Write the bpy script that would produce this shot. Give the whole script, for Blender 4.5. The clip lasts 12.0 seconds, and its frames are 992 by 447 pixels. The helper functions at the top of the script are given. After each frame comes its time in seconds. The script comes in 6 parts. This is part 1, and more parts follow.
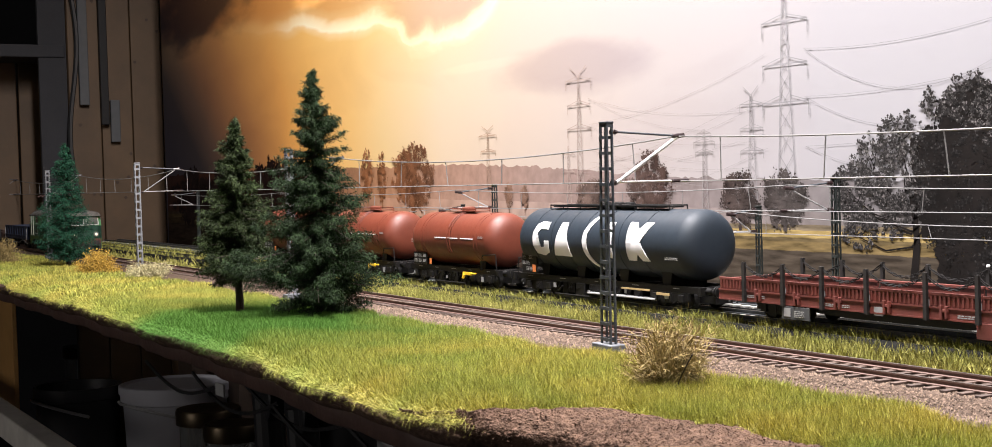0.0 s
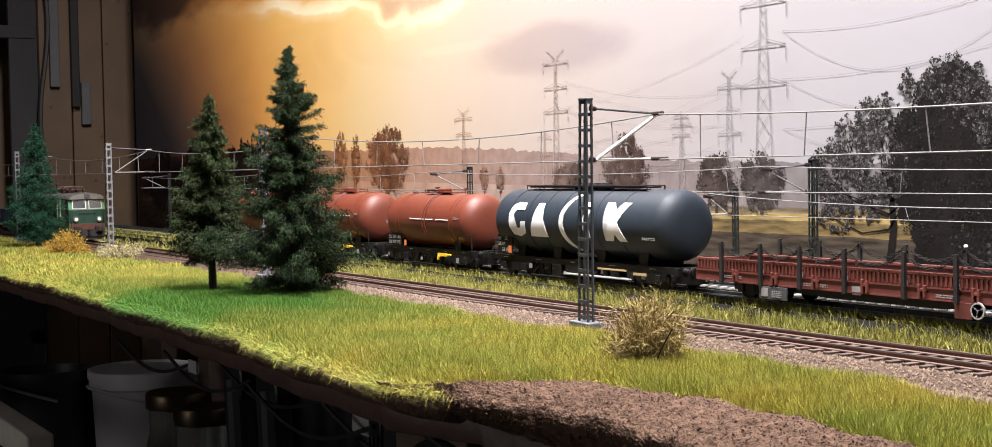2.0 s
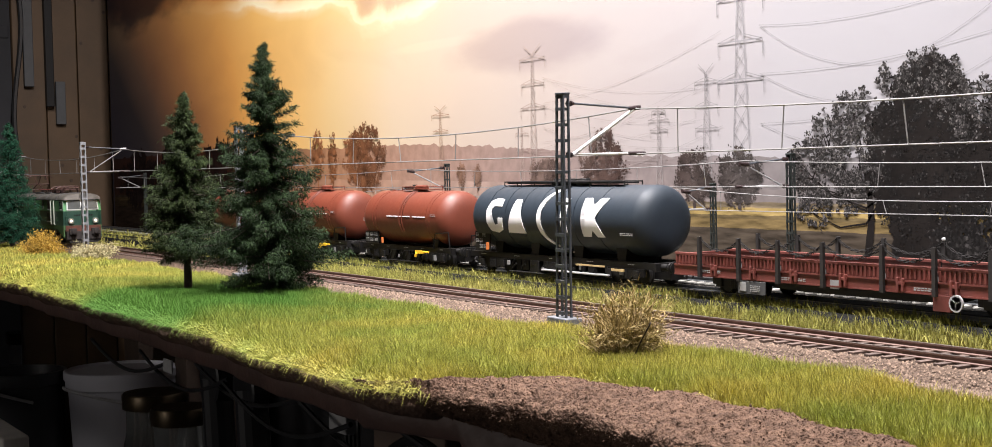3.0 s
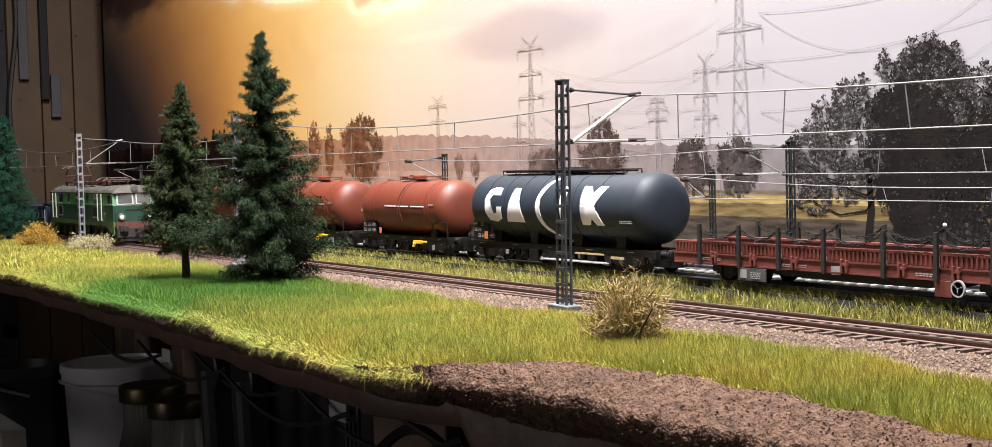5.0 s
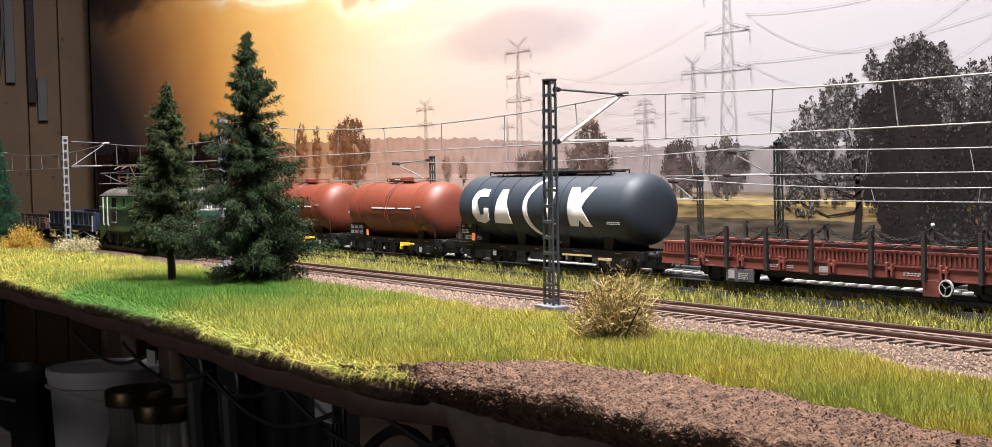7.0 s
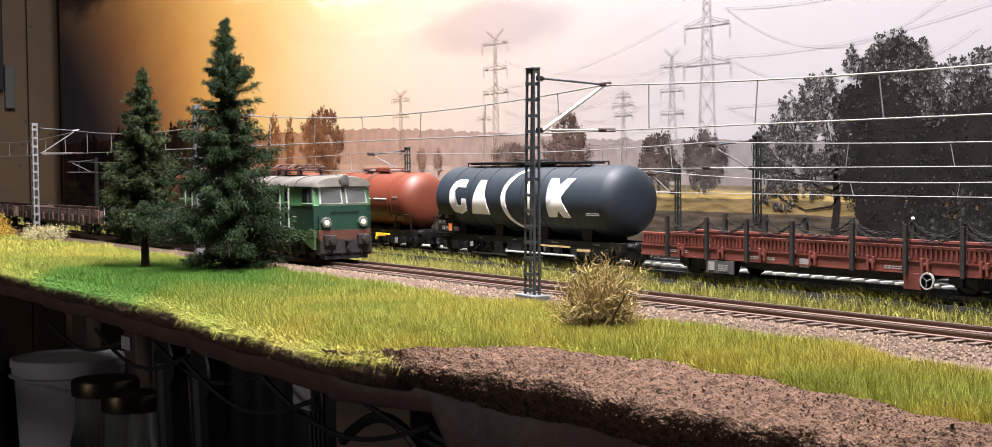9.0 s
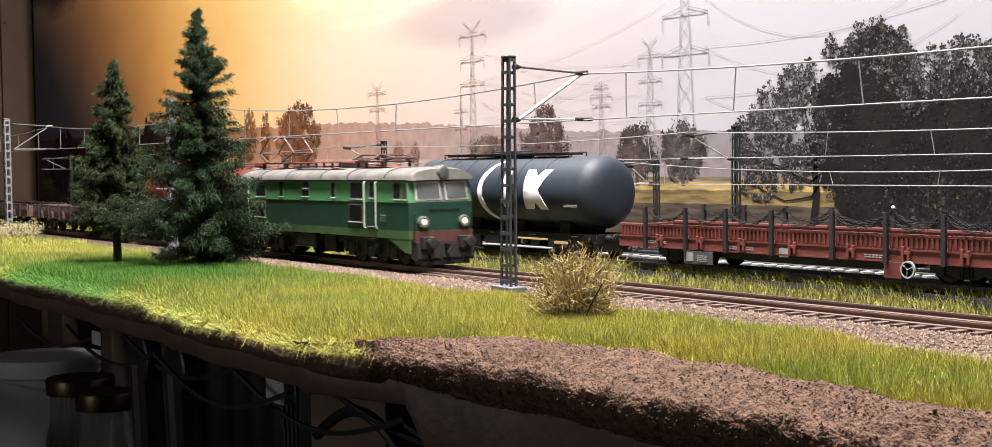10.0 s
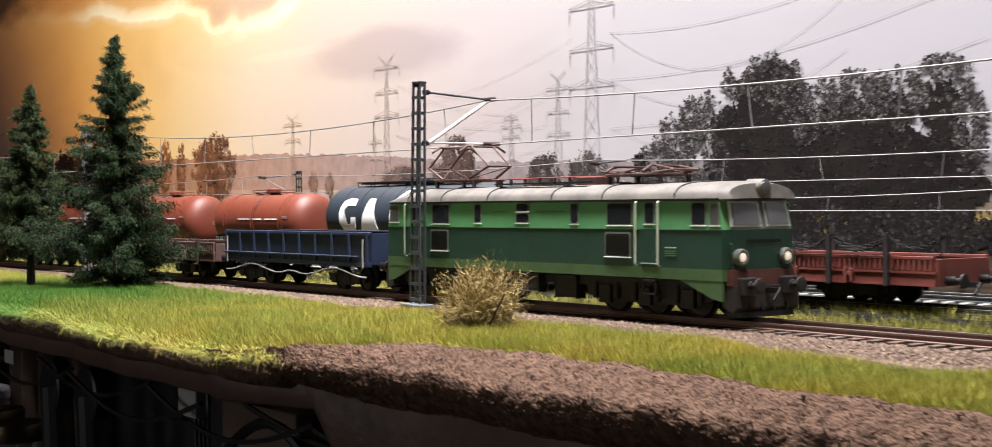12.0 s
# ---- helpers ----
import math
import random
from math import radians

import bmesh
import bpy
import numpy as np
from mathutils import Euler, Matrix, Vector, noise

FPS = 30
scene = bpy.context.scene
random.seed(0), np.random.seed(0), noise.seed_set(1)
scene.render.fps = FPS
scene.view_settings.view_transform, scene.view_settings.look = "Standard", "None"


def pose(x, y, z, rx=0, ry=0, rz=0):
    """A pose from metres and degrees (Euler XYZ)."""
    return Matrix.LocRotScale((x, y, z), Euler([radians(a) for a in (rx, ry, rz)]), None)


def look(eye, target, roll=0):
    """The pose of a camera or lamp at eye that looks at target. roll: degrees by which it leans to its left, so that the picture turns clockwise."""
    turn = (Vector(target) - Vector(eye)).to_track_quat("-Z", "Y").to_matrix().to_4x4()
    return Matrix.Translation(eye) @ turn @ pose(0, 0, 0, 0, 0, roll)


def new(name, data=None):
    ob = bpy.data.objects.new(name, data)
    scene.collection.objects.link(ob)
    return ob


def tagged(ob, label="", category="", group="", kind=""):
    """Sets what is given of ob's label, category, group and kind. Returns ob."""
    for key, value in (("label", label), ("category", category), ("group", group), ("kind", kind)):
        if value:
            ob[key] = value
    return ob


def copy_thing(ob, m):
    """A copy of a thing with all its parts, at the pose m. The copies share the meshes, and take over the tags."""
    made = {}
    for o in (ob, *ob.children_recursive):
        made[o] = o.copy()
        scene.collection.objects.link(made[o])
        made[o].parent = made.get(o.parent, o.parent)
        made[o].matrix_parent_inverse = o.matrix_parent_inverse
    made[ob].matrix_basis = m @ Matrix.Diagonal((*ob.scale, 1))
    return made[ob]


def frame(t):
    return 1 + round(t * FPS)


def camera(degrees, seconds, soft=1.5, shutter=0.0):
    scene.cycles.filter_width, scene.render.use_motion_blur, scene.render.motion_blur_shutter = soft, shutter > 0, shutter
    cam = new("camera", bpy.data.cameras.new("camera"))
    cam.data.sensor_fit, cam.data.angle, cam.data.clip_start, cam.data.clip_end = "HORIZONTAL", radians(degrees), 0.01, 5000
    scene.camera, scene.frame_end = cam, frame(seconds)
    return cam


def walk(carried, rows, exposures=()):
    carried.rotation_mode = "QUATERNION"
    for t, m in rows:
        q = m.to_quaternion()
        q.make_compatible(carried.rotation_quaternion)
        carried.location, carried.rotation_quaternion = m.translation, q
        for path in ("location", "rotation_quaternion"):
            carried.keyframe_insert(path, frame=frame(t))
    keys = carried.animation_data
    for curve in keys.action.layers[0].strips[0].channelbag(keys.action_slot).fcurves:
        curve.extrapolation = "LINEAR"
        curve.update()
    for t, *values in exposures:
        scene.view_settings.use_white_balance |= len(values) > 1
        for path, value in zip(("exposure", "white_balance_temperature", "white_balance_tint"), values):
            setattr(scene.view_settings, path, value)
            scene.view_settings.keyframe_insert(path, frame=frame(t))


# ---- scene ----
# All lengths in the builders are millimetres of the model (1:87); part() turns them into metres.
cam = camera(39.0, 12.0, soft=0.85, shutter=0.5)
PATH = [
    (0.0, (0.4809, -0.3480, 0.0676), (0.3070, -0.2495, 0.0612), -1.6),
    (0.5, (0.4822, -0.3538, 0.0681), (0.3084, -0.2550, 0.0619), -1.6),
    (1.0, (0.4788, -0.3508, 0.0637), (0.3061, -0.2502, 0.0569), -1.4),
    (1.5, (0.4768, -0.3473, 0.0625), (0.3048, -0.2456, 0.0555), -1.2),
    (2.0, (0.4763, -0.3490, 0.0610), (0.3045, -0.2469, 0.0534), -1.0),
    (2.5, (0.4753, -0.3463, 0.0605), (0.3053, -0.2411, 0.0534), -1.3),
    (3.0, (0.4735, -0.3466, 0.0595), (0.3033, -0.2419, 0.0517), -1.3),
    (3.5, (0.4718, -0.3464, 0.0578), (0.3017, -0.2416, 0.0492), -1.4),
    (5.5, (0.4704, -0.3490, 0.0564), (0.3007, -0.2435, 0.0478), -1.4),
    (6.0, (0.4690, -0.3521, 0.0555), (0.2995, -0.2463, 0.0470), -1.2),
    (6.5, (0.4688, -0.3485, 0.0538), (0.3004, -0.2408, 0.0455), -1.5),
    (7.0, (0.4692, -0.3456, 0.0540), (0.3002, -0.2389, 0.0462), -1.4),
    (9.0, (0.4641, -0.3505, 0.0503), (0.2979, -0.2396, 0.0421), -0.6),
    (9.5, (0.4605, -0.3461, 0.0487), (0.2957, -0.2332, 0.0399), -0.6),
    (10.0, (0.4586, -0.3445, 0.0467), (0.2939, -0.2313, 0.0383), -0.8),
    (10.5, (0.4592, -0.3439, 0.0439), (0.2964, -0.2278, 0.0380), -0.6),
    (11.0, (0.4581, -0.3417, 0.0397), (0.2967, -0.2237, 0.0356), -0.5),
    (11.5, (0.4572, -0.3394, 0.0428), (0.2965, -0.2204, 0.0394), -1.3),
    (12.0, (0.4770, -0.3534, 0.0372), (0.3192, -0.2306, 0.0351), -0.3),
]
EXPOSURES = [(0.0, 0.0), (0.5, -0.06), (3.0, -0.05), (5.5, 0.04), (7.0, 0.1), (9.0, 0.12), (10.5, 0.08), (12.0, -0.04)]
walk(cam, [(t, look(eye, aim, roll)) for t, eye, aim, roll in PATH], exposures=EXPOSURES)

MM = 0.001


# ---- world and lamps: a dark hobby room, lit by the strip lamps above the layout and an added fill ----
world = bpy.data.worlds.new("room_dark")
scene.world = world
world.use_nodes = True
world.node_tree.nodes["Background"].inputs[0].default_value = (0.55, 0.62, 0.8, 1)
world.node_tree.nodes["Background"].inputs[1].default_value = 0.012
scene.view_settings.exposure = 0.0


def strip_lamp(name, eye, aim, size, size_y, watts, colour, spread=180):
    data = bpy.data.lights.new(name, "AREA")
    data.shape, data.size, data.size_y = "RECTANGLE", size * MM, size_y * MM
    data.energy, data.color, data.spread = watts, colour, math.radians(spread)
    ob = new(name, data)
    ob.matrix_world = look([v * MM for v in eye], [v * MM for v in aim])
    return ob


# the strip lamp hangs above the layout and ends before its dark left end; a weak unseen fill is added from the aisle to
# brighten fronts and underside
strip_lamp("strip_lamp", (-40, -75, 690), (-30, 30, 0), 900, 80, 30.0, (1.0, 0.945, 0.955), 162)
strip_lamp("aisle_fill", (-500, -2000, 430), (-450, 0, -60), 600, 500, 5.2, (1.0, 0.93, 0.88))


# ---- materials ----
def mat(name, colour, rough=0.6, metal=0.0, vary=0.25, scale=120.0, bump=0.0, bump_scale=600.0, tint=None, island=0.0, obj_random=0.0, spec=0.5, coord="Object"):
    m = bpy.data.materials.new(name)
    m.use_nodes = True
    nt = m.node_tree
    n, l = nt.nodes, nt.links
    bsdf = n["Principled BSDF"]
    bsdf.inputs["Roughness"].default_value = rough
    bsdf.inputs["Metallic"].default_value = metal
    bsdf.inputs["Specular IOR Level"].default_value = spec
    tc = n.new("ShaderNodeTexCoord")
    big = n.new("ShaderNodeTexNoise")
    big.inputs["Scale"].default_value = scale
    big.inputs["Detail"].default_value = 6
    big.inputs["Roughness"].default_value = 0.65
    l.new(tc.outputs[coord], big.inputs["Vector"])
    ramp = n.new("ShaderNodeMapRange")
    ramp.inputs["From Min"].default_value, ramp.inputs["From Max"].default_value = 0.3, 0.7
    l.new(big.outputs["Fac"], ramp.inputs["Value"])
    mix = n.new("ShaderNodeMix")
    mix.data_type = "RGBA"
    other = tint if tint else tuple(c * (1 - vary) for c in colour)
    mix.inputs["A"].default_value = (*colour, 1)
    mix.inputs["B"].default_value = (*other, 1)
    l.new(ramp.outputs["Result"], mix.inputs["Factor"])
    last = mix.outputs["Result"]
    if island or obj_random:
        src = n.new("ShaderNodeNewGeometry").outputs["Random Per Island"] if island else n.new("ShaderNodeObjectInfo").outputs["Random"]
        amount = island or obj_random
        hsv = n.new("ShaderNodeHueSaturation")
        r2 = n.new("ShaderNodeMapRange")
        r2.inputs["To Min"].default_value, r2.inputs["To Max"].default_value = 1 - amount, 1 + amount
        l.new(src, r2.inputs["Value"])
        l.new(r2.outputs["Result"], hsv.inputs["Value"])
        l.new(last, hsv.inputs["Color"])
        last = hsv.outputs["Color"]
    l.new(last, bsdf.inputs["Base Color"])
    fine = n.new("ShaderNodeTexNoise")
    fine.inputs["Scale"].default_value = bump_scale
    fine.inputs["Detail"].default_value = 5
    l.new(tc.outputs[coord], fine.inputs["Vector"])
    rr = n.new("ShaderNodeMapRange")
    rr.inputs["To Min"].default_value, rr.inputs["To Max"].default_value = max(0.02, rough - 0.12), min(1, rough + 0.12)
    l.new(fine.outputs["Fac"], rr.inputs["Value"])
    l.new(rr.outputs["Result"], bsdf.inputs["Roughness"])
    if bump:
        b = n.new("ShaderNodeBump")
        b.inputs["Strength"].default_value = 1.0
        b.inputs["Distance"].default_value = bump * MM
        l.new(fine.outputs["Fac"], b.inputs["Height"])
        l.new(b.outputs["Normal"], bsdf.inputs["Normal"])
    return m


def glow(name, colour, strength):
    m = mat(name, colour, 0.3)
    b = m.node_tree.nodes["Principled BSDF"]
    b.inputs["Emission Color"].default_value = (*colour, 1)
    b.inputs["Emission Strength"].default_value = strength
    return m


def glass(name, colour=(0.9, 0.95, 0.93), rough=0.05):
    m = mat(name, colour, rough, vary=0.05)
    b = m.node_tree.nodes["Principled BSDF"]
    b.inputs["Transmission Weight"].default_value = 0.9
    b.inputs["IOR"].default_value = 1.45
    return m


M_SOIL = mat("dark_soil", (0.135, 0.085, 0.062), 0.95, vary=0.6, scale=90, bump=1.6, bump_scale=420, spec=0.15)
M_BANK = mat("sandy_soil", (0.16, 0.098, 0.068), 0.95, vary=0.7, scale=330, bump=1.3, bump_scale=1100, spec=0.1)
M_FASCIA = mat("brown_painted_board", (0.1, 0.053, 0.041), 0.6, vary=0.45, scale=40, bump=0.3, bump_scale=300)
M_BALLAST = mat("brown_ballast", (0.15, 0.106, 0.078), 0.95, vary=0.3, scale=300, bump=0.4, bump_scale=1500, island=0.6, spec=0.2)
M_BALLASTBED = mat("ballast_bed", (0.12, 0.083, 0.061), 0.95, vary=0.5, scale=700, bump=0.8, bump_scale=1100, spec=0.15)
M_GREYBED = mat("dark_grey_roadbed", (0.022, 0.022, 0.02), 0.95, vary=0.4, scale=300, bump=0.5, bump_scale=900, spec=0.05)
M_SLEEPER = mat("brown_sleeper", (0.1, 0.066, 0.052), 0.85, vary=0.4, scale=500, obj_random=0.25)
M_CONCRETE = mat("pale_concrete_sleeper", (0.5, 0.49, 0.45), 0.85, vary=0.3, scale=400, obj_random=0.15)
M_RAILSIDE = mat("rusty_rail_side", (0.15, 0.085, 0.066), 0.7, vary=0.35, scale=400)
M_RAILDARK = mat("dark_grey_rail", (0.06, 0.065, 0.07), 0.45, metal=0.4, vary=0.3, scale=300)
M_RAILTOP = mat("polished_rail_head", (0.55, 0.5, 0.45), 0.32, metal=1.0, vary=0.2, scale=200)
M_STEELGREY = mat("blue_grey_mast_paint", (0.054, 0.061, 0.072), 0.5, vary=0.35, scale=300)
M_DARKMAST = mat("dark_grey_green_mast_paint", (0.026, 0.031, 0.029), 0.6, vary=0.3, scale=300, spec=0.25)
M_FARMAST = mat("pale_grey_far_mast", (0.2, 0.21, 0.225), 0.5, vary=0.2, scale=300)
M_WIRE = mat("silver_wire", (0.24, 0.235, 0.23), 0.55, metal=0.2, vary=0.15)
M_INSUL = mat("brown_insulator", (0.03, 0.018, 0.018), 0.3, vary=0.2)
M_FOOT = mat("concrete_foot", (0.14, 0.15, 0.165), 0.85, vary=0.3, scale=400, bump=0.2)
M_ARM = mat("light_grey_arm", (0.6, 0.6, 0.6), 0.45, vary=0.1)
M_BLACK = mat("black_underframe", (0.0055, 0.0054, 0.0056), 0.55, vary=0.5, scale=400, tint=(0.0075, 0.0065, 0.006), spec=0.3)
M_TANKBLUE = mat("blue_black_tank_paint", (0.015, 0.0235, 0.034), 0.58, vary=0.25, scale=60, bump=0.02, bump_scale=300, spec=0.4)
M_TANKRED = mat("orange_red_tank_paint", (0.145, 0.031, 0.0145), 0.52, vary=0.25, scale=70)
M_WHITE = mat("white_lettering", (0.8, 0.8, 0.8), 0.55, vary=0.06)
M_LETTER = mat("faded_lettering", (0.33, 0.33, 0.32), 0.6, vary=0.3)
M_PALEYELLOW = mat("faded_yellow_paint", (0.5, 0.36, 0.17), 0.6, vary=0.2)
M_ORANGE = mat("orange_panel", (0.75, 0.22, 0.06), 0.5, vary=0.1)
M_YELLOW = mat("yellow_paint", (0.85, 0.55, 0.03), 0.5, vary=0.1)
M_WAGONRED = mat("brown_red_wagon_paint", (0.155, 0.034, 0.024), 0.6, vary=0.35, scale=150, tint=(0.1, 0.026, 0.02))
M_STAKE = mat("dark_stake", (0.013, 0.0105, 0.0095), 0.65, vary=0.3)
M_CHAIN = mat("dark_chain", (0.012, 0.011, 0.0105), 0.8, vary=0.3, spec=0.2)
M_PLATE = mat("dark_grey_plate", (0.06, 0.062, 0.064), 0.6, vary=0.2)
M_CABFACE = mat("grey_green_cab_front", (0.14, 0.155, 0.13), 0.6, vary=0.3, scale=90)
M_GREYSIGN = mat("grey_plate", (0.3, 0.3, 0.3), 0.6, vary=0.2)
M_GREENLIGHT = mat("light_green_paint", (0.08, 0.25, 0.1), 0.5, vary=0.22, scale=60)
M_GREENDARK = mat("dark_green_paint", (0.009, 0.046, 0.029), 0.5, vary=0.3, scale=60)
M_GREENBAND = mat("olive_green_paint", (0.055, 0.12, 0.04), 0.6, vary=0.35, scale=80)
M_ROOF = mat("weathered_beige_roof", (0.145, 0.134, 0.116), 0.7, vary=0.6, scale=70, bump=0.05)
M_BUMPER = mat("dark_dirty_bumper", (0.021, 0.016, 0.014), 0.75, vary=0.5, scale=200)
M_RUST = mat("red_brown_buffer_beam", (0.1, 0.03, 0.017), 0.75, vary=0.5, scale=200)
M_DARKGLASS = mat("dark_window_glass", (0.02, 0.024, 0.026), 0.12, vary=0.2)
# windscreen reflections are put into this glass as a lighter grey
M_CABGLASS = mat("cab_glass_reflection_grey", (0.1, 0.108, 0.105), 0.12, vary=0.4, scale=90)
M_FRAME = mat("pale_window_frame", (0.55, 0.58, 0.55), 0.45, metal=0.2, vary=0.15)
M_RAILWHITE = mat("cream_handrail", (0.46, 0.5, 0.41), 0.5, vary=0.1)
M_LAMP = glow("warm_headlight", (1.0, 0.88, 0.7), 0.45)
M_PANTO = mat("red_brown_pantograph", (0.085, 0.042, 0.035), 0.5, metal=0.3, vary=0.3)
M_CABLE_RED = mat("red_roof_cable", (0.22, 0.04, 0.03), 0.5)
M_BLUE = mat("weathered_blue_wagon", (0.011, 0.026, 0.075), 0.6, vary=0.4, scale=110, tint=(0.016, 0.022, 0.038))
# darker copy of the wagon blue: shade between the ribs is in the colour
M_BLUESHADE = mat("shaded_navy_panel", (0.007, 0.013, 0.034), 0.65, vary=0.4, scale=120)
M_BROWNWAGON = mat("dull_brown_wagon", (0.1, 0.055, 0.045), 0.65, vary=0.3)
M_BARK = mat("dark_bark", (0.035, 0.022, 0.016), 0.9, vary=0.4, scale=500)
M_NEEDLE = mat("dark_green_needles", (0.022, 0.042, 0.0145), 0.85, vary=0.6, scale=60, island=0.8, spec=0.2)
M_NEEDLE2 = mat("olive_needles", (0.036, 0.054, 0.017), 0.85, vary=0.6, scale=60, island=0.8, spec=0.2)
M_SPRUCE = mat("blue_green_needles", (0.018, 0.08, 0.044), 0.8, vary=0.4, scale=60, island=0.45, spec=0.2)
M_STRAW = mat("straw_twigs", (0.33, 0.25, 0.105), 0.85, vary=0.35, scale=120, island=0.4, spec=0.2)
M_OCHRE = mat("ochre_leaves", (0.5, 0.32, 0.06), 0.85, vary=0.4, scale=200, island=0.4, spec=0.2)
M_PALEBUSH = mat("pale_flower_bush", (0.5, 0.45, 0.25), 0.85, vary=0.4, scale=200, island=0.4, spec=0.2)
M_PINE = mat("pine_boards", (0.095, 0.054, 0.023), 0.6, vary=0.4, scale=14, bump=0.1)
M_DARKWOOD = mat("dark_brown_timber", (0.05, 0.03, 0.019), 0.75, vary=0.4, scale=30)
M_DARKWALL = mat("dark_wall", (0.03, 0.03, 0.034), 0.85, vary=0.4, scale=8)
M_ROOMWALL = mat("dim_room_wall", (0.16, 0.15, 0.14), 0.85, vary=0.2, scale=6)
M_PLASTICWHITE = mat("white_plastic", (0.42, 0.42, 0.46), 0.4, vary=0.12, scale=20)
M_PLASTICBLACK = mat("black_plastic", (0.013, 0.013, 0.015), 0.4, vary=0.3, scale=40)
M_GOLD = mat("gold_tin_lid", (0.05, 0.036, 0.02), 0.35, metal=0.8, vary=0.3, scale=60)
M_JAR = glass("jar_glass", (0.75, 0.78, 0.76))
M_JARFILL = mat("dull_jar_contents", (0.1, 0.09, 0.08), 0.8, vary=0.5, scale=60)
M_SHELF = mat("pale_shelf_edge", (0.66, 0.63, 0.58), 0.6, vary=0.3, scale=30)
M_CABLE = mat("black_cable", (0.012, 0.012, 0.013), 0.45, vary=0.2)
M_LINK = mat("grey_plastic", (0.35, 0.35, 0.35), 0.5, vary=0.15)


def grass_material():
    """Blade colours: yellow-green meadow with straw patches and a lush patch under the trees."""
    m = mat("static_grass", (0.215, 0.27, 0.052), 0.65, island=0.6, spec=0.2, scale=14, tint=(0.41, 0.335, 0.07))
    nt = m.node_tree
    n, l = nt.nodes, nt.links
    bsdf = n["Principled BSDF"]
    old = bsdf.inputs["Base Color"].links[0].from_socket
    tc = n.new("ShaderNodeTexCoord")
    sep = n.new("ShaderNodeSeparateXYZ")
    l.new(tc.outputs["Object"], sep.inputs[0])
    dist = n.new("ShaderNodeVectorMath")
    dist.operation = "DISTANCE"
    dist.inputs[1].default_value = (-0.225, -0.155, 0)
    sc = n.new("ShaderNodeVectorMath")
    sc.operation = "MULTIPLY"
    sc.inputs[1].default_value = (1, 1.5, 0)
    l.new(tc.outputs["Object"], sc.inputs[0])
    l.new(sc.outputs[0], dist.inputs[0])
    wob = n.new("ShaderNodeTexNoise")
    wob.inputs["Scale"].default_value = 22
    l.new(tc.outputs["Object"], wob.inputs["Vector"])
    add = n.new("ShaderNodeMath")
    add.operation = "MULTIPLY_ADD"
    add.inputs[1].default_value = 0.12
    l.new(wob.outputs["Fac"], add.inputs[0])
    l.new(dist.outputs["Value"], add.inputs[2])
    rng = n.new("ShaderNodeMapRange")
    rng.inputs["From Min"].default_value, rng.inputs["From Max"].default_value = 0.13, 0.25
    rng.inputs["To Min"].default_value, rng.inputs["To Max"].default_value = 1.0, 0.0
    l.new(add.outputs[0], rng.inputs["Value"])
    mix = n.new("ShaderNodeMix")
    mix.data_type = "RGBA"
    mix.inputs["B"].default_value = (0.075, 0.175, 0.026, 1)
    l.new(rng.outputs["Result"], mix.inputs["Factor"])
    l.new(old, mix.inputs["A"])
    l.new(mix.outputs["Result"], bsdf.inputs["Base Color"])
    bsdf.inputs["Subsurface Weight"].default_value = 0.0
    return m


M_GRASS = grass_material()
M_GRASS2 = mat("dry_grass", (0.19, 0.2, 0.045), 0.75, island=0.6, spec=0.15, scale=25, tint=(0.32, 0.29, 0.085))


# ---- builders ----
def link_mesh(name, mesh, parent=None, material=None, label=""):
    if material:
        mesh.materials.append(material)
    ob = new(name, mesh)
    if parent:
        ob.parent = parent
    if label:
        ob["label"] = label
    return ob


def part(name, bm, material, parent=None, label="", smooth=False):
    bmesh.ops.recalc_face_normals(bm, faces=bm.faces[:])
    bm.transform(Matrix.Scale(MM, 4))
    mesh = bpy.data.meshes.new(name)
    if smooth:
        for f in bm.faces:
            f.smooth = True
    bm.to_mesh(mesh)
    bm.free()
    if smooth:
        mesh.set_sharp_from_angle(angle=radians(35))
    return link_mesh(name, mesh, parent, material, label)


def thing(name, x, y, z, label, category, group="", rz=0.0, kind=""):
    ob = new(name)
    ob.empty_display_size = 0.005
    ob.matrix_basis = pose(x * MM, y * MM, z * MM, 0, 0, rz)
    return tagged(ob, label, category, group, kind)


def box(bm, x0, x1, y0, y1, z0, z1, bevel=0.0):
    r = bmesh.ops.create_cube(bm, size=1.0)
    vs = r["verts"]
    for v in vs:
        v.co = Vector((x0 + (v.co.x + 0.5) * (x1 - x0), y0 + (v.co.y + 0.5) * (y1 - y0), z0 + (v.co.z + 0.5) * (z1 - z0)))
    if bevel:
        es = list({e for v in vs for e in v.link_edges})
        bmesh.ops.bevel(bm, geom=es, offset=bevel, segments=2, affect="EDGES", profile=0.5)
    return bm


def B(*a, bevel=0.0):
    bm = bmesh.new()
    box(bm, *a, bevel=bevel)
    return bm


def rod(bm, p, q, r, r2=None, seg=8):
    """A round bar from p to q."""
    p, q = Vector(p), Vector(q)
    d = q - p
    if d.length < 1e-6:
        return bm
    turn = d.to_track_quat("Z", "Y").to_matrix().to_4x4()
    bmesh.ops.create_cone(bm, cap_ends=True, segments=seg, radius1=r, radius2=r if r2 is None else r2, depth=d.length, matrix=Matrix.Translation((p + q) / 2) @ turn)
    return bm


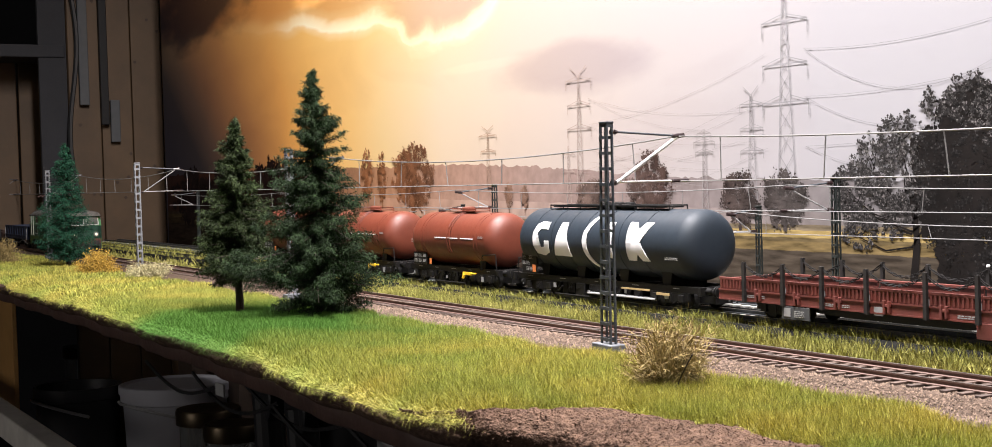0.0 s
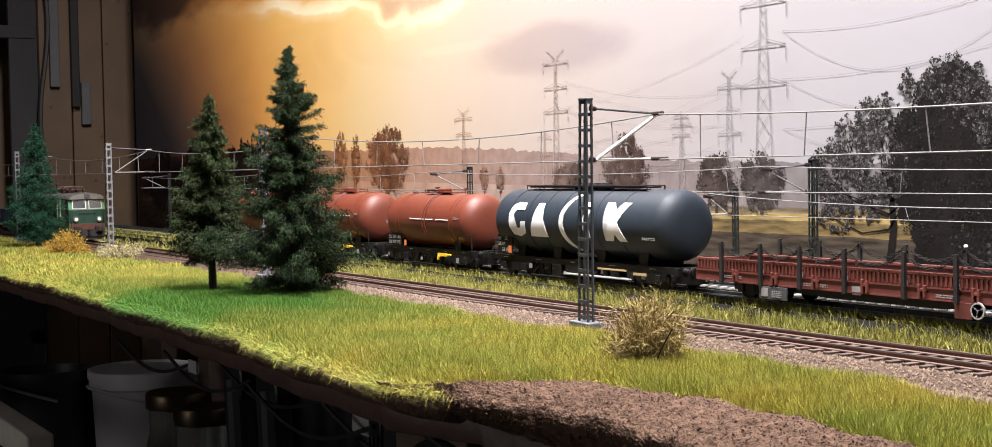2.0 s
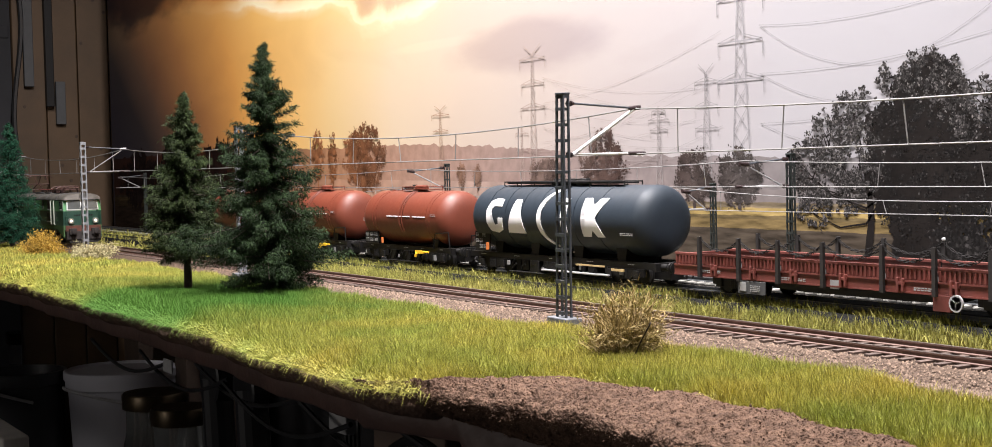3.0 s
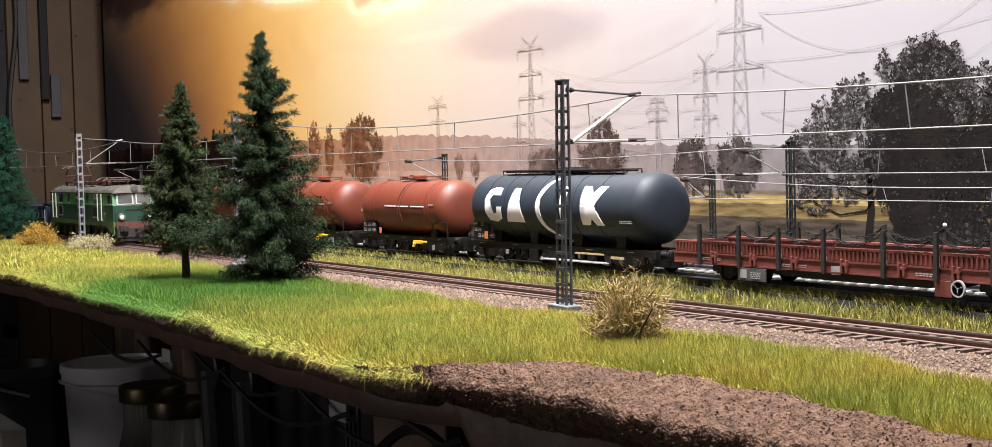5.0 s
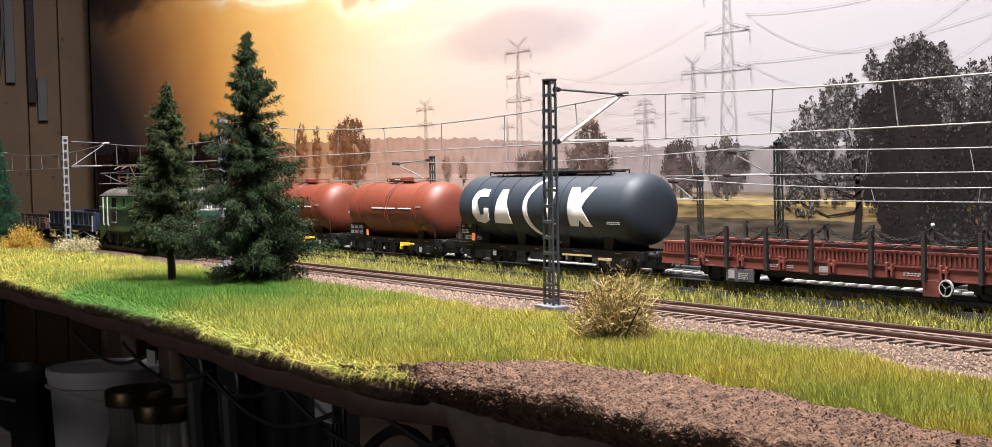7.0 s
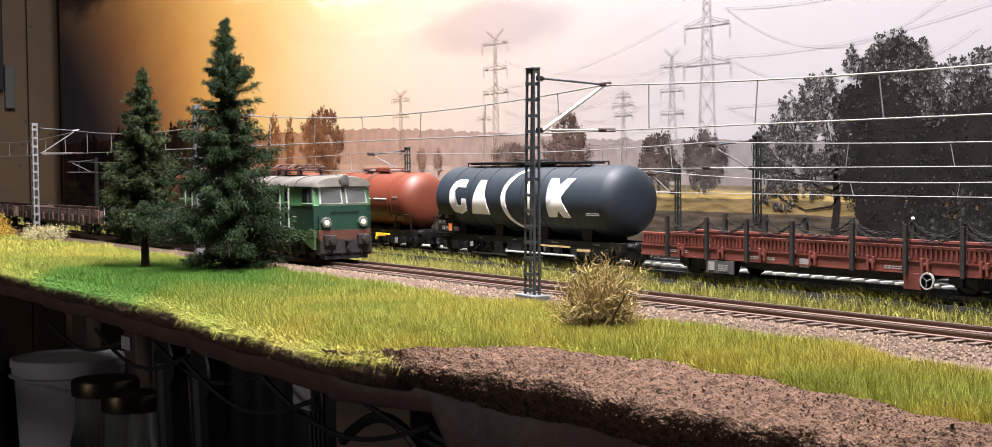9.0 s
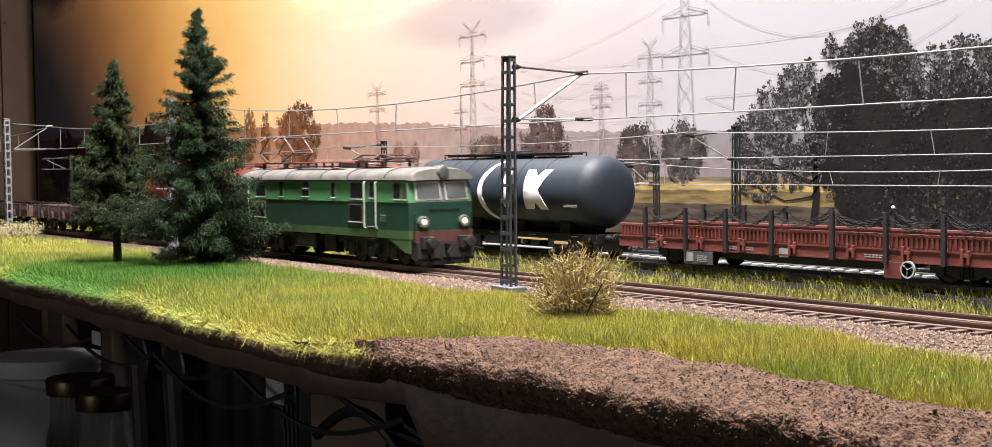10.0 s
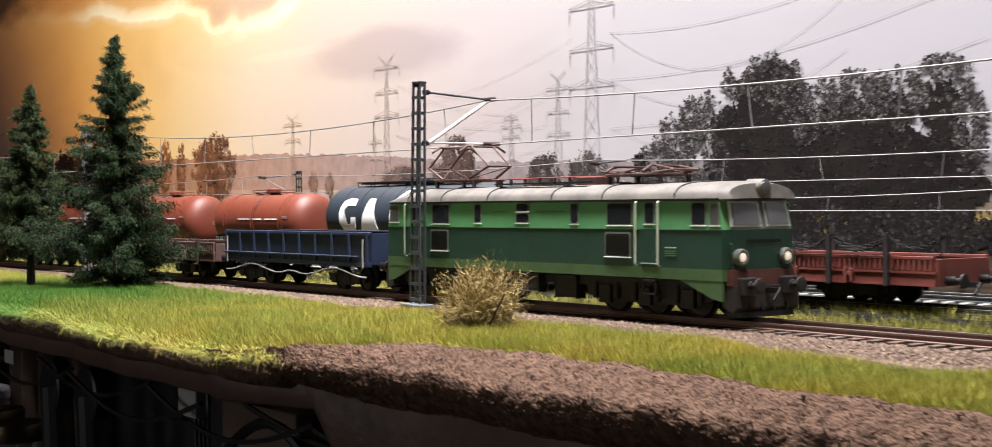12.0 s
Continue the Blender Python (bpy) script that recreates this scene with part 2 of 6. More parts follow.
def path_rod(bm, pts, r, seg=6):
    """One unbroken round tube along a path."""
    pts = [Vector(p) for p in pts]
    rings = []
    for i, p in enumerate(pts):
        d = (pts[min(i + 1, len(pts) - 1)] - pts[max(i - 1, 0)]).normalized()
        u = d.cross(Vector((0, 0, 1)) if abs(d.z) < 0.9 else Vector((1, 0, 0))).normalized()
        w = d.cross(u)
        rings.append([bm.verts.new(p + (u * math.cos(k * 2 * math.pi / seg) + w * math.sin(k * 2 * math.pi / seg)) * r) for k in range(seg)])
    for a, b in zip(rings, rings[1:]):
        for k in range(seg):
            bm.faces.new((a[k], a[(k + 1) % seg], b[(k + 1) % seg], b[k]))
    bm.faces.new(rings[0]), bm.faces.new(rings[-1])
    return bm


def lathe(bm, profile, axis="z", seg=32, at=(0, 0, 0)):
    """Turns a profile of (along, radius) about an axis."""
    rings = []
    for h, r in profile:
        ring = []
        for i in range(seg):
            a = 2 * math.pi * i / seg
            c, s = r * math.cos(a), r * math.sin(a)
            co = (c, s, h) if axis == "z" else ((h, c, s) if axis == "x" else (c, h, s))
            ring.append(bm.verts.new(Vector(co) + Vector(at)))
        rings.append(ring)
    for a, b in zip(rings, rings[1:]):
        for i in range(seg):
            bm.faces.new((a[i], a[(i + 1) % seg], b[(i + 1) % seg], b[i]))
    bm.faces.new(rings[0])
    bm.faces.new(rings[-1])
    return bm


def prism(bm, outline, y0, y1):
    """A plate with an outline of (x, z), from y0 to y1."""
    a = [bm.verts.new((x, y0, z)) for x, z in outline]
    b = [bm.verts.new((x, y1, z)) for x, z in outline]
    bm.faces.new(a)
    bm.faces.new(b)
    k = len(a)
    for i in range(k):
        bm.faces.new((a[i], a[(i + 1) % k], b[(i + 1) % k], b[i]))
    return bm


def soup(name, verts, faces_n, material, parent=None, label="", smooth=False):
    """One mesh from arrays: verts (N, 3) in mm, faces_n: list of index arrays (F, k)."""
    mesh = bpy.data.meshes.new(name)
    mesh.vertices.add(len(verts))
    mesh.vertices.foreach_set("co", (np.asarray(verts, np.float32) * MM).ravel())
    loops = np.concatenate([f.ravel() for f in faces_n])
    sizes = np.concatenate([np.full(len(f), f.shape[1]) for f in faces_n])
    mesh.loops.add(len(loops))
    mesh.loops.foreach_set("vertex_index", loops.astype(np.int32))
    mesh.polygons.add(len(sizes))
    mesh.polygons.foreach_set("loop_start", np.concatenate([[0], np.cumsum(sizes)[:-1]]).astype(np.int32))
    mesh.update(calc_edges=True)
    if smooth:
        mesh.shade_smooth()
    return link_mesh(name, mesh, parent, material, label)


def blades(base, direction, length, width, droop, rng):
    """Bent blades: 5 vertices each. base (N,3), direction (N,3) unit, length/width/droop (N)."""
    k = len(base)
    side = np.cross(direction, rng.normal(size=(k, 3)))
    side /= np.linalg.norm(side, axis=1, keepdims=True) + 1e-9
    w = (side.T * width).T * 0.5
    mid = base + (direction.T * (length * 0.55)).T
    tip = base + (direction.T * length).T
    tip[:, 2] -= droop
    v = np.stack([base - w, base + w, mid + w * 0.8, mid - w * 0.8, tip], 1).reshape(-1, 3)
    i = np.arange(k)[:, None] * 5
    return v, [i + np.array([[0, 1, 2, 3]]), i + np.array([[3, 2, 4]])]


rng = np.random.default_rng(7)


# ---- ground and layout board ----
def front_edge(x):
    """The y of the layout's front edge."""
    x = np.asarray(x, float)
    return np.interp(x, [-1500, -900, -450, -160, 60, 92, 108, 125, 150, 190, 240, 300, 420], [-138, -134, -132, -137, -148, -141, -121, -110, -105, -100, -105, -108, -113]) + 1.5 * np.sin(x * 0.05) + 1.0 * np.sin(x * 0.13 + 1)


def ground_z(x, y):
    """The height of the meadow, the ballast shoulder and the strips between the tracks."""
    x, y = np.broadcast_arrays(np.asarray(x, float), np.asarray(y, float))
    bumps = 0.7 * np.sin(x * 0.021 + y * 0.013) + 0.4 * np.sin(x * 0.06 + 2) * np.sin(y * 0.07)
    z = -6.0 + bumps
    d = y - front_edge(x)
    z = z - np.where(d < 16, (16 - d) ** 2 * 0.016, 0)
    return z


def build_ground():
    xs = np.concatenate([np.linspace(-2000, -700, 60), np.linspace(-690, 420, 300)])
    nv = 44
    rows = []
    for x in xs:
        e = float(front_edge(x))
        ys = np.concatenate([np.linspace(e, -24, nv - 8), np.linspace(-16, 150, 8)])
        zs = ground_z(x, ys)
        zs = np.where(ys > -20, -6.5, zs)
        rows.append(np.stack([np.full(nv, x), ys, zs], 1))
    v = np.concatenate(rows)
    a = np.arange(len(xs) - 1)[:, None] * nv + np.arange(nv - 1)[None]
    a = a.ravel()
    f = np.stack([a, a + nv, a + nv + 1, a + 1], 1)
    ob = soup("ground", v, [f], M_SOIL, smooth=True)
    tagged(ob, "brown scenery ground of the model railway layout, under grass", "ground", kind="structure")
    return ob


def bank_lip(x):
    """The y of the mound's front lip."""
    return np.interp(x, [60, 95, 127, 158, 196, 240, 420], [-150, -142, -126, -122, -125, -121, -119])


def build_rim():
    """The crumbling soil edge and the smooth brown board that slopes back below it."""
    xs = np.linspace(-2000, 420, 1100)
    k = 12
    rows = []
    for x in xs:
        e = float(front_edge(x))
        z0 = float(ground_z(x, e))
        t = np.linspace(0, 1, k)
        co = np.stack([np.full(k, x), e - 2.0 * np.sin(t * math.pi) ** 0.7 + 3.2 * t ** 2, z0 + (-18.0 - z0) * t], 1)
        for i in range(k):
            nz = noise.fractal(Vector((x * 0.13, 3.1, t[i] * 2.6)), 0.7, 2.0, 5) * (1.5 if t[i] < 0.75 else 0.5)
            co[i, 1] -= nz
            co[i, 2] += 0.5 * nz
        rows.append(co)
    v = np.concatenate(rows)
    a = (np.arange(len(xs) - 1)[:, None] * k + np.arange(k - 1)[None]).ravel()
    f = np.stack([a, a + 1, a + k + 1, a + k], 1)
    ob = soup("layout_rim", v, [f], M_SOIL, smooth=True)
    tagged(ob, "rough dark brown soil edge along the front of the layout", "layout edge", kind="structure")
    rows = []
    for x in xs[::6]:
        e = float(front_edge(x)) if x < 60 else float(bank_lip(x)) + 3.0 * min(1.0, (x - 60) / 30)
        low = -24.6 if x < 112 else -52.0
        rows.append([(x, e + 4.0, -14.5), (x, e + 2.6, -16.0), (x, e + 3.4, low + 1.0), (x, e + 4.2, low), (x, e + 9, low - 0.2), (x, e + 11, -17), (x, 150, -17)])
    v = np.array(rows).reshape(-1, 3)
    k = 7
    a = (np.arange(len(rows) - 1)[:, None] * k + np.arange(k - 1)[None]).ravel()
    ob = soup("layout_board", v, [np.stack([a, a + 1, a + k + 1, a + k], 1)], M_FASCIA)
    tagged(ob, "dark brown painted wooden board carrying the layout", "board", kind="structure")


SPIN = Euler((0.7, 0.4, 1.1)).to_matrix()


def bank_top(x):
    """The y where the meadow ends and the bare mound begins."""
    return np.interp(x, [60, 95, 104, 117, 143, 168, 192, 222, 260, 420], [-150, -142, -124, -107, -101, -97, -95, -99, -103, -108]) + 1.5 * np.sin(np.asarray(x) * 0.16)


def build_bank():
    """The bare crumbly soil mound that widens along the front edge."""
    xs = np.linspace(64, 420, 560)
    n = 110
    ts = np.linspace(0, 1, n)
    rows = []
    for x in xs:
        grow = min(1.0, max(0.0, (x - 76) / 50))
        top = float(bank_top(x))
        lip = float(bank_lip(x))
        a = np.clip(ts / 0.6, 0, 1)
        b = np.clip((ts - 0.6) / 0.4, 0, 1)
        y = top + (lip - top) * a - 1.5 * np.sin(b * math.pi) + 6 * b * b
        z = -7.4 + 2.2 * min(1.0, grow * 3) + 2.2 * grow * np.sin(a * math.pi * 0.8) - (2.5 + 3.5 * grow) * a ** 2.2 - (5 + 8 * grow) * b ** 1.05
        co = np.stack([np.full(n, x), y, z], 1)
        for i in range(n):
            p = SPIN @ Vector((x * 0.1, y[i] * 0.1, z[i] * 0.1))
            big = noise.fractal(p, 0.8, 2.0, 3)
            crumb = noise.noise(p * 3.1) + 0.9 * noise.noise(p * 6.3 + Vector((3, 7, 1))) + 0.6 * random.uniform(-1, 1)
            k = (0.5 + 0.7 * grow) * big + 0.5 * crumb
            co[i, 2] += k * (1 - 0.5 * b[i])
            co[i, 1] -= k * (0.3 + 1.1 * b[i])
        rows.append(co)
    v = np.concatenate(rows)
    a = (np.arange(len(xs) - 1)[:, None] * n + np.arange(n - 1)[None]).ravel()
    f = np.stack([a, a + n, a + n + 1, a + 1], 1)
    ob = soup("soil_bank", v, [f], M_BANK, smooth=True)
    tagged(ob, "bare brown crumbly soil mound at the layout's front edge", "soil bank", kind="structure")
    # loose crumbs on the mound
    r = np.random.default_rng(21)
    m = 14000
    at = v[r.integers(0, len(v), m)] + r.normal(0, 0.5, (m, 3)) * np.array([1, 1, 0.2])
    size = r.uniform(0.12, 0.34, m) * np.where(r.uniform(size=m) < 0.06, 1.9, 1.0)
    d = np.array([[1, 0, 0], [-1, 0, 0], [0, 1, 0], [0, -1, 0], [0, 0, 1], [0, 0, -1]], float)
    cv = at[:, None, :] + d[None] * size[:, None, None] * r.uniform(0.6, 1.2, (m, 6, 1)) + r.normal(0, 0.06, (m, 6, 3))
    i = np.arange(m)[:, None] * 6
    cf = [i + np.array([q]) for q in ((0, 2, 4), (2, 1, 4), (1, 3, 4), (3, 0, 4), (2, 0, 5), (1, 2, 5), (3, 1, 5), (0, 3, 5))]
    tagged(soup("soil_crumbs", cv.reshape(-1, 3), cf, M_BANK, ob), kind="stuff")


build_ground()
build_rim()
build_bank()

TRACKS = ((0.0, "brown"), (70.0, "grey"), (108.0, "pale"))


def ballast_bed(y, material, half=17.0, shoulder=27.0, top=-3.0, low=-6.6):
    bm = bmesh.new()
    prof = [(y - shoulder, low), (y - half, top), (y + half, top), (y + shoulder, low)]
    xs = np.linspace(-2000, 420, 107)
    rows = [[bm.verts.new((x, a, b)) for a, b in prof] for x in xs]
    for p, q in zip(rows, rows[1:]):
        for i in range(3):
            bm.faces.new((p[i], q[i], q[i + 1], p[i + 1]))
    return bm


def rail_profile(bm, y, x0, x1, head):
    prof = [(-1.0, -2.1), (1.0, -2.1), (1.0, -1.8), (0.3, -1.5), (0.3, -0.7), (0.55, -0.5), (0.55, -0.02), (-0.55, -0.02), (-0.55, -0.5), (-0.3, -0.7), (-0.3, -1.5), (-1.0, -1.8)]
    if head:
        prof = [(-0.5, -0.04), (0.5, -0.04), (0.45, 0.05), (-0.45, 0.05)]
    a = [bm.verts.new((x0, y + p, z)) for p, z in prof]
    b = [bm.verts.new((x1, y + p, z)) for p, z in prof]
    bm.faces.new(a), bm.faces.new(b)
    k = len(prof)
    for i in range(k):
        bm.faces.new((a[i], a[(i + 1) % k], b[(i + 1) % k], b[i]))


def sleeper_mesh(name, material, w=2.6):
    bm = B(-w / 2, w / 2, -14.5, 14.5, -3.6, -2.1, bevel=0.15)
    bm.transform(Matrix.Scale(MM, 4))
    mesh = bpy.data.meshes.new(name)
    bm.to_mesh(mesh)
    bm.free()
    mesh.materials.append(material)
    return mesh


def build_track(y, look_):
    bed = {"brown": M_BALLASTBED, "grey": M_GREYBED, "pale": M_GREYBED}[look_]
    label = {"brown": "single railway track with rusty rails on brown ballast", "grey": "railway track under the standing goods train, half hidden by grass", "pale": "far railway track with pale concrete sleepers on dark grey bed"}[look_]
    t = thing("railway_track", 0, y, {"brown": 0, "grey": 2.5, "pale": 4.0}[look_], label, "railway track", kind="structure")
    part("ballast_bed", ballast_bed(0, bed, **({} if look_ == "brown" else dict(half=15.5, shoulder=19.0, low=-9.5, top=-2.9))), bed, t)
    for s in (-1, 1):
        bm = bmesh.new()
        rail_profile(bm, s * 8.25, -2000, 420, False)
        rail = part("rail", bm, M_RAILSIDE if look_ == "brown" else M_RAILDARK, t)
        bm = bmesh.new()
        rail_profile(bm, s * 8.25, -2000, 420, True)
        part("rail_head", bm, M_RAILTOP, rail, "shiny worn rail head")
    return t


TRACK = [build_track(y, k) for y, k in TRACKS]


# ---- printed backdrop ----
BACK = 155.0


def poster_material():
    """A printed evening sky: dark cloud, orange glow, a bright torn cloud edge and a pale grey end."""
    m = mat("printed_evening_sky", (0.5, 0.5, 0.5), 0.75, spec=0.15, bump=0.0)
    nt = m.node_tree
    n, l = nt.nodes, nt.links
    bsdf = n["Principled BSDF"]
    tc = n.new("ShaderNodeTexCoord")
    sep = n.new("ShaderNodeSeparateXYZ")
    l.new(tc.outputs["Object"], sep.inputs[0])
    X, Z = sep.outputs["X"], sep.outputs["Z"]

    def put(socket, v):
        if isinstance(v, (int, float)):
            socket.default_value = v
        else:
            l.new(v, socket)

    def calc(op, a, b, c=0.0):
        k = n.new("ShaderNodeMath")
        k.operation = op
        put(k.inputs[0], a), put(k.inputs[1], b), put(k.inputs[2], c)
        return k.outputs[0]

    def span(v, a, b, c, d, smooth=False):
        k = n.new("ShaderNodeMapRange")
        k.interpolation_type = "SMOOTHSTEP" if smooth else "LINEAR"
        put(k.inputs["Value"], v)
        for name, q in (("From Min", a), ("From Max", b), ("To Min", c), ("To Max", d)):
            k.inputs[name].default_value = q
        return k.outputs["Result"]

    def cloud(scale, detail, stretch=(1, 1, 1), distortion=0.0):
        st = n.new("ShaderNodeVectorMath")
        st.operation = "MULTIPLY"
        st.inputs[1].default_value = stretch
        l.new(tc.outputs["Object"], st.inputs[0])
        k = n.new("ShaderNodeTexNoise")
        k.inputs["Scale"].default_value, k.inputs["Detail"].default_value, k.inputs["Distortion"].default_value = scale, detail, distortion
        l.new(st.outputs[0], k.inputs["Vector"])
        return calc("SUBTRACT", k.outputs["Fac"], 0.5)

    def ramp(v, x0, x1, stops):
        k = n.new("ShaderNodeValToRGB")
        e = k.color_ramp.elements
        stops = [((x - x0) / (x1 - x0), c if isinstance(c, tuple) else (c, c, c)) for x, c in stops]
        e[0].position, e[0].color = stops[0][0], (*stops[0][1], 1)
        e[1].position, e[1].color = stops[-1][0], (*stops[-1][1], 1)
        for q, c in stops[1:-1]:
            e.new(q).color = (*c, 1)
        l.new(span(v, x0, x1, 0, 1), k.inputs["Fac"])
        return k.outputs["Color"]

    def blend(kind, fac, a, b):
        k = n.new("ShaderNodeMix")
        k.data_type, k.blend_type = "RGBA", kind
        put(k.inputs["Factor"], fac)
        for name, v in (("A", a), ("B", b)):
            if isinstance(v, tuple):
                k.inputs[name].default_value = (*v, 1)
            else:
                l.new(v, k.inputs[name])
        return k.outputs["Result"]

    # along the poster; the dark end leans with the height
    lean = span(X, -1.05, -0.7, 1.25, 0.0)
    pos = calc("ADD", calc("MULTIPLY_ADD", lean, calc("SUBTRACT", Z, 0.14), X), calc("MULTIPLY", cloud(5, 4), 0.09))
    last = ramp(pos, -1.25, 0.4, [
        (-1.25, (0.026, 0.022, 0.03)), (-1.16, (0.036, 0.028, 0.029)), (-1.08, (0.12, 0.07, 0.048)), (-1.02, (0.235, 0.11, 0.055)), (-0.93, (0.43, 0.19, 0.068)),
        (-0.82, (0.76, 0.36, 0.092)), (-0.74, (0.86, 0.475, 0.135)), (-0.667, (0.78, 0.49, 0.18)), (-0.6, (0.69, 0.5, 0.245)),
        (-0.485, (0.585, 0.47, 0.335)), (-0.387, (0.48, 0.395, 0.32)), (-0.23, (0.365, 0.325, 0.31)), (-0.06, (0.3, 0.29, 0.302)), (0.4, (0.265, 0.267, 0.293))])
    # faint broad clouds
    last = blend("MULTIPLY", span(cloud(1.0, 7, (6, 1, 17), 0.8), 0.02, 0.24, 0.0, 0.22), last, (0.62, 0.54, 0.56))
    # the torn cloud bank with its sunlit lower edge
    rim = ramp(X, -1.15, -0.3, [(-1.15, 0.62), (-0.95, 0.6), (-0.807, 0.475), (-0.766, 0.505), (-0.706, 0.38), (-0.649, 0.34), (-0.596, 0.37), (-0.566, 0.27), (-0.54, 0.12), (-0.493, 0.15), (-0.446, 0.115), (-0.42, 0.19), (-0.397, 0.3), (-0.36, 0.6), (-0.3, 1.0)])
    torn = calc("MULTIPLY", cloud(1.0, 8, (13, 1, 26), 0.9), span(X, -0.64, -0.56, 0.012, 0.036))
    d = calc("ADD", calc("SUBTRACT", calc("SUBTRACT", Z, 0.16), calc("MULTIPLY", rim, 0.12)), torn)
    bank = calc("MULTIPLY", span(d, 0.0, 0.016, 0.0, 1.0, True), span(X, -0.36, -0.3, 0.75, 0.0))
    last = blend("MULTIPLY", bank, last, (0.74, 0.6, 0.56))
    soft_glow = calc("MULTIPLY", ramp(d, -0.06, 0.02, [(-0.06, 0.0), (-0.03, 0.12), (-0.006, 0.4), (0.004, 0.5), (0.02, 0.0)]), ramp(X, -1.0, -0.33, [(-1.0, 0.1), (-0.86, 0.25), (-0.76, 0.65), (-0.6, 0.55), (-0.42, 0.2), (-0.33, 0.0)]))
    last = blend("MIX", soft_glow, last, (0.82, 0.58, 0.2))
    core = calc("MULTIPLY", ramp(d, -0.01, 0.02, [(-0.01, 0.0), (-0.003, 0.35), (0.0, 1.0), (0.006, 0.7), (0.012, 0.12), (0.02, 0.0)]), ramp(X, -1.0, -0.33, [(-1.0, 0.0), (-0.85, 0.1), (-0.79, 0.7), (-0.76, 1.0), (-0.64, 0.9), (-0.57, 0.5), (-0.42, 0.42), (-0.37, 0.2), (-0.33, 0.0)]))
    last = blend("MIX", core, last, (0.95, 0.84, 0.58))
    # single clouds of the print: middle, half size, tint
    puff = cloud(26, 5, (0.35, 1, 1))
    for cx, cz, w, h, tint in ((-0.3, 0.14, 0.085, 0.021, (0.79, 0.77, 0.81)), (-0.43, 0.151, 0.075, 0.004, (1.07, 1.06, 1.05)), (-0.74, 0.243, 0.05, 0.014, (1.5, 1.6, 1.7)), (-0.16, 0.205, 0.12, 0.03, (0.9, 0.88, 0.9)), (-1.1, 0.275, 0.21, 0.05, (0.2, 0.24, 0.4))):
        away = calc("SQRT", calc("ADD", calc("POWER", calc("ABSOLUTE", calc("DIVIDE", calc("SUBTRACT", X, cx), w), 0), 2.0), calc("POWER", calc("ABSOLUTE", calc("DIVIDE", calc("SUBTRACT", Z, cz), h), 0), 2.0)), 0)
        last = blend("MULTIPLY", span(calc("MULTIPLY_ADD", puff, 1.5, away), 0.5, 1.15, 1.0, 0.0, True), last, tint)
    l.new(last, bsdf.inputs["Base Color"])
    return m


M_SKY = poster_material()


INK = 0.72  # strength of the print


def along_x(name, stops, fine=0.25, scale=60.0, rough=0.8, stretch=1.0):
    """A print colour that changes along the poster from stop to stop (x in metres)."""
    m = mat(name, (0.3, 0.3, 0.3), rough, spec=0.03)
    nt = m.node_tree
    n, l = nt.nodes, nt.links
    tc = n.new("ShaderNodeTexCoord")
    sep = n.new("ShaderNodeSeparateXYZ")
    l.new(tc.outputs["Object"], sep.inputs[0])
    r = n.new("ShaderNodeMapRange")
    stops = [(x, tuple(v * INK for v in c)) for x, c in stops]
    x0, x1 = stops[0][0], stops[-1][0]
    r.inputs["From Min"].default_value, r.inputs["From Max"].default_value = x0, x1
    l.new(sep.outputs["X"], r.inputs["Value"])
    ramp = n.new("ShaderNodeValToRGB")
    cr = ramp.color_ramp
    cr.elements[0].color, cr.elements[1].color = (*stops[0][1], 1), (*stops[-1][1], 1)
    for x, c in stops[1:-1]:
        e = cr.elements.new((x - x0) / (x1 - x0))
        e.color = (*c, 1)
    l.new(r.outputs["Result"], ramp.inputs["Fac"])
    t2 = n.new("ShaderNodeTexNoise")
    t2.inputs["Scale"].default_value = scale
    t2.inputs["Detail"].default_value = 6
    st = n.new("ShaderNodeVectorMath")
    st.operation = "MULTIPLY"
    st.inputs[1].default_value = (1, 1, stretch)
    l.new(tc.outputs["Object"], st.inputs[0])
    l.new(st.outputs[0], t2.inputs["Vector"])
    r2 = n.new("ShaderNodeMapRange")
    r2.inputs["From Min"].default_value, r2.inputs["From Max"].default_value = 0.3, 0.7
    r2.inputs["To Min"].default_value, r2.inputs["To Max"].default_value = 1 - fine, 1 + fine
    l.new(t2.outputs["Fac"], r2.inputs["Value"])
    hsv = n.new("ShaderNodeHueSaturation")
    l.new(r2.outputs["Result"], hsv.inputs["Value"])
    l.new(ramp.outputs["Color"], hsv.inputs["Color"])
    l.new(hsv.outputs["Color"], n["Principled BSDF"].inputs["Base Color"])
    return m


M_HILL = along_x("printed_far_hills", [(-1.3, (0.02, 0.013, 0.012)), (-0.85, (0.09, 0.03, 0.016)), (-0.6, (0.5, 0.26, 0.14)), (-0.49, (0.46, 0.28, 0.2)), (-0.35, (0.37, 0.26, 0.22)), (-0.2, (0.28, 0.23, 0.22)), (0.0, (0.2, 0.19, 0.195)), (0.4, (0.19, 0.18, 0.19))], 0.16, 110)
M_PLAIN = along_x("printed_plain", [(-1.3, (0.02, 0.012, 0.01)), (-0.85, (0.09, 0.03, 0.016)), (-0.6, (0.52, 0.29, 0.18)), (-0.45, (0.5, 0.33, 0.25)), (-0.3, (0.43, 0.33, 0.29)), (-0.12, (0.27, 0.23, 0.22)), (0.0, (0.19, 0.175, 0.175)), (0.4, (0.16, 0.15, 0.15))], 0.2, 60)
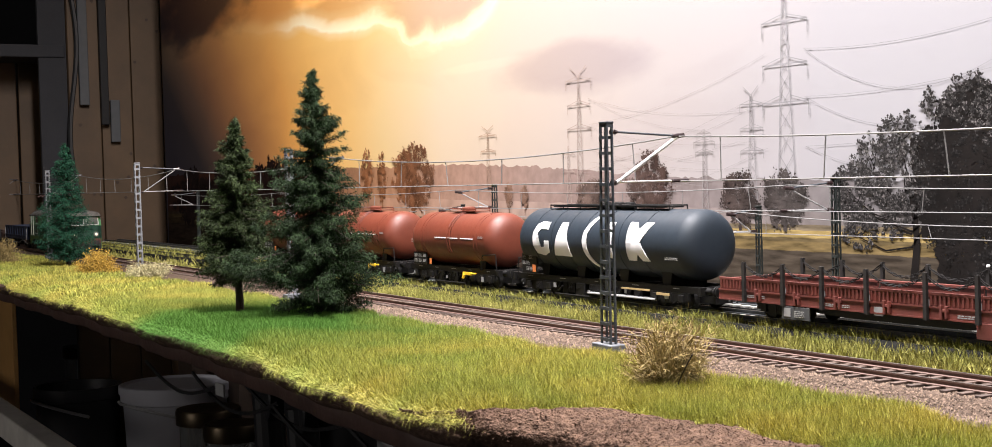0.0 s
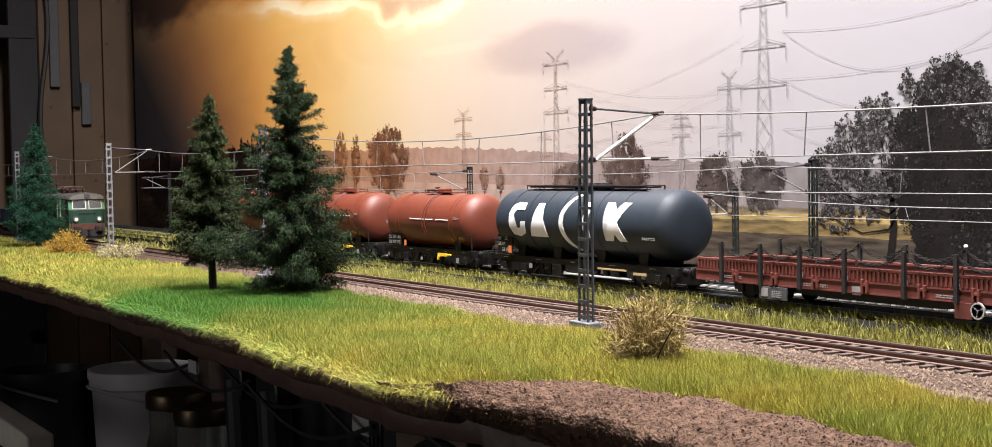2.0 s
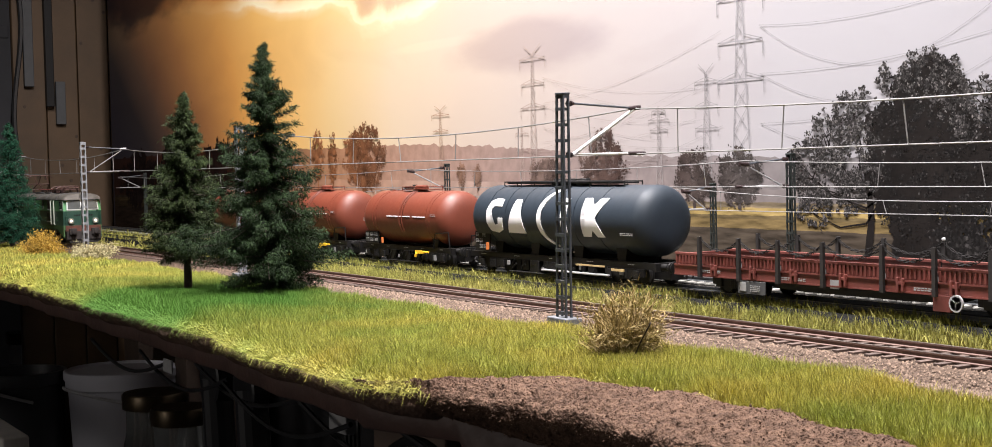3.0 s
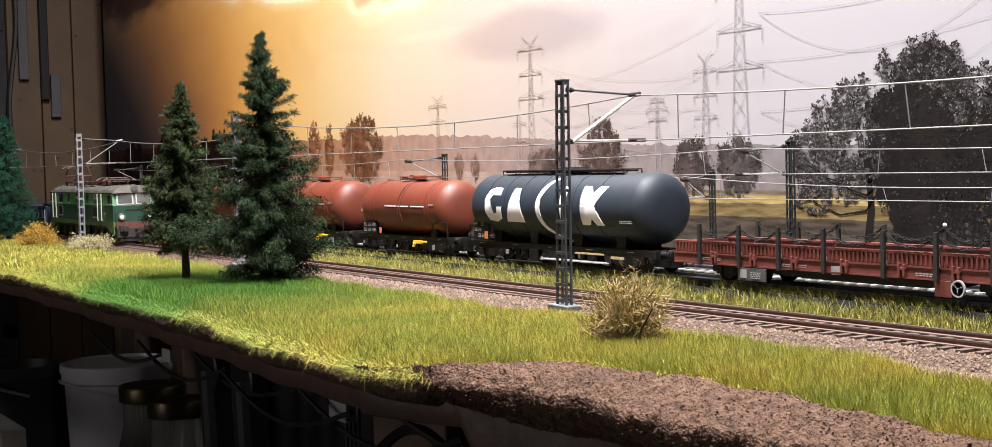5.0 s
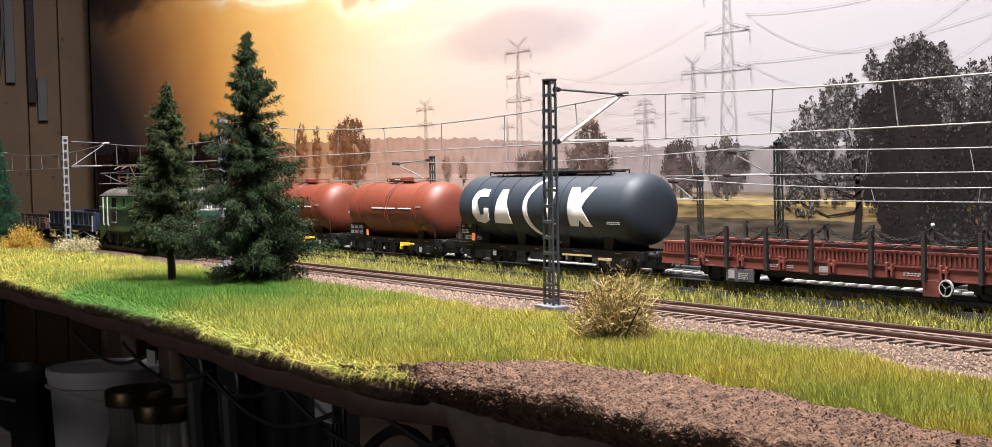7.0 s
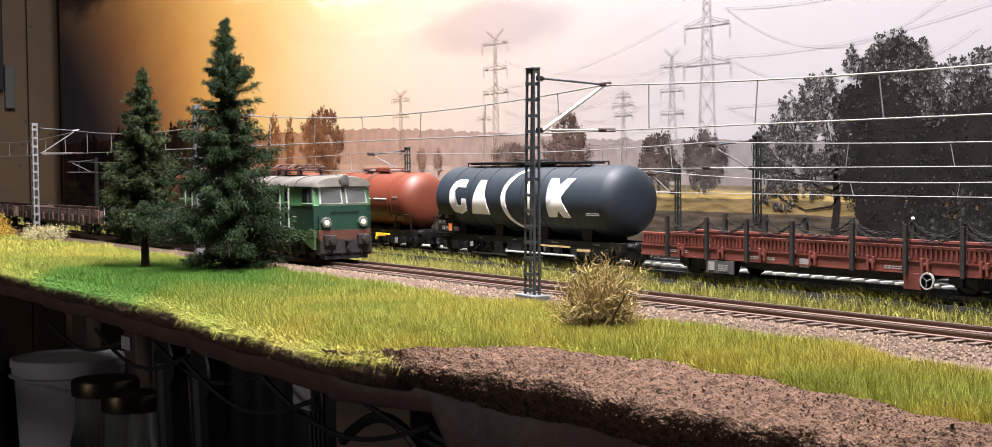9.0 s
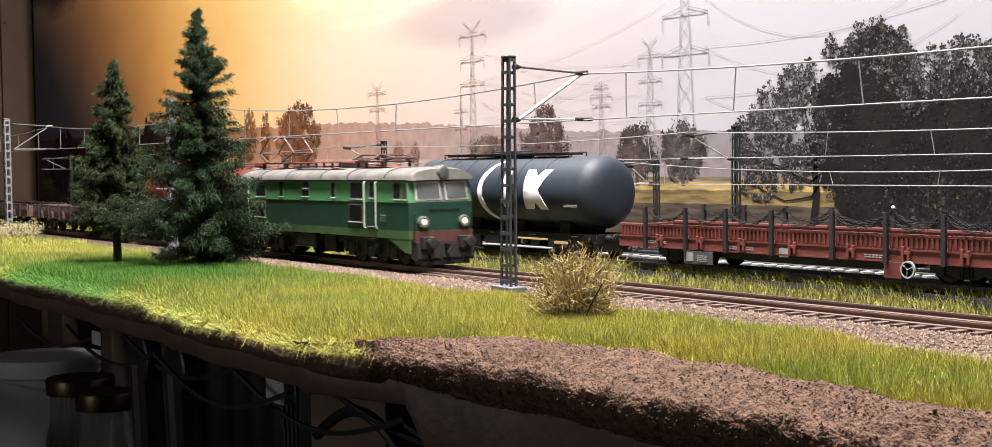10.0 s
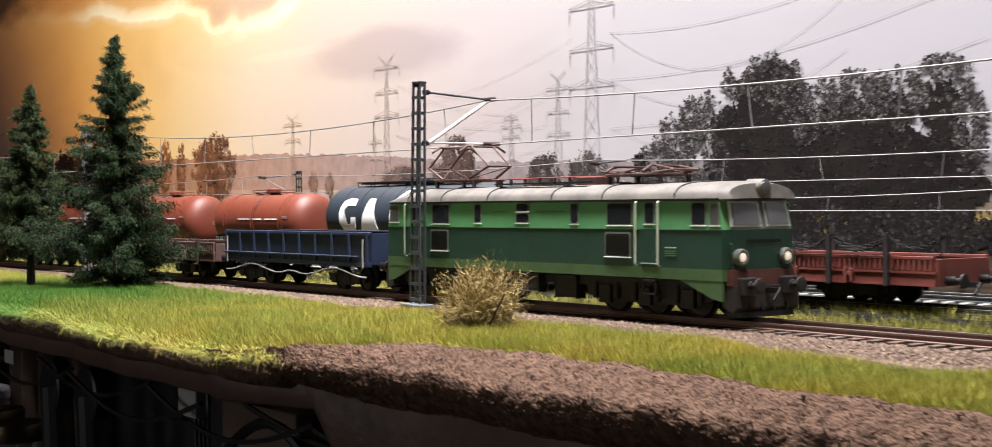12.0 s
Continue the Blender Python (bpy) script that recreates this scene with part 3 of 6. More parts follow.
FIELDS = [along_x("printed_field", [(-1.3, (0.02, 0.012, 0.008)), (-0.7, tuple(v * 0.5 for v in c)), (-0.25, c), (0.05, c), (0.4, tuple(v * 0.5 for v in c))], 0.5, 60, stretch=7.0) for c in ((0.22, 0.175, 0.115), (0.36, 0.265, 0.105), (0.16, 0.12, 0.06), (0.2, 0.145, 0.065), (0.075, 0.06, 0.045))]
M_PTREE = along_x("printed_tree", [(-1.3, (0.012, 0.009, 0.009)), (-0.85, (0.02, 0.01, 0.008)), (-0.62, (0.34, 0.14, 0.06)), (-0.54, (0.2, 0.085, 0.04)), (-0.4, (0.26, 0.15, 0.1)), (-0.28, (0.17, 0.12, 0.1)), (-0.2, (0.08, 0.05, 0.042)), (-0.09, (0.07, 0.06, 0.056)), (-0.045, (0.017, 0.015, 0.015)), (0.4, (0.011, 0.01, 0.011))], 0.5, 120)


def speckled_tree(name, tones):
    """Print colour of the large trees' leaves: mostly dark, some pale."""
    m = mat(name, (0.013, 0.012, 0.012), 0.85, spec=0.03)
    n, l = m.node_tree.nodes, m.node_tree.links
    ramp = n.new("ShaderNodeValToRGB")
    e = ramp.color_ramp.elements
    for k, (p, v) in enumerate(tones):
        q = e[0] if k == 0 else e[-1] if k == len(tones) - 1 else e.new(p)
        q.color = (v * 1.08, v, v * 0.97, 1)
    l.new(n.new("ShaderNodeNewGeometry").outputs["Random Per Island"], ramp.inputs["Fac"])
    l.new(ramp.outputs["Color"], n["Principled BSDF"].inputs["Base Color"])
    return m


M_PTREEDARK = speckled_tree("printed_large_tree", ((0.0, 0.0065), (0.5, 0.0105), (0.85, 0.017), (0.96, 0.03), (1.0, 0.05)))
M_PMASS = mat("printed_tree_shade", (0.0075, 0.0066, 0.0062), 0.85, spec=0.03, tint=(0.016, 0.0135, 0.0125), scale=45)
M_PLEAF = speckled_tree("printed_loose_leaves", ((0.0, 0.011), (0.4, 0.02), (0.7, 0.036), (0.9, 0.07), (1.0, 0.16)))
M_PPYLON = along_x("printed_pylon", [(-1.3, (0.05, 0.03, 0.02)), (-0.5, (0.5, 0.3, 0.17)), (-0.3, (0.42, 0.34, 0.3)), (-0.1, (0.3, 0.29, 0.3)), (0.4, (0.26, 0.26, 0.28))], 0.1)

bm = bmesh.new()
box(bm, -1235, 460, BACK, BACK + 6, -8, 420)
backdrop = part("backdrop", bm, M_SKY)
tagged(backdrop, "printed backdrop poster of an orange sunset sky over fields", "backdrop", kind="structure")


def ridge(name, x0, x1, z0, heights, step, amp, seed, layer, material, label):
    """A printed band up to a ridge line with a ragged tree-top edge."""
    xs = np.arange(x0, x1 + step, step)
    base = np.interp(xs, [h[0] for h in heights], [h[1] for h in heights])
    top = np.array([z + amp * noise.fractal(Vector((x * 0.09, seed, 0)), 0.7, 2.1, 5) for x, z in zip(xs, base)])
    y = np.full(len(xs), BACK - 0.15 * layer)
    v = np.stack([np.stack([xs, y, np.full(len(xs), z0)], 1), np.stack([xs, y, top], 1)], 1).reshape(-1, 3)
    a = np.arange(len(xs) - 1) * 2
    soup(name, v, [np.stack([a, a + 2, a + 3, a + 1], 1)], material, backdrop, label)


ridge("printed_hills", -1230, 455, 40, [(-1230, 82), (-900, 84), (-600, 80), (-450, 79), (-330, 74), (-200, 66), (-50, 62), (100, 58), (460, 55)], 3.0, 2.2, 2.0, 1, M_HILL, "hazy wooded hills printed on the poster")
ridge("printed_plain", -1230, 455, -7, [(-1230, 52), (-600, 54), (-300, 50), (-100, 46), (460, 40)], 12.0, 0.8, 5.0, 2, M_PLAIN, "hazy flat land printed on the poster")
for k, top in enumerate((38.5, 35.5, 31.5, 29.5, 24.5)):
    ridge("printed_field", -1230, 455, -7, [(-1230, top), (-100, top + 0.5), (460, top - 1.5)], 6.0, 0.5, 8.0 + k, 2.3 + k * 0.25, FIELDS[k], "stubble field strip printed on the poster")


def leaf_cloud(rng_, cx, cz, rx, rz, count, size, layer):
    """Small flat printed leaf clumps in an uneven crown."""
    lumps = 70 if count < 2000 else 130
    la = rng_.uniform(0, 2 * math.pi, lumps)
    lr = np.sqrt(rng_.uniform(0, 1, lumps)) * 0.92
    lx, lz = cx + rx * lr * np.cos(la) * rng_.uniform(0.7, 1.05, lumps), cz + rz * lr * np.sin(la)
    ls = rng_.uniform(0.08, 0.2, lumps) * (1.0 if count < 2000 else 0.72)
    k = rng_.integers(0, lumps, count)
    aa = rng_.uniform(0, 2 * math.pi, count)
    rr = np.sqrt(rng_.uniform(0, 1, count))
    rl = max(min(rx, rz), 0.6 * max(rx, rz)) * ls[k] * 1.25
    x = lx[k] + rl * 0.62 * rng_.normal(size=count)
    z = lz[k] + rl * 0.5 * rng_.normal(size=count)
    y = BACK - 0.15 * layer - rng_.uniform(0, 0.12, count)
    s = size * rng_.uniform(0.5, 1.4, count)
    t = rng_.uniform(0, 2 * math.pi, count)
    out = []
    for i, (dx, f) in enumerate(((0, 1.0), (1.9, 0.7), (3.3, 1.1), (4.6, 0.8))):
        out.append(np.stack([x + s * f * np.cos(t + dx), y, z + s * f * np.sin(t + dx)], 1))
    v = np.stack(out, 1).reshape(-1, 3)
    return v, [np.arange(count * 4).reshape(-1, 4)]


def print_tree(x, z0, z1, w, count, size, layer=5, trunk=0.3, seed=0, label="dark leafy tree printed on the poster"):
    r = np.random.default_rng(seed)
    h = z1 - z0
    cz, rz = z0 + h * (trunk + (1 - trunk) / 2), h * (1 - trunk) / 2
    v, f = leaf_cloud(r, x, cz, w / 2, rz, count, size, layer)
    ink = M_PTREEDARK if x > -40 else M_PTREE
    crown = soup("printed_tree", v, f, ink, backdrop, label)
    bm = bmesh.new()
    y = BACK - 0.15 * layer
    tips = [(x, z0, x, cz, w * 0.035)]
    for k in range(7):
        a = r.uniform(-1, 1)
        tips.append((x, z0 + h * r.uniform(0.12, 0.4), x + a * w * 0.36, cz + rz * r.uniform(-0.2, 0.6), w * 0.014))
    for xa, za, xb, zb, wd in tips:
        q = [bm.verts.new(c) for c in ((xa - wd, y, za), (xa + wd, y, za), (xb + wd * 0.3, y, zb), (xb - wd * 0.3, y, zb))]
        bm.faces.new(q)
    part("printed_trunk", bm, M_PTREE, crown)


def print_line(bm, p, q, w, y):
    p, q = Vector((p[0], 0, p[1])), Vector((q[0], 0, q[1]))
    d = (q - p).normalized()
    s = Vector((-d.z, 0, d.x)) * w / 2
    bm.faces.new([bm.verts.new((c.x, y, c.z)) for c in (p - s, p + s, q + s, q - s)])


def print_pylon(x, z0, z1, arm, w0, line, levels, crown=True):
    bm = bmesh.new()
    y = BACK - 0.15 * 4
    line *= 0.78
    h = z1 - z0
    wid = lambda z: w0 * (1 - 0.82 * (z - z0) / h)
    for s in (-1, 1):
        print_line(bm, (x + s * wid(z0) / 2, z0), (x + s * wid(z1) / 2, z1), line, y)
    zs = z0
    k = 0
    while zs < z1 - 2:
        zn = min(z1, zs + max(wid(zs) * 1.1, h * 0.03))
        for s in (-1, 1):
            print_line(bm, (x + s * wid(zs) / 2, zs), (x - s * wid(zn) / 2, zn), line * 0.6, y + 0.02)
        zs = zn
    for lv, f in levels:
        z = z0 + h * lv
        a = arm * f
        print_line(bm, (x - a, z), (x + a, z), line, y - 0.02)
        for s in (-1, 1):
            print_line(bm, (x + s * a, z), (x + s * wid(z) / 2, z + h * 0.035), line * 0.7, y - 0.02)
            print_line(bm, (x + s * a, z), (x + s * a, z - h * 0.075), line * 0.8, y - 0.02)
    if crown:
        for s in (-1, 1):
            print_line(bm, (x, z1 - h * 0.01), (x + s * arm * 0.65, z1 + h * 0.07), line, y - 0.03)
    return part("printed_pylon", bm, M_PPYLON, backdrop, "lattice power pylon printed on the poster")


print_pylon(-415, 55, 103, 13, 7, 0.6, ((0.92, 1.0), (0.68, 0.85)))
print_pylon(-292, 55, 134, 15, 8, 0.8, ((0.955, 1.0), (0.75, 0.9), (0.555, 0.95)))
print_pylon(-306, 50, 88, 8, 5, 0.5, ((0.85, 1.0), (0.55, 0.9)), False)
print_pylon(-161, 45, 93, 8, 6, 0.6, ((0.94, 0.8), (0.84, 1.2), (0.72, 1.0)), False)
print_pylon(-119, 50, 110, 9.5, 8, 0.6, ((0.91, 1.0), (0.69, 1.0), (0.485, 1.0)))
print_pylon(-91, 62, 163, 18, 13, 0.8, ((0.84, 1.0), (0.615, 0.97), (0.415, 1.0)))


def print_wires():
    bm = bmesh.new()
    y = BACK - 0.45
    def sag(p, q, s, w=0.22):
        pts = [(p[0] + (q[0] - p[0]) * t, p[1] + (q[1] - p[1]) * t - s * 4 * t * (1 - t)) for t in np.linspace(0, 1, 15)]
        for a, b in zip(pts, pts[1:]):
            print_line(bm, a, b, w, y)
    for z, s in ((131, 12), (106, 9), (80, 7)):
        sag((-76, z), (150, z + 26), s)
        sag((-106, z), (-280, z - 30), 6, 0.15)
        sag((-76, z), (80, z + 2), s * 2.2, 0.2)
        sag((-128, z * 0.8), (-300, 70), 4, 0.13)
    for z in (118, 100, 86):
        sag((-281, z), (-160, z - 26), 5, 0.13)
        sag((-281, z), (-119, z - 16), 6, 0.13)
    return part("printed_power_lines", bm, M_PPYLON, backdrop)


print_wires()
print_tree(-541, 43, 99, 88, 4200, 0.95, trunk=0.02, seed=1, label="rust brown tree printed on the poster")
print_tree(-630, 45, 97, 26, 500, 1.2, seed=2, trunk=0.1)
print_tree(-600, 45, 95, 20, 380, 1.1, seed=22, trunk=0.1)
print_tree(-214, 39, 82, 52, 2600, 0.75, trunk=0.05, seed=3)
print_tree(-130, 35, 69, 36, 1900, 0.7, seed=4, trunk=0.03)
print_tree(-93, 35, 68, 42, 1900, 0.7, seed=5, trunk=0.03)
print_tree(-277, 43, 65, 48, 1900, 0.7, seed=6, trunk=0.1)
print_tree(-364, 43, 63, 12, 330, 0.7, seed=7, trunk=0.15)
print_tree(-386, 43, 65, 14, 330, 0.7, seed=8, trunk=0.15)
print_tree(-1000, 30, 100, 150, 3200, 2.2, seed=9, trunk=0.05, label="dark tree mass printed on the poster")
print_tree(-860, 30, 92, 150, 3200, 2.2, seed=10, trunk=0.05, label="dark tree mass printed on the poster")
print_tree(-1130, 20, 88, 160, 3200, 2.2, seed=12, trunk=0.05, label="dark tree mass printed on the poster")


def flat_leaves(r, x, z, size, layer):
    """Four-cornered leaves of the print at x, z."""
    k = len(x)
    y = BACK - 0.15 * layer - r.uniform(0, 0.12, k)
    s = size * r.uniform(0.45, 1.4, k)
    t = r.uniform(0, 2 * math.pi, k)
    v = np.stack([np.stack([x + s * f * np.cos(t + a), y, z + s * f * np.sin(t + a)], 1) for a, f in ((0, 1.0), (1.9, 0.7), (3.3, 1.1), (4.6, 0.8))], 1)
    return v.reshape(-1, 3), [np.arange(k * 4).reshape(-1, 4)]


def large_tree(solid, airy, trunk, seed, label):
    """A big tree of the print: shaded masses, loose leafy tufts round them, a trunk (x, foot, fork, width) with limbs."""
    r = np.random.default_rng(seed)
    xs, zs = [], []
    for cx, cz, rx, rz in solid:
        k = int(rx * rz * 5.5)
        a, q = r.uniform(0, 2 * math.pi, k), np.sqrt(r.uniform(0, 1, k))
        edge = 1 + 0.12 * np.sin(a * 5 + seed) + 0.08 * np.sin(a * 11 + cx)
        xs.append(cx + rx * q * edge * np.cos(a)), zs.append(cz + rz * q * edge * np.sin(a))
    v, f = flat_leaves(r, np.concatenate(xs), np.concatenate(zs), 1.15, 5.6)
    crown = tagged(soup("printed_tree", v, f, M_PMASS, backdrop), label, kind="stuff")
    for group, tufts, each, small, wide, ink in ((solid, 0.1, 18, 0.9, 2.6, M_PTREEDARK), (airy, 0.42, 20, 0.6, 1.7, M_PLEAF)):
        xs, zs = [], []
        for cx, cz, rx, rz in group:
            k = int(rx * rz * tufts)
            a, q = r.uniform(0, 2 * math.pi, k), np.sqrt(r.uniform(0.02, 1.12, k))
            lx, lz, lr = cx + rx * q * np.cos(a), cz + rz * q * np.sin(a), r.uniform(small, wide, k)
            i = np.repeat(np.arange(k), each)
            xs.append(lx[i] + lr[i] * r.normal(0, 0.7, len(i))), zs.append(lz[i] + lr[i] * r.normal(0, 0.55, len(i)))
        v, f = flat_leaves(r, np.concatenate(xs), np.concatenate(zs), 0.6, 6.2)
        tagged(soup("printed_leaves", v, f, ink, crown), kind="stuff")
    x, z0, z1, wd = trunk
    bm = bmesh.new()
    y = BACK - 0.15 * 5.2
    limbs = [(x, z0, x + 1, z1, wd, wd * 0.6)]
    for cx, cz, rx, rz in airy:
        limbs.append((x + r.uniform(-0.4, 0.4), z0 + (z1 - z0) * r.uniform(0.45, 0.95), cx, cz - 0.3 * rz, wd * 0.2, 0.25))
        for _ in range(3):
            limbs.append((cx + r.uniform(-2, 2), cz - 0.3 * rz + r.uniform(-1, 3), cx + r.uniform(-0.8, 0.8) * rx, cz + r.uniform(-0.2, 0.8) * rz, 0.42, 0.15))
    for xa, za, xb, zb, wa, wb in limbs:
        xm, zm = (xa + xb) / 2 + (zb - za) * 0.06, (za + zb) / 2 - abs(xb - xa) * 0.12
        wm = (wa + wb) / 2
        for (p0, q0, w0), (p1, q1, w1) in (((xa, za, wa), (xm, zm, wm)), ((xm, zm, wm), (xb, zb, wb))):
            c = Vector((q1 - q0, 0, p0 - p1)).normalized()
            bm.faces.new([bm.verts.new((px + sg * c.x * w, y, pz + sg * c.z * w)) for px, pz, w, sg in ((p0, q0, w0, -1), (p0, q0, w0, 1), (p1, q1, w1, 1), (p1, q1, w1, -1))])
    part("printed_trunk", bm, M_PMASS, crown)


large_tree([(26, 90, 12, 11), (37, 98, 11, 9), (44, 86, 10, 12), (20, 76, 14, 12), (26, 62, 26, 22), (34, 32, 24, 22), (6, 74, 9, 11), (8, 58, 10, 9), (16, 44, 14, 12), (54, 62, 10, 24)],
           [(-39, 53, 13, 17), (-28, 70, 15, 14), (-10, 84, 15, 11), (-8, 60, 17, 18), (-38, 36, 12, 9), (35, 98, 18, 11), (-16, 44, 12, 10), (48, 88, 11, 13), (14, 98, 9, 7), (56, 78, 8, 14), (-50, 62, 6, 8)],
           (-3, 8, 54, 2.6), 51, "large dark oak printed on the poster")
large_tree([(72, 56, 17, 22), (82, 78, 9, 8), (100, 50, 24, 26), (104, 78, 9, 8), (128, 46, 20, 26), (128, 80, 10, 9)],
           [(70, 84, 13, 11), (86, 86, 15, 12), (106, 84, 15, 13), (128, 88, 17, 13), (142, 68, 9, 18)],
           (84, 6, 60, 2.0), 52, "dark tree with light gaps printed on the poster")
print_tree(66, 4, 40, 70, 3000, 1.0, layer=6, seed=19, trunk=0.02, label="dark undergrowth printed on the poster")
print_tree(118, 4, 40, 90, 3500, 1.0, layer=6, seed=17, trunk=0.02, label="dark undergrowth printed on the poster")
print_tree(225, 4, 60, 170, 5200, 1.2, layer=6, seed=18, trunk=0.02, label="dark undergrowth printed on the poster")


# ---- masts and overhead wires ----
def lattice_mast(x, y, z0, z1, w0, w1, depth, rung, label, material, foot=True, group=""):
    t = thing("catenary_mast", x, y, z0, label, "mast", group)
    h = z1 - z0
    wid = lambda z: w0 + (w1 - w0) * z / h
    bar = 0.7 if depth < 4 else 0.9
    for s in (-1, 1):
        bm = bmesh.new()
        for sy in (-1, 1):
            a, b = wid(0) / 2 * s, wid(h) / 2 * s
            v = []
            for z, xx in ((0, a), (h, b)):
                v += [bm.verts.new((xx, sy * depth / 2, z)), bm.verts.new((xx - s * w1 * 0.19, sy * depth / 2, z)), bm.verts.new((xx - s * w1 * 0.19, sy * depth / 2 - sy * bar, z)), bm.verts.new((xx, sy * depth / 2 - sy * bar, z))]
            for i in range(4):
                bm.faces.new((v[i], v[(i + 1) % 4], v[4 + (i + 1) % 4], v[4 + i]))
            bm.faces.new(v[:4]), bm.faces.new(v[4:])
        box(bm, wid(h) / 2 * s - (0.5 if s > 0 else 0), wid(h) / 2 * s + (0 if s > 0 else 0.5), -depth / 2 + 0.6, depth / 2 - 0.6, h - 1.5, h)
        part("leg", bm, material, t)
    z = rung * 0.7
    k = 0
    while z < h:
        w = wid(z)
        bm = bmesh.new()
        for sy in (-1, 1):
            box(bm, -w / 2 + 0.2, w / 2 - 0.2, sy * depth / 2 - 0.35 - sy * 0.05, sy * depth / 2 + 0.35 - sy * 0.45, z - rung * 0.1, z + rung * 0.1)
        if depth > 4:
            for sx in (-1, 1):
                box(bm, sx * (w / 2 - 0.4) - 0.4, sx * (w / 2 - 0.4) + 0.4, -depth / 2 + 0.9, depth / 2 - 0.9, z - rung * 0.12, z + rung * 0.12)
        part("rung", bm, material, t)
        z += rung
    part("cap", B(-w1 / 2 - 0.2, w1 / 2 + 0.2, -depth / 2 - 0.2, depth / 2 + 0.2, h, h + 0.8, bevel=0.2), material, t)
    if foot:
        part("foot", B(-w0 * 0.95, w0 * 0.95, -depth * 1.2, depth * 1.2, -3.5, 2.6, bevel=0.4), M_FOOT, t, "grey concrete foot")
    return t


def cantilever(t, z_top, z_low, reach, dx, s=1, material=None, strut=0.4):
    """The arm on a mast: insulators, tie, strut and registration arm, out over the track."""
    a = material or M_ARM
    for name, z in (("insulator", z_top), ("insulator", z_low)):
        bm = bmesh.new()
        for k in range(4):
            rod(bm, (0, s * (2.2 + k * 0.9), z), (0, s * (2.8 + k * 0.9), z), 1.1 if k % 2 == 0 else 0.7)
        part(name, bm, M_INSUL, t, "dark brown ribbed insulator")
    bm = bmesh.new()
    rod(bm, (0, s * 5, z_top), (dx, s * reach, z_top - 2), 0.45)
    part("tie", bm, M_STEELGREY, t)
    bm = bmesh.new()
    rod(bm, (0, s * 5, z_low), (dx, s * reach, z_top - 2), strut)
    part("strut", bm, a, t, "thin diagonal strut")
    bm = bmesh.new()
    rod(bm, (0, s * 5, z_low + 0.3), (dx * 1.2, s * (reach + 4), z_low + 0.3), 0.4)
    part("registration_arm", bm, a, t)
    bm = bmesh.new()
    rod(bm, (dx * 0.9, s * (reach - 2.5), z_top - 2.2), (dx * 1.1, s * (reach + 2.5), z_top - 1.6), 1.0)
    rod(bm, (dx * 1.1, s * (reach - 3.5), z_low + 0.3), (dx * 1.2, s * (reach + 4.5), z_low + 0.3), 0.8)
    part("clamp", bm, M_INSUL, t)


MAST_X = (-1424, -1068, -712, -356, 0, 356)
for x in MAST_X:
    near = x >= 0
    # front masts left of x = -100 take a paler grey than the near ones
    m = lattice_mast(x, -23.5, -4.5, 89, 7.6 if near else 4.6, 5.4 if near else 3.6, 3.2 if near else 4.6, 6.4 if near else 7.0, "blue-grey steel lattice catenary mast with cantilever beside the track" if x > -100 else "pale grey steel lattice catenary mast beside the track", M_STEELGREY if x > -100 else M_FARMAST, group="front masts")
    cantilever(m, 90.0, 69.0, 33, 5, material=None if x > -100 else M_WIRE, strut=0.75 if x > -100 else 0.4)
    if x == 0:
        m.matrix_basis = pose(0, -0.0235, -0.0045, 0, 1.2, 0)
for x in (-1029, -696, -363, -28, 307):
    m = lattice_mast(x, 129.5, -6, 63, 4.6, 3.7, 2.6, 5.5, "dark steel lattice mast beside the far track", M_DARKMAST, group="far masts")
    cantilever(m, 67.0, 54.0, 26, -4, -1, M_GREYSIGN)
for x in (-766, -433, -100, 233):
    m = lattice_mast(x, 142.0, -6, 48.5, 3.8, 2.8, 2.2, 5.0, "thin dark lattice mast close to the backdrop", M_DARKMAST, group="backdrop masts")
    cantilever(m, 53.0, 41.5, 16, -3, -1, M_GREYSIGN)


def catenary(y, xs, z_contact, z_mast, sag, r, drops, label, last=None):
    t = thing("overhead_line", 0, y, 0, label, "overhead wire")
    bm = bmesh.new()
    path_rod(bm, [(xs[0], 0, z_contact), (xs[-1], 0, z_contact)], r * 0.9)
    part("contact_wire", bm, M_WIRE, t)
    for a, b in zip(xs, xs[1:]):
        if last and b == xs[-1]:
            sag = last
        pts = [(a + (b - a) * u, 0, z_mast - sag * 4 * u * (1 - u)) for u in np.linspace(0, 1, 17)]
        bm = bmesh.new()
        path_rod(bm, pts, r)
        part("messenger_wire", bm, M_WIRE, t)
        for k in range(drops):
            u = (k + 0.5) / drops
            x, z = a + (b - a) * u, z_mast - sag * 4 * u * (1 - u)
            bm = bmesh.new()
            rod(bm, (x, 0, z_contact), (x + 2.0 * math.sin(k * 2.3), 0, z), r * 0.7, seg=5)
            part("dropper", bm, M_WIRE, t)


catenary(9.5, [x + 5 for x in MAST_X], 64.4, 83.3, 6.0, 0.36, 6, "silver overhead contact line above the front track", last=4.0)
catenary(103.5, [x - 4 for x in (-1029, -696, -363, -28, 307)], 48.2, 60.6, 3.0, 0.27, 6, "silver overhead contact line above the far track")
catenary(126.0, [x - 3 for x in (-766, -433, -100, 233)], 35.6, 46.8, 5.5, 0.25, 6, "silver overhead contact line near the backdrop")


# ---- rolling stock ----
LIFT = 2.5  # the standing train's track lies this much higher


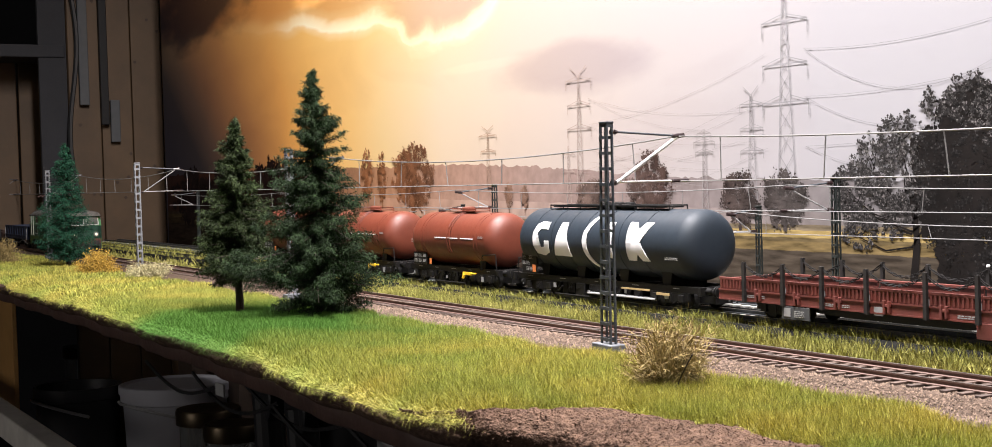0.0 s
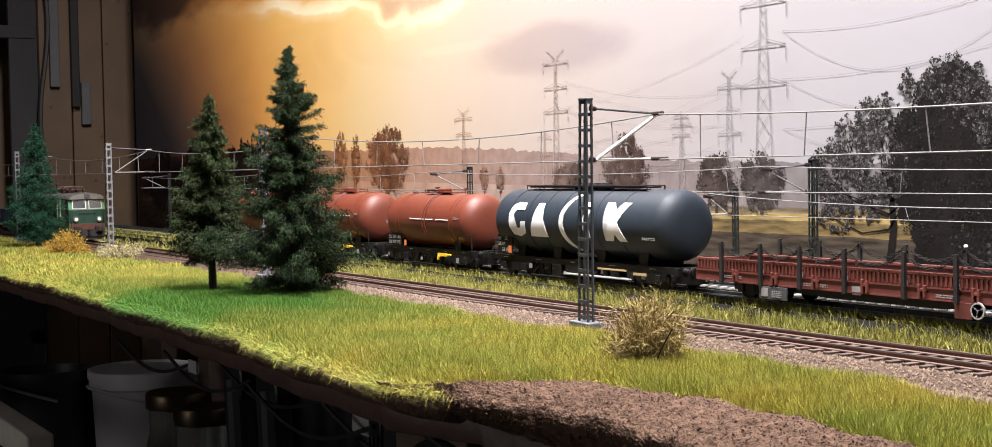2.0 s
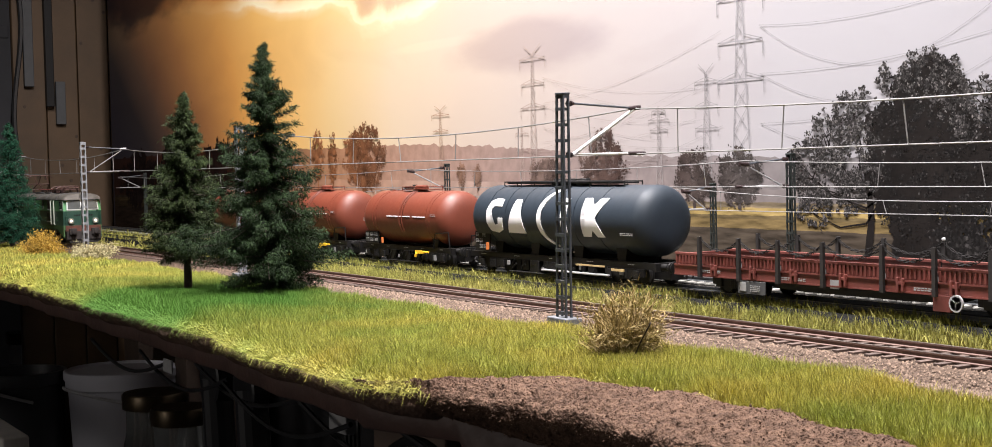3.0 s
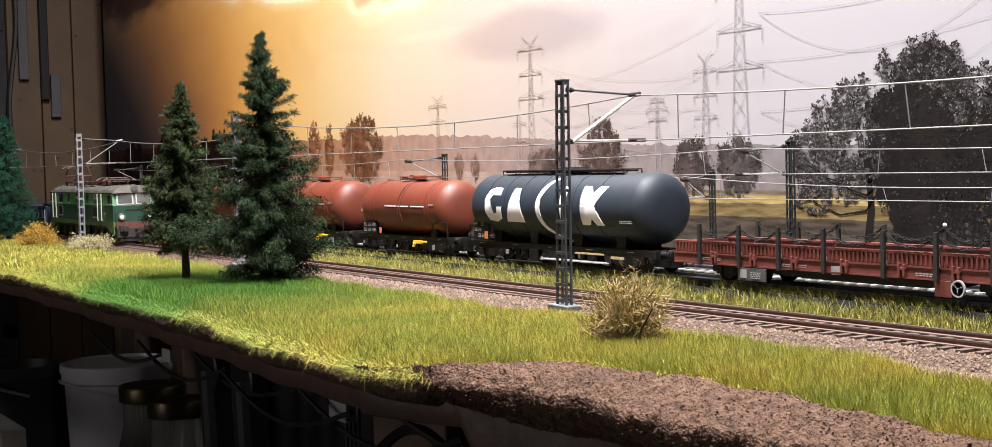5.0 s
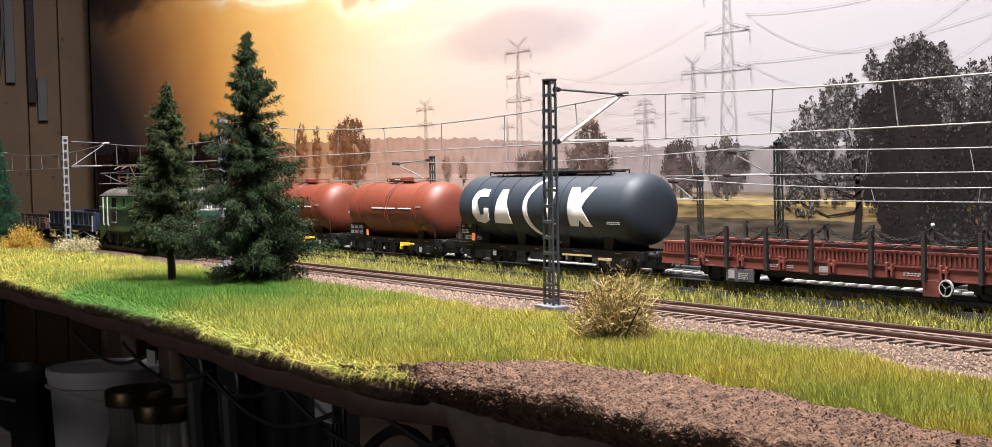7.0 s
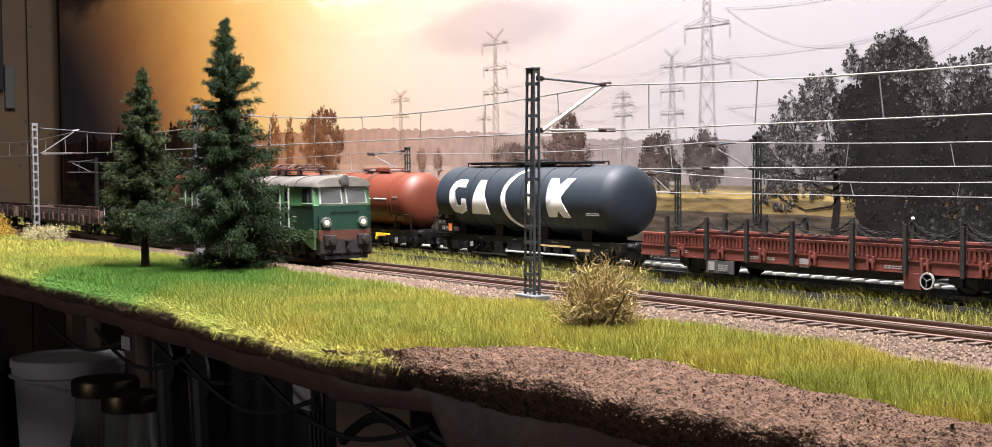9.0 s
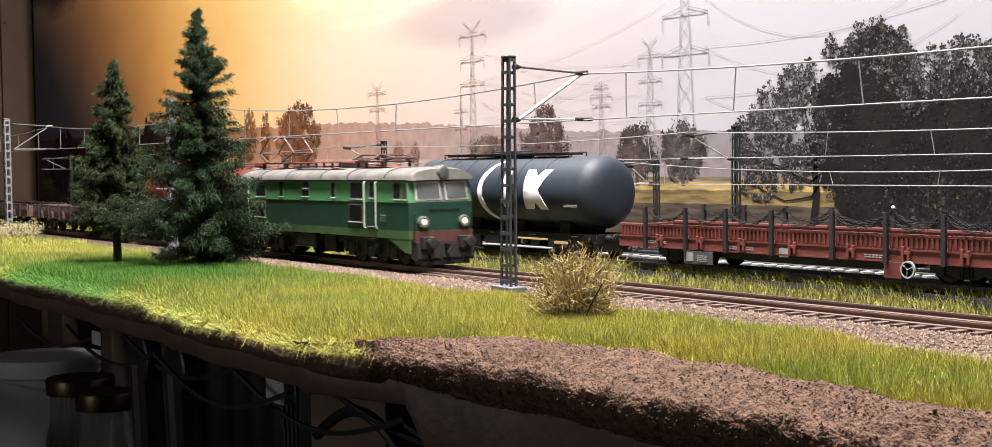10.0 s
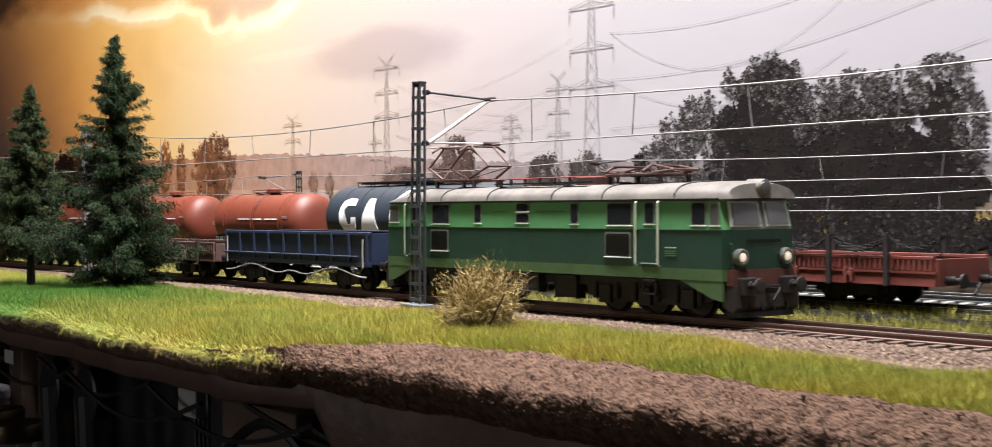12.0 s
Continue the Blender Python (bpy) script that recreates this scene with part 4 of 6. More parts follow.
def wheelset(t, x, r=5.3):
    up = LIFT if t.location.y > 0.05 else 0.0
    for s in (-1, 1):
        bm = bmesh.new()
        lathe(bm, [(s * 6.9, r + 0.6), (s * 7.3, r + 0.6), (s * 7.5, r), (s * 9.4, r - 0.12), (s * 9.5, r - 0.6), (s * 9.0, r - 1.0), (s * 8.9, 1.6), (s * 9.6, 1.2)], "y", 24, (x, 0, r + up))
        part("wheel", bm, M_BLACK, t)


def bogie(t, x, base=20.7, r=5.3, side=11.6):
    wheelset(t, x - base / 2, r)
    wheelset(t, x + base / 2, r)
    r += LIFT if t.location.y > 0.05 else 0.0
    for s in (-1, 1):
        bm = bmesh.new()
        prism(bm, [(x - base / 2 - 5, r + 2.6), (x - base / 2 - 5, r - 1), (x - base / 2 + 3.5, r - 1.2), (x - 4, r - 2.6), (x + 4, r - 2.6), (x + base / 2 - 3.5, r - 1.2), (x + base / 2 + 5, r - 1), (x + base / 2 + 5, r + 2.6)], s * side, s * (side + 1.4))
        for xx in (x - base / 2, x + base / 2):
            box(bm, xx - 1.9, xx + 1.9, s * side - 0.2 + (1.2 if s > 0 else -2.2), s * side + (2.2 if s > 0 else -0.8) + 0.2, r - 1.9, r + 1.9, bevel=0.3)
        for k in range(5):
            rod(bm, (x - 2.4 + k * 1.2, s * (side + 1.6), r - 2.0), (x - 2.4 + k * 1.2, s * (side + 1.6), r + 2.0), 0.55)
        part("bogie_side", bm, M_BLACK, t)


def buffers(t, x, s, z=12.0, material=None):
    for sy in (-1, 1):
        bm = bmesh.new()
        lathe(bm, [(0, 1.7), (s * 3.6, 1.5), (s * 3.7, 1.0), (s * 6.2, 1.0), (s * 6.3, 2.6), (s * 7.0, 2.5), (s * 7.2, 1.5)], "x", 18, (x, sy * 10.1, z))
        part("buffer", bm, material or M_BLACK, t)
    bm = bmesh.new()
    box(bm, min(x, x + s * 5), max(x, x + s * 5), -0.9, 0.9, z - 2.6, z - 0.8)
    rod(bm, (x + s * 5, -1.6, z - 5), (x + s * 5, 1.6, z - 1), 0.6)
    part("coupler", bm, M_BLACK, t)


def on_cylinder(name, outline, zc, r, t, material, label=""):
    """A thin painted shape lying on the near side of a tank; outline of (x, z)."""
    bm = bmesh.new()
    vs = [bm.verts.new((x, 0, z)) for x, z in outline]
    bm.faces.new(vs)
    bmesh.ops.triangulate(bm, faces=bm.faces[:])
    zs = [z for _, z in outline]
    z = min(zs) + 0.8
    while z < max(zs):
        bmesh.ops.bisect_plane(bm, geom=bm.verts[:] + bm.edges[:] + bm.faces[:], plane_co=(0, 0, z), plane_no=(0, 0, 1))
        z += 0.8
    for v in bm.verts:
        v.co.y = -math.sqrt(max(0.0, r * r - (v.co.z - zc) ** 2))
    ret = bmesh.ops.extrude_face_region(bm, geom=bm.faces[:])
    for e in ret["geom"]:
        if isinstance(e, bmesh.types.BMVert):
            d = Vector((0, e.co.y, e.co.z - zc)).normalized()
            e.co += d * 0.3
    return part(name, bm, material, t, label)


def tank_profile(x0, x1, r, d, n=10):
    """An elliptical head of depth d with a tight knuckle, the shell, and the other head."""
    out = []
    for a in np.linspace(0.0, math.pi / 2, n):
        out.append((x0 + d * (1 - math.sin(a) ** 0.9), max(0.05, r * math.cos(a) ** 0.62)))
    out = out[::-1]
    return out + [(x0 + x1 - x, q) for x, q in reversed(out)]


def ring(bm, x, zc, r, w=0.5, h=0.25, seg=48):
    lathe(bm, [(x - w, r - 0.3), (x - w, r + h), (x + w, r + h), (x + w, r - 0.3)], "x", seg, (0, 0, zc))


def small_writing(t, x, z, y, rows, width, material=None, gap=0.75, name="lettering"):
    """Unreadable small lettering as plain bars on a flat side."""
    r = random.Random(int(x * 10 + z * 7))
    for k in range(rows):
        bm = bmesh.new()
        xx = x
        while xx < x + width:
            w = r.uniform(0.7, 1.6)
            box(bm, xx, min(xx + w, x + width), y - 0.12, y, z - k * gap - 0.4, z - k * gap)
            xx += w + 0.45
        part(name, bm, material or M_LETTER, t, "small faded unreadable lettering")


def small_writing_end(t, x, z, y0, width):
    """A row of small unreadable marks across a vehicle's end."""
    r = random.Random(5)
    bm = bmesh.new()
    y = y0
    while y < y0 + width:
        w = r.uniform(0.8, 1.5)
        box(bm, x - 0.12, x + 0.12, y, y + w, z - 0.55, z + 0.55)
        y += w + 0.6
    part("lettering", bm, M_BLACK, t, "small dark unreadable lettering")


def tank_underframe(t, half, bogies, zs=11.0):
    bm = bmesh.new()
    for s in (-1, 1):
        box(bm, -half, half, s * 11.5 - 0.9, s * 11.5 + 0.9, zs - 0.5, zs + 2.6)
    for x in np.linspace(-half, half, 7):
        box(bm, x - 1, x + 1, -11, 11, zs, zs + 2)
    part("underframe", bm, M_BLACK, t)
    gr = random.Random(int(half))
    inner = max(bogies) - 17
    for k in range(int(inner / 5)):
        x = -inner + k * 10 + gr.uniform(0, 5)
        bm = bmesh.new()
        box(bm, x, x + gr.uniform(4, 9), -13.5 + gr.uniform(0, 3), -7 + gr.uniform(0, 4), gr.uniform(3.0, 5.5), 10.6, bevel=0.3)
        part("brake_gear", bm, M_BLACK, t)
    bm = bmesh.new()
    for x in np.linspace(-inner, inner, 9):
        rod(bm, (x, -12.8, 3.6), (x + 5, -12.8, 10.6), 0.45)
    rod(bm, (-inner, -13.2, 4.0), (inner, -13.2, 4.0), 0.5)
    part("brake_rigging", bm, M_BLACK, t)
    part("centre_sill", B(-half, half, -5, 5, 5.5, 12.0), M_BLACK, t)
    for k in range(5):
        x = -half + 8 + k * (2 * half - 16) / 4.6
        part("stencil_plate", B(x, x + gr.uniform(1.2, 3.2), -13.9, -13.6, 5.5 + gr.uniform(0, 3), 7.2 + gr.uniform(0, 3)), M_GREYSIGN, t, "small pale plate")
        small_writing(t, x + 5, 12.6, -12.45, 1, gr.uniform(3, 6))
    for s in (-1, 1):
        part("headstock", B(s * half - 0.8, s * half + 0.8, -14.5, 14.5, zs - 1.2, zs + 3.0, bevel=0.2), M_BLACK, t)
        buffers(t, s * half + s * 0.8, s)
    for x in bogies:
        bogie(t, x)


def gas_tank_wagon(x):
    """The long blue-black tank wagon with white marks."""
    t = thing("tank_wagon", x, 70, 0, "long blue-black tank wagon with large white marks on its side", "tank wagon", "standing train")
    zc, r = 33.0, 17.2
    bm = bmesh.new()
    lathe(bm, tank_profile(-80, 80, r, 9), "x", 72, (0, 0, zc))
    part("tank", bm, M_TANKBLUE, t, smooth=True)
    for xx in (-58, -40, -24, -8, 8, 24, 44):
        bm = bmesh.new()
        ring(bm, xx, zc, r, 0.35, 0.22, 64)
        part("tank_band", bm, M_TANKBLUE, t)
    tank_underframe(t, 86, (-60, 60))
    for xx in (-56, -20, 20, 56):
        bm = bmesh.new()
        prism(bm, [(xx - 3, 13), (xx + 3, 13), (xx + 4.5, 21), (xx - 4.5, 21)], -11, 11)
        part("saddle", bm, M_BLACK, t)
    # walkway on top
    wk = part("walkway", B(-56, 50, -5.0, 5.0, 50.9, 51.7, bevel=0.1), M_BLACK, t, "black walkway grating on top")
    for y in (-5.5, 5.5):
        bm = bmesh.new()
        path_rod(bm, [(-58, y, 50), (-58, y, 52.0), (52, y, 52.0), (52, y, 50)], 0.4)
        for xx in np.linspace(-45, 40, 6):
            rod(bm, (xx, y, 49.5), (xx, y, 52.0), 0.3)
        part("walkway_rail", bm, M_BLACK, t)
    for xx in (-12, 0, 10):
        bm = bmesh.new()
        lathe(bm, [(50, 4.0), (52.4, 4.0), (52.6, 3.4), (53.4, 3.2), (53.6, 1.0)], "z", 20, (xx, 0, 0))
        part("dome_cover", bm, M_BLACK, t)
    # white plain marks on the near side
    mk = lambda o: on_cylinder("white_mark", o, zc, r, t, M_WHITE, "plain white painted mark")
    mk([(-59, 30), (-56, 25.8), (-49, 24.8), (-43.5, 26.5), (-42.5, 33), (-47, 33), (-47.6, 29.6), (-52, 29), (-54.2, 31), (-54.2, 37), (-52, 39.2), (-44, 39.0), (-44, 42.8), (-51, 43.2), (-56.4, 41.6), (-59, 37)])
    mk([(-38.5, 25.2), (-31.5, 42.8), (-26.0, 42.8), (-21.5, 25.0)])
    mk([(31, 25), (37.5, 25), (40, 28.4), (43, 25), (49, 25), (42.8, 34.3), (51, 43.8), (44.6, 43.8), (40.6, 40.4), (37, 43.8), (31, 43.8), (35.6, 34.3)])
    mk([(13, 25.5), (18, 25.5), (18, 43.6), (13, 43.6)])
    outer = [(-9 + 18 * (1 - math.sin(a)), 33 - 16.0 * math.cos(a)) for a in np.linspace(0.35, math.pi - 0.35, 22)]
    inner = [(-5.5 + 17 * (1 - math.sin(a)), 33 - 15.8 * math.cos(a)) for a in np.linspace(math.pi - 0.38, 0.38, 22)]
    mk(outer + inner)
    small_writing(t, 62, 27.5, -16.4, 2, 10)
    # lettering board and placards
    part("data_board", B(-76, -60, -14.6, -14.0, 14, 25, bevel=0.1), M_BLACK, t)
    for k, (dx, dz) in enumerate(((-75, 24), (-68, 24), (-75, 20.8), (-71, 20.8), (-71, 17.6), (-67, 17.6))):
        small_writing(t, dx, dz, -14.65, 3, 3.2)
    part("hazard_placard", B(-64, -61, -15.0, -14.7, 15, 19), M_ORANGE, t, "orange hazard placard")
    bm = bmesh.new()
    path_rod(bm, [(-82, -13.5, 13), (-82, -13.5, 22), (-82, 13.5, 22), (-82, 13.5, 13)], 0.4)
    part("end_railing", bm, M_BLACK, t)
    part("side_step", B(-8, 50, -15.6, -11.0, 6.0, 6.8, bevel=0.2), M_GREYSIGN, t, "pale grey grating step along the underframe")
    part("yellow_rail", B(22, 46, -14.6, -14.0, 10.2, 11.0), M_PALEYELLOW, t, "faded yellow strip")
    part("yellow_rail", B(52, 62, -14.6, -14.0, 8.8, 10.0), M_PALEYELLOW, t, "faded yellow strip")
    bm = bmesh.new()
    for k in range(7):
        rod(bm, (-40 + k * 9, -13, 5.5 + (k % 3)), (-36 + k * 9, -13, 8.5), 0.5)
    part("brake_pipes", bm, M_BLACK, t)
    bm = bmesh.new()
    lathe(bm, [(-14, 3.4), (-13.5, 3.8), (4, 3.8), (4.5, 3.4)], "x", 18, (0, -6, 7.5))
    part("air_tank", bm, M_BLACK, t)
    return t


def red_tank_wagon(x):
    t = thing("tank_wagon", x, 70, 0, "orange-red tank wagon with black underframe and small white lettering", "tank wagon", "standing train")
    zc, r = 30.6, 16.4
    bm = bmesh.new()
    lathe(bm, tank_profile(-55, 55, r, 10), "x", 72, (0, 0, zc))
    part("tank", bm, M_TANKRED, t, smooth=True)
    for xx in (-36, -32, 34, 38):
        bm = bmesh.new()
        ring(bm, xx, zc, r, 0.4, 0.2, 64)
        part("tank_band", bm, M_TANKRED, t)
    tank_underframe(t, 60, (-38, 38))
    for xx in (-36, 36):
        bm = bmesh.new()
        prism(bm, [(xx - 3, 13), (xx + 3, 13), (xx + 4, 19), (xx - 4, 19)], -11, 11)
        part("saddle", bm, M_BLACK, t)
    part("walkway", B(-16, 18, -5, 5, 47.6, 48.1, bevel=0.1), M_TANKRED, t)
    bm = bmesh.new()
    for y in (-5, 5):
        path_rod(bm, [(-16, y, 47), (-16, y, 49.4), (18, y, 49.4), (18, y, 47)], 0.35)
    part("walkway_rail", bm, M_TANKRED, t)
    bm = bmesh.new()
    lathe(bm, [(46.5, 4.2), (50, 4.2), (50.4, 3.4), (50.6, 1)], "z", 20)
    part("dome_cover", bm, M_TANKRED, t)
    for s in (-1.6, 1.6):
        bm = bmesh.new()
        pts = [(s + 3, -(r + 0.7) * math.cos(a), zc + (r + 0.7) * math.sin(a)) for a in np.linspace(-0.5, 1.3, 14)]
        path_rod(bm, pts, 0.3)
        part("ladder_rail", bm, M_TANKRED, t)
    for x0, x1 in ((-16, 14), (18, 34)):
        on_cylinder("white_line", [(x0, 31.4), (x1, 31.4), (x1, 32.0), (x0, 32.0)], zc, r, t, M_WHITE, "thin white painted line")
    small_writing(t, 40, 33.4, -16.5, 2, 6)
    small_writing(t, -50, 30, -16.0, 3, 3)
    part("data_board", B(-50, -32, -14.6, -14.0, 14.0, 21.5), M_BLACK, t)
    for dx in (-49, -43, -37):
        small_writing(t, dx, 20.5, -14.65, 3, 4)
        small_writing(t, dx, 17.2, -14.65, 3, 4)
    part("hazard_placard", B(-27, -24.5, -15.0, -14.7, 14.5, 18), M_ORANGE, t, "orange hazard placard")
    bm = bmesh.new()
    box(bm, 18, 29, -15.4, -14.6, 9.6, 11.4)
    rod(bm, (20, -15.4, 9.8), (19, -15.6, 7.5), 0.9)
    rod(bm, (28, -15.0, 10.6), (34, -15.0, 10.8), 0.5)
    part("brake_lever", bm, M_YELLOW, t, "bright yellow brake lever")
    bm = bmesh.new()
    path_rod(bm, [(40, -14.5, 13), (42, -14.5, 22), (58, -14.5, 23), (59, -14.5, 13)], 0.4)
    part("end_railing", bm, M_BLACK, t)
    bm = bmesh.new()
    for k in range(8):
        rod(bm, (-28 + k * 7, -12.5, 6 + (k % 2)), (-25 + k * 7, -12.5, 9), 0.5)
    part("brake_pipes", bm, M_BLACK, t)
    return t


def chain(t, p, q, sag):
    """A sagging chain of small links."""
    bm = bmesh.new()
    p, q = Vector(p), Vector(q)
    n = max(6, int((q - p).length / 1.7))
    pts = [p.lerp(q, i / n) - Vector((0, 0, sag * 4 * (i / n) * (1 - i / n))) for i in range(n + 1)]
    for i, (a, b) in enumerate(zip(pts, pts[1:])):
        d = (b - a)
        u = Vector((0, 0.5, 0)) if i % 2 else Vector((0, 0, 0.5))
        a2, b2 = a - d * 0.15, b + d * 0.15
        rod(bm, a2 + u, b2 + u, 0.21, seg=5)
        rod(bm, a2 - u, b2 - u, 0.21, seg=5)
    part("chain", bm, M_CHAIN, t, "sagging dark load chain")


def flat_wagon(name, half, y, paint, label, stakes, chains, group, x=0.0, tall=27.6):
    t = thing(name, x, y, 0, label, "flat wagon", group)
    part("deck", B(-half, half, -15.2, 15.2, 12.6, 13.6), M_STAKE, t, "worn dark plank deck")
    for s in (-1, 1):
        ys = s * 15.6
        bm = bmesh.new()
        box(bm, -half, half, ys - 0.5, ys + 0.5, 10.2, 14.4)
        box(bm, -half, half, ys - 0.9, ys + 0.9, 14.3, 14.9)
        box(bm, -half, half, ys - 0.8, ys + 0.8, 10.0, 10.6)
        part("solebar", bm, paint, t)
        for x0, x1 in zip([-half] + stakes, stakes + [half]):
            bm = bmesh.new()
            box(bm, x0 + 0.7, x1 - 0.7, ys - 0.35, ys + 0.35, 14.9, 19.6)
            box(bm, x0 + 0.6, x1 - 0.6, ys - 0.8, ys + 0.8, 19.0, 20.2, bevel=0.2)
            k = x0 + 2.0
            while k < x1 - 1.5:
                box(bm, k - 0.45, k + 0.45, ys + (0.3 if s > 0 else -0.9), ys + (0.9 if s > 0 else -0.3), 15.4, 18.9)
                k += 2.2
            part("drop_side", bm, paint, t)
        for sx in stakes:
            bm = bmesh.new()
            prism(bm, [(sx - 0.9, 9.6), (sx + 0.9, 9.6), (sx + 0.8, tall), (sx - 0.8, tall)], ys + s * 0.9, ys + s * 2.3)
            part("stake", bm, M_STAKE, t, "dark steel stake")
        for a, b in zip(stakes, stakes[1:]):
            bm = bmesh.new()
            for c in (a + (b - a) * 0.34, ):
                box(bm, c - 2.0, c + 2.0, ys + (0.5 if s > 0 else -1.6), ys + (1.6 if s > 0 else -0.5), 13.0, 14.2, bevel=0.2)
                box(bm, c - 1.8, c - 0.7, ys + (0.5 if s > 0 else -1.8), ys + (1.8 if s > 0 else -0.5), 10.2, 15.8, bevel=0.2)
                box(bm, c + 0.7, c + 1.8, ys + (0.5 if s > 0 else -1.8), ys + (1.8 if s > 0 else -0.5), 10.6, 15.4, bevel=0.2)
            part("side_hinge", bm, paint, t)
    for s in (-1, 1):
        part("end_board", B(s * half - 0.6, s * half + 0.6, -15, 15, 10, 19.4, bevel=0.2), paint, t)
        buffers(t, s * half + s * 0.6, s)
        bogie(t, s * (half - 38))
    bm = bmesh.new()
    for yy in (-12, 12):
        prism(bm, [(-half + 50, 10.4), (half - 50, 10.4), (half - 62, 7.4), (half - 80, 6.6), (-half + 80, 6.6), (-half + 62, 7.4)], yy - 0.8, yy + 0.8)
    part("truss", bm, M_BLACK, t)
    if chains:
        for a, b in zip(stakes, stakes[1:]):
            for s in (-1, 1):
                chain(t, (a, s * 16.8, 26.8), (b, s * 16.8, 26.8), 5.0)
    return t


gas_tank_wagon(-126.5)
r1 = red_tank_wagon(-291)
copy_thing(r1, pose(-0.430, 0.070, 0))
copy_thing(r1, pose(-0.569, 0.070, 0))

STAKES = [-90.5, -65.0, -41.0, -15.5, 15.5, 40.5, 65.5, 90.5]
fw = flat_wagon("flat_wagon", 109.5, 70, M_WAGONRED, "brown-red stake flat wagon with dark stakes and sagging chains", STAKES, True, "standing train", x=85.5)
bm = bmesh.new()
lathe(bm, [(-0.4, 3.1), (0.4, 3.1), (0.4, 2.5), (-0.4, 2.5)], "y", 28, (50.5, -17.5, 7.8))
for k in range(3):
    a = k * 2 * math.pi / 3 + 0.4
    rod(bm, (50.5, -17.5, 7.8), (50.5 + 2.7 * math.cos(a), -17.5, 7.8 + 2.7 * math.sin(a)), 0.45)
part("brake_wheel", bm, M_LINK, fw, "pale grey spoked brake wheel")
part("brake_gear_box", B(39, 47, -16.6, -15.4, 4.2, 10.2, bevel=0.2), M_WAGONRED, fw)
part("label_plate", B(-66, -49, -17.0, -16.4, 4.2, 9.6, bevel=0.1), M_PLATE, fw, "dark grey label plate")
part("label_frame", B(-64.5, -60.5, -17.2, -17.0, 5.4, 9.0), M_GREYSIGN, fw)
small_writing(fw, -58, 8.0, -17.1, 4, 6)
part("label_frame", B(-12.4, -7.6, -16.3, -16.1, 9.4, 12.8), M_GREYSIGN, fw, "pale framed label")
small_writing(fw, -90, 13.0, -16.15, 2, 12)
small_writing(fw, -40, 12.4, -16.15, 2, 14)
small_writing(fw, 30, 12.4, -16.15, 2, 10)
bm = bmesh.new()
bmesh.ops.create_icosphere(bm, subdivisions=2, radius=0.8, matrix=Matrix.Translation((15.5, 17.0, 28.1)))
part("stake_cap", bm, M_WHITE, fw, "white cap on one stake")


# the passing train; every vehicle's origin is on the rail head at its middle
def body_band(z0, z1, xs0, xs1, w0, w1, nose0, nose1):
    """A ring of body wall between two heights; half lengths xs, half widths w, nose bulge."""
    bm = bmesh.new()
    rings = []
    for z, xs, w, nose in ((z0, xs0, w0, nose0), (z1, xs1, w1, nose1)):
        half = [(-(xs), -w), (xs, -w), (xs + nose * 0.55, -w * 0.8), (xs + nose, -w * 0.3), (xs + nose, w * 0.3), (xs + nose * 0.55, w * 0.8), (xs, w)]
        back = [(-xs, w), (-xs - nose * 0.55, w * 0.8), (-xs - nose, w * 0.3), (-xs - nose, -w * 0.3), (-xs - nose * 0.55, -w * 0.8)]
        rings.append([bm.verts.new((x, y, z)) for x, y in half + back])
    a, b = rings
    k = len(a)
    for i in range(k):
        bm.faces.new((a[i], a[(i + 1) % k], b[(i + 1) % k], b[i]))
    bm.faces.new(a), bm.faces.new(b)
    return bm


def window(t, x0, x1, z0, z1, y, glass_, frame=0.55, name="window"):
    s = 1 if y > 0 else -1
    def rounded(d):
        r = 0.9
        o = []
        for cx, cz, a0 in ((x1 - d - r, z1 - d - r, 0), (x0 + d + r, z1 - d - r, 90), (x0 + d + r, z0 + d + r, 180), (x1 - d - r, z0 + d + r, 270)):
            for k in (0, 45, 90):
                a = radians(a0 + k)
                o.append((cx + r * math.cos(a), cz + r * math.sin(a)))
        return o
    bm = bmesh.new()
    prism(bm, rounded(0), y - s * 0.2, y + s * 0.22)
    w = part(name, bm, M_CABFACE, t, "grey-green window frame with dark glass")
    part("sill", B(x0 - 0.2, x1 + 0.2, y - 0.55, y + 0.55, z0 - 0.25, z0 + 0.15, bevel=0.1), M_FRAME, w, "pale metal sill")
    bm = bmesh.new()
    prism(bm, rounded(frame), y + s * 0.1, y + s * 0.3)
    part("pane", bm, glass_, w)


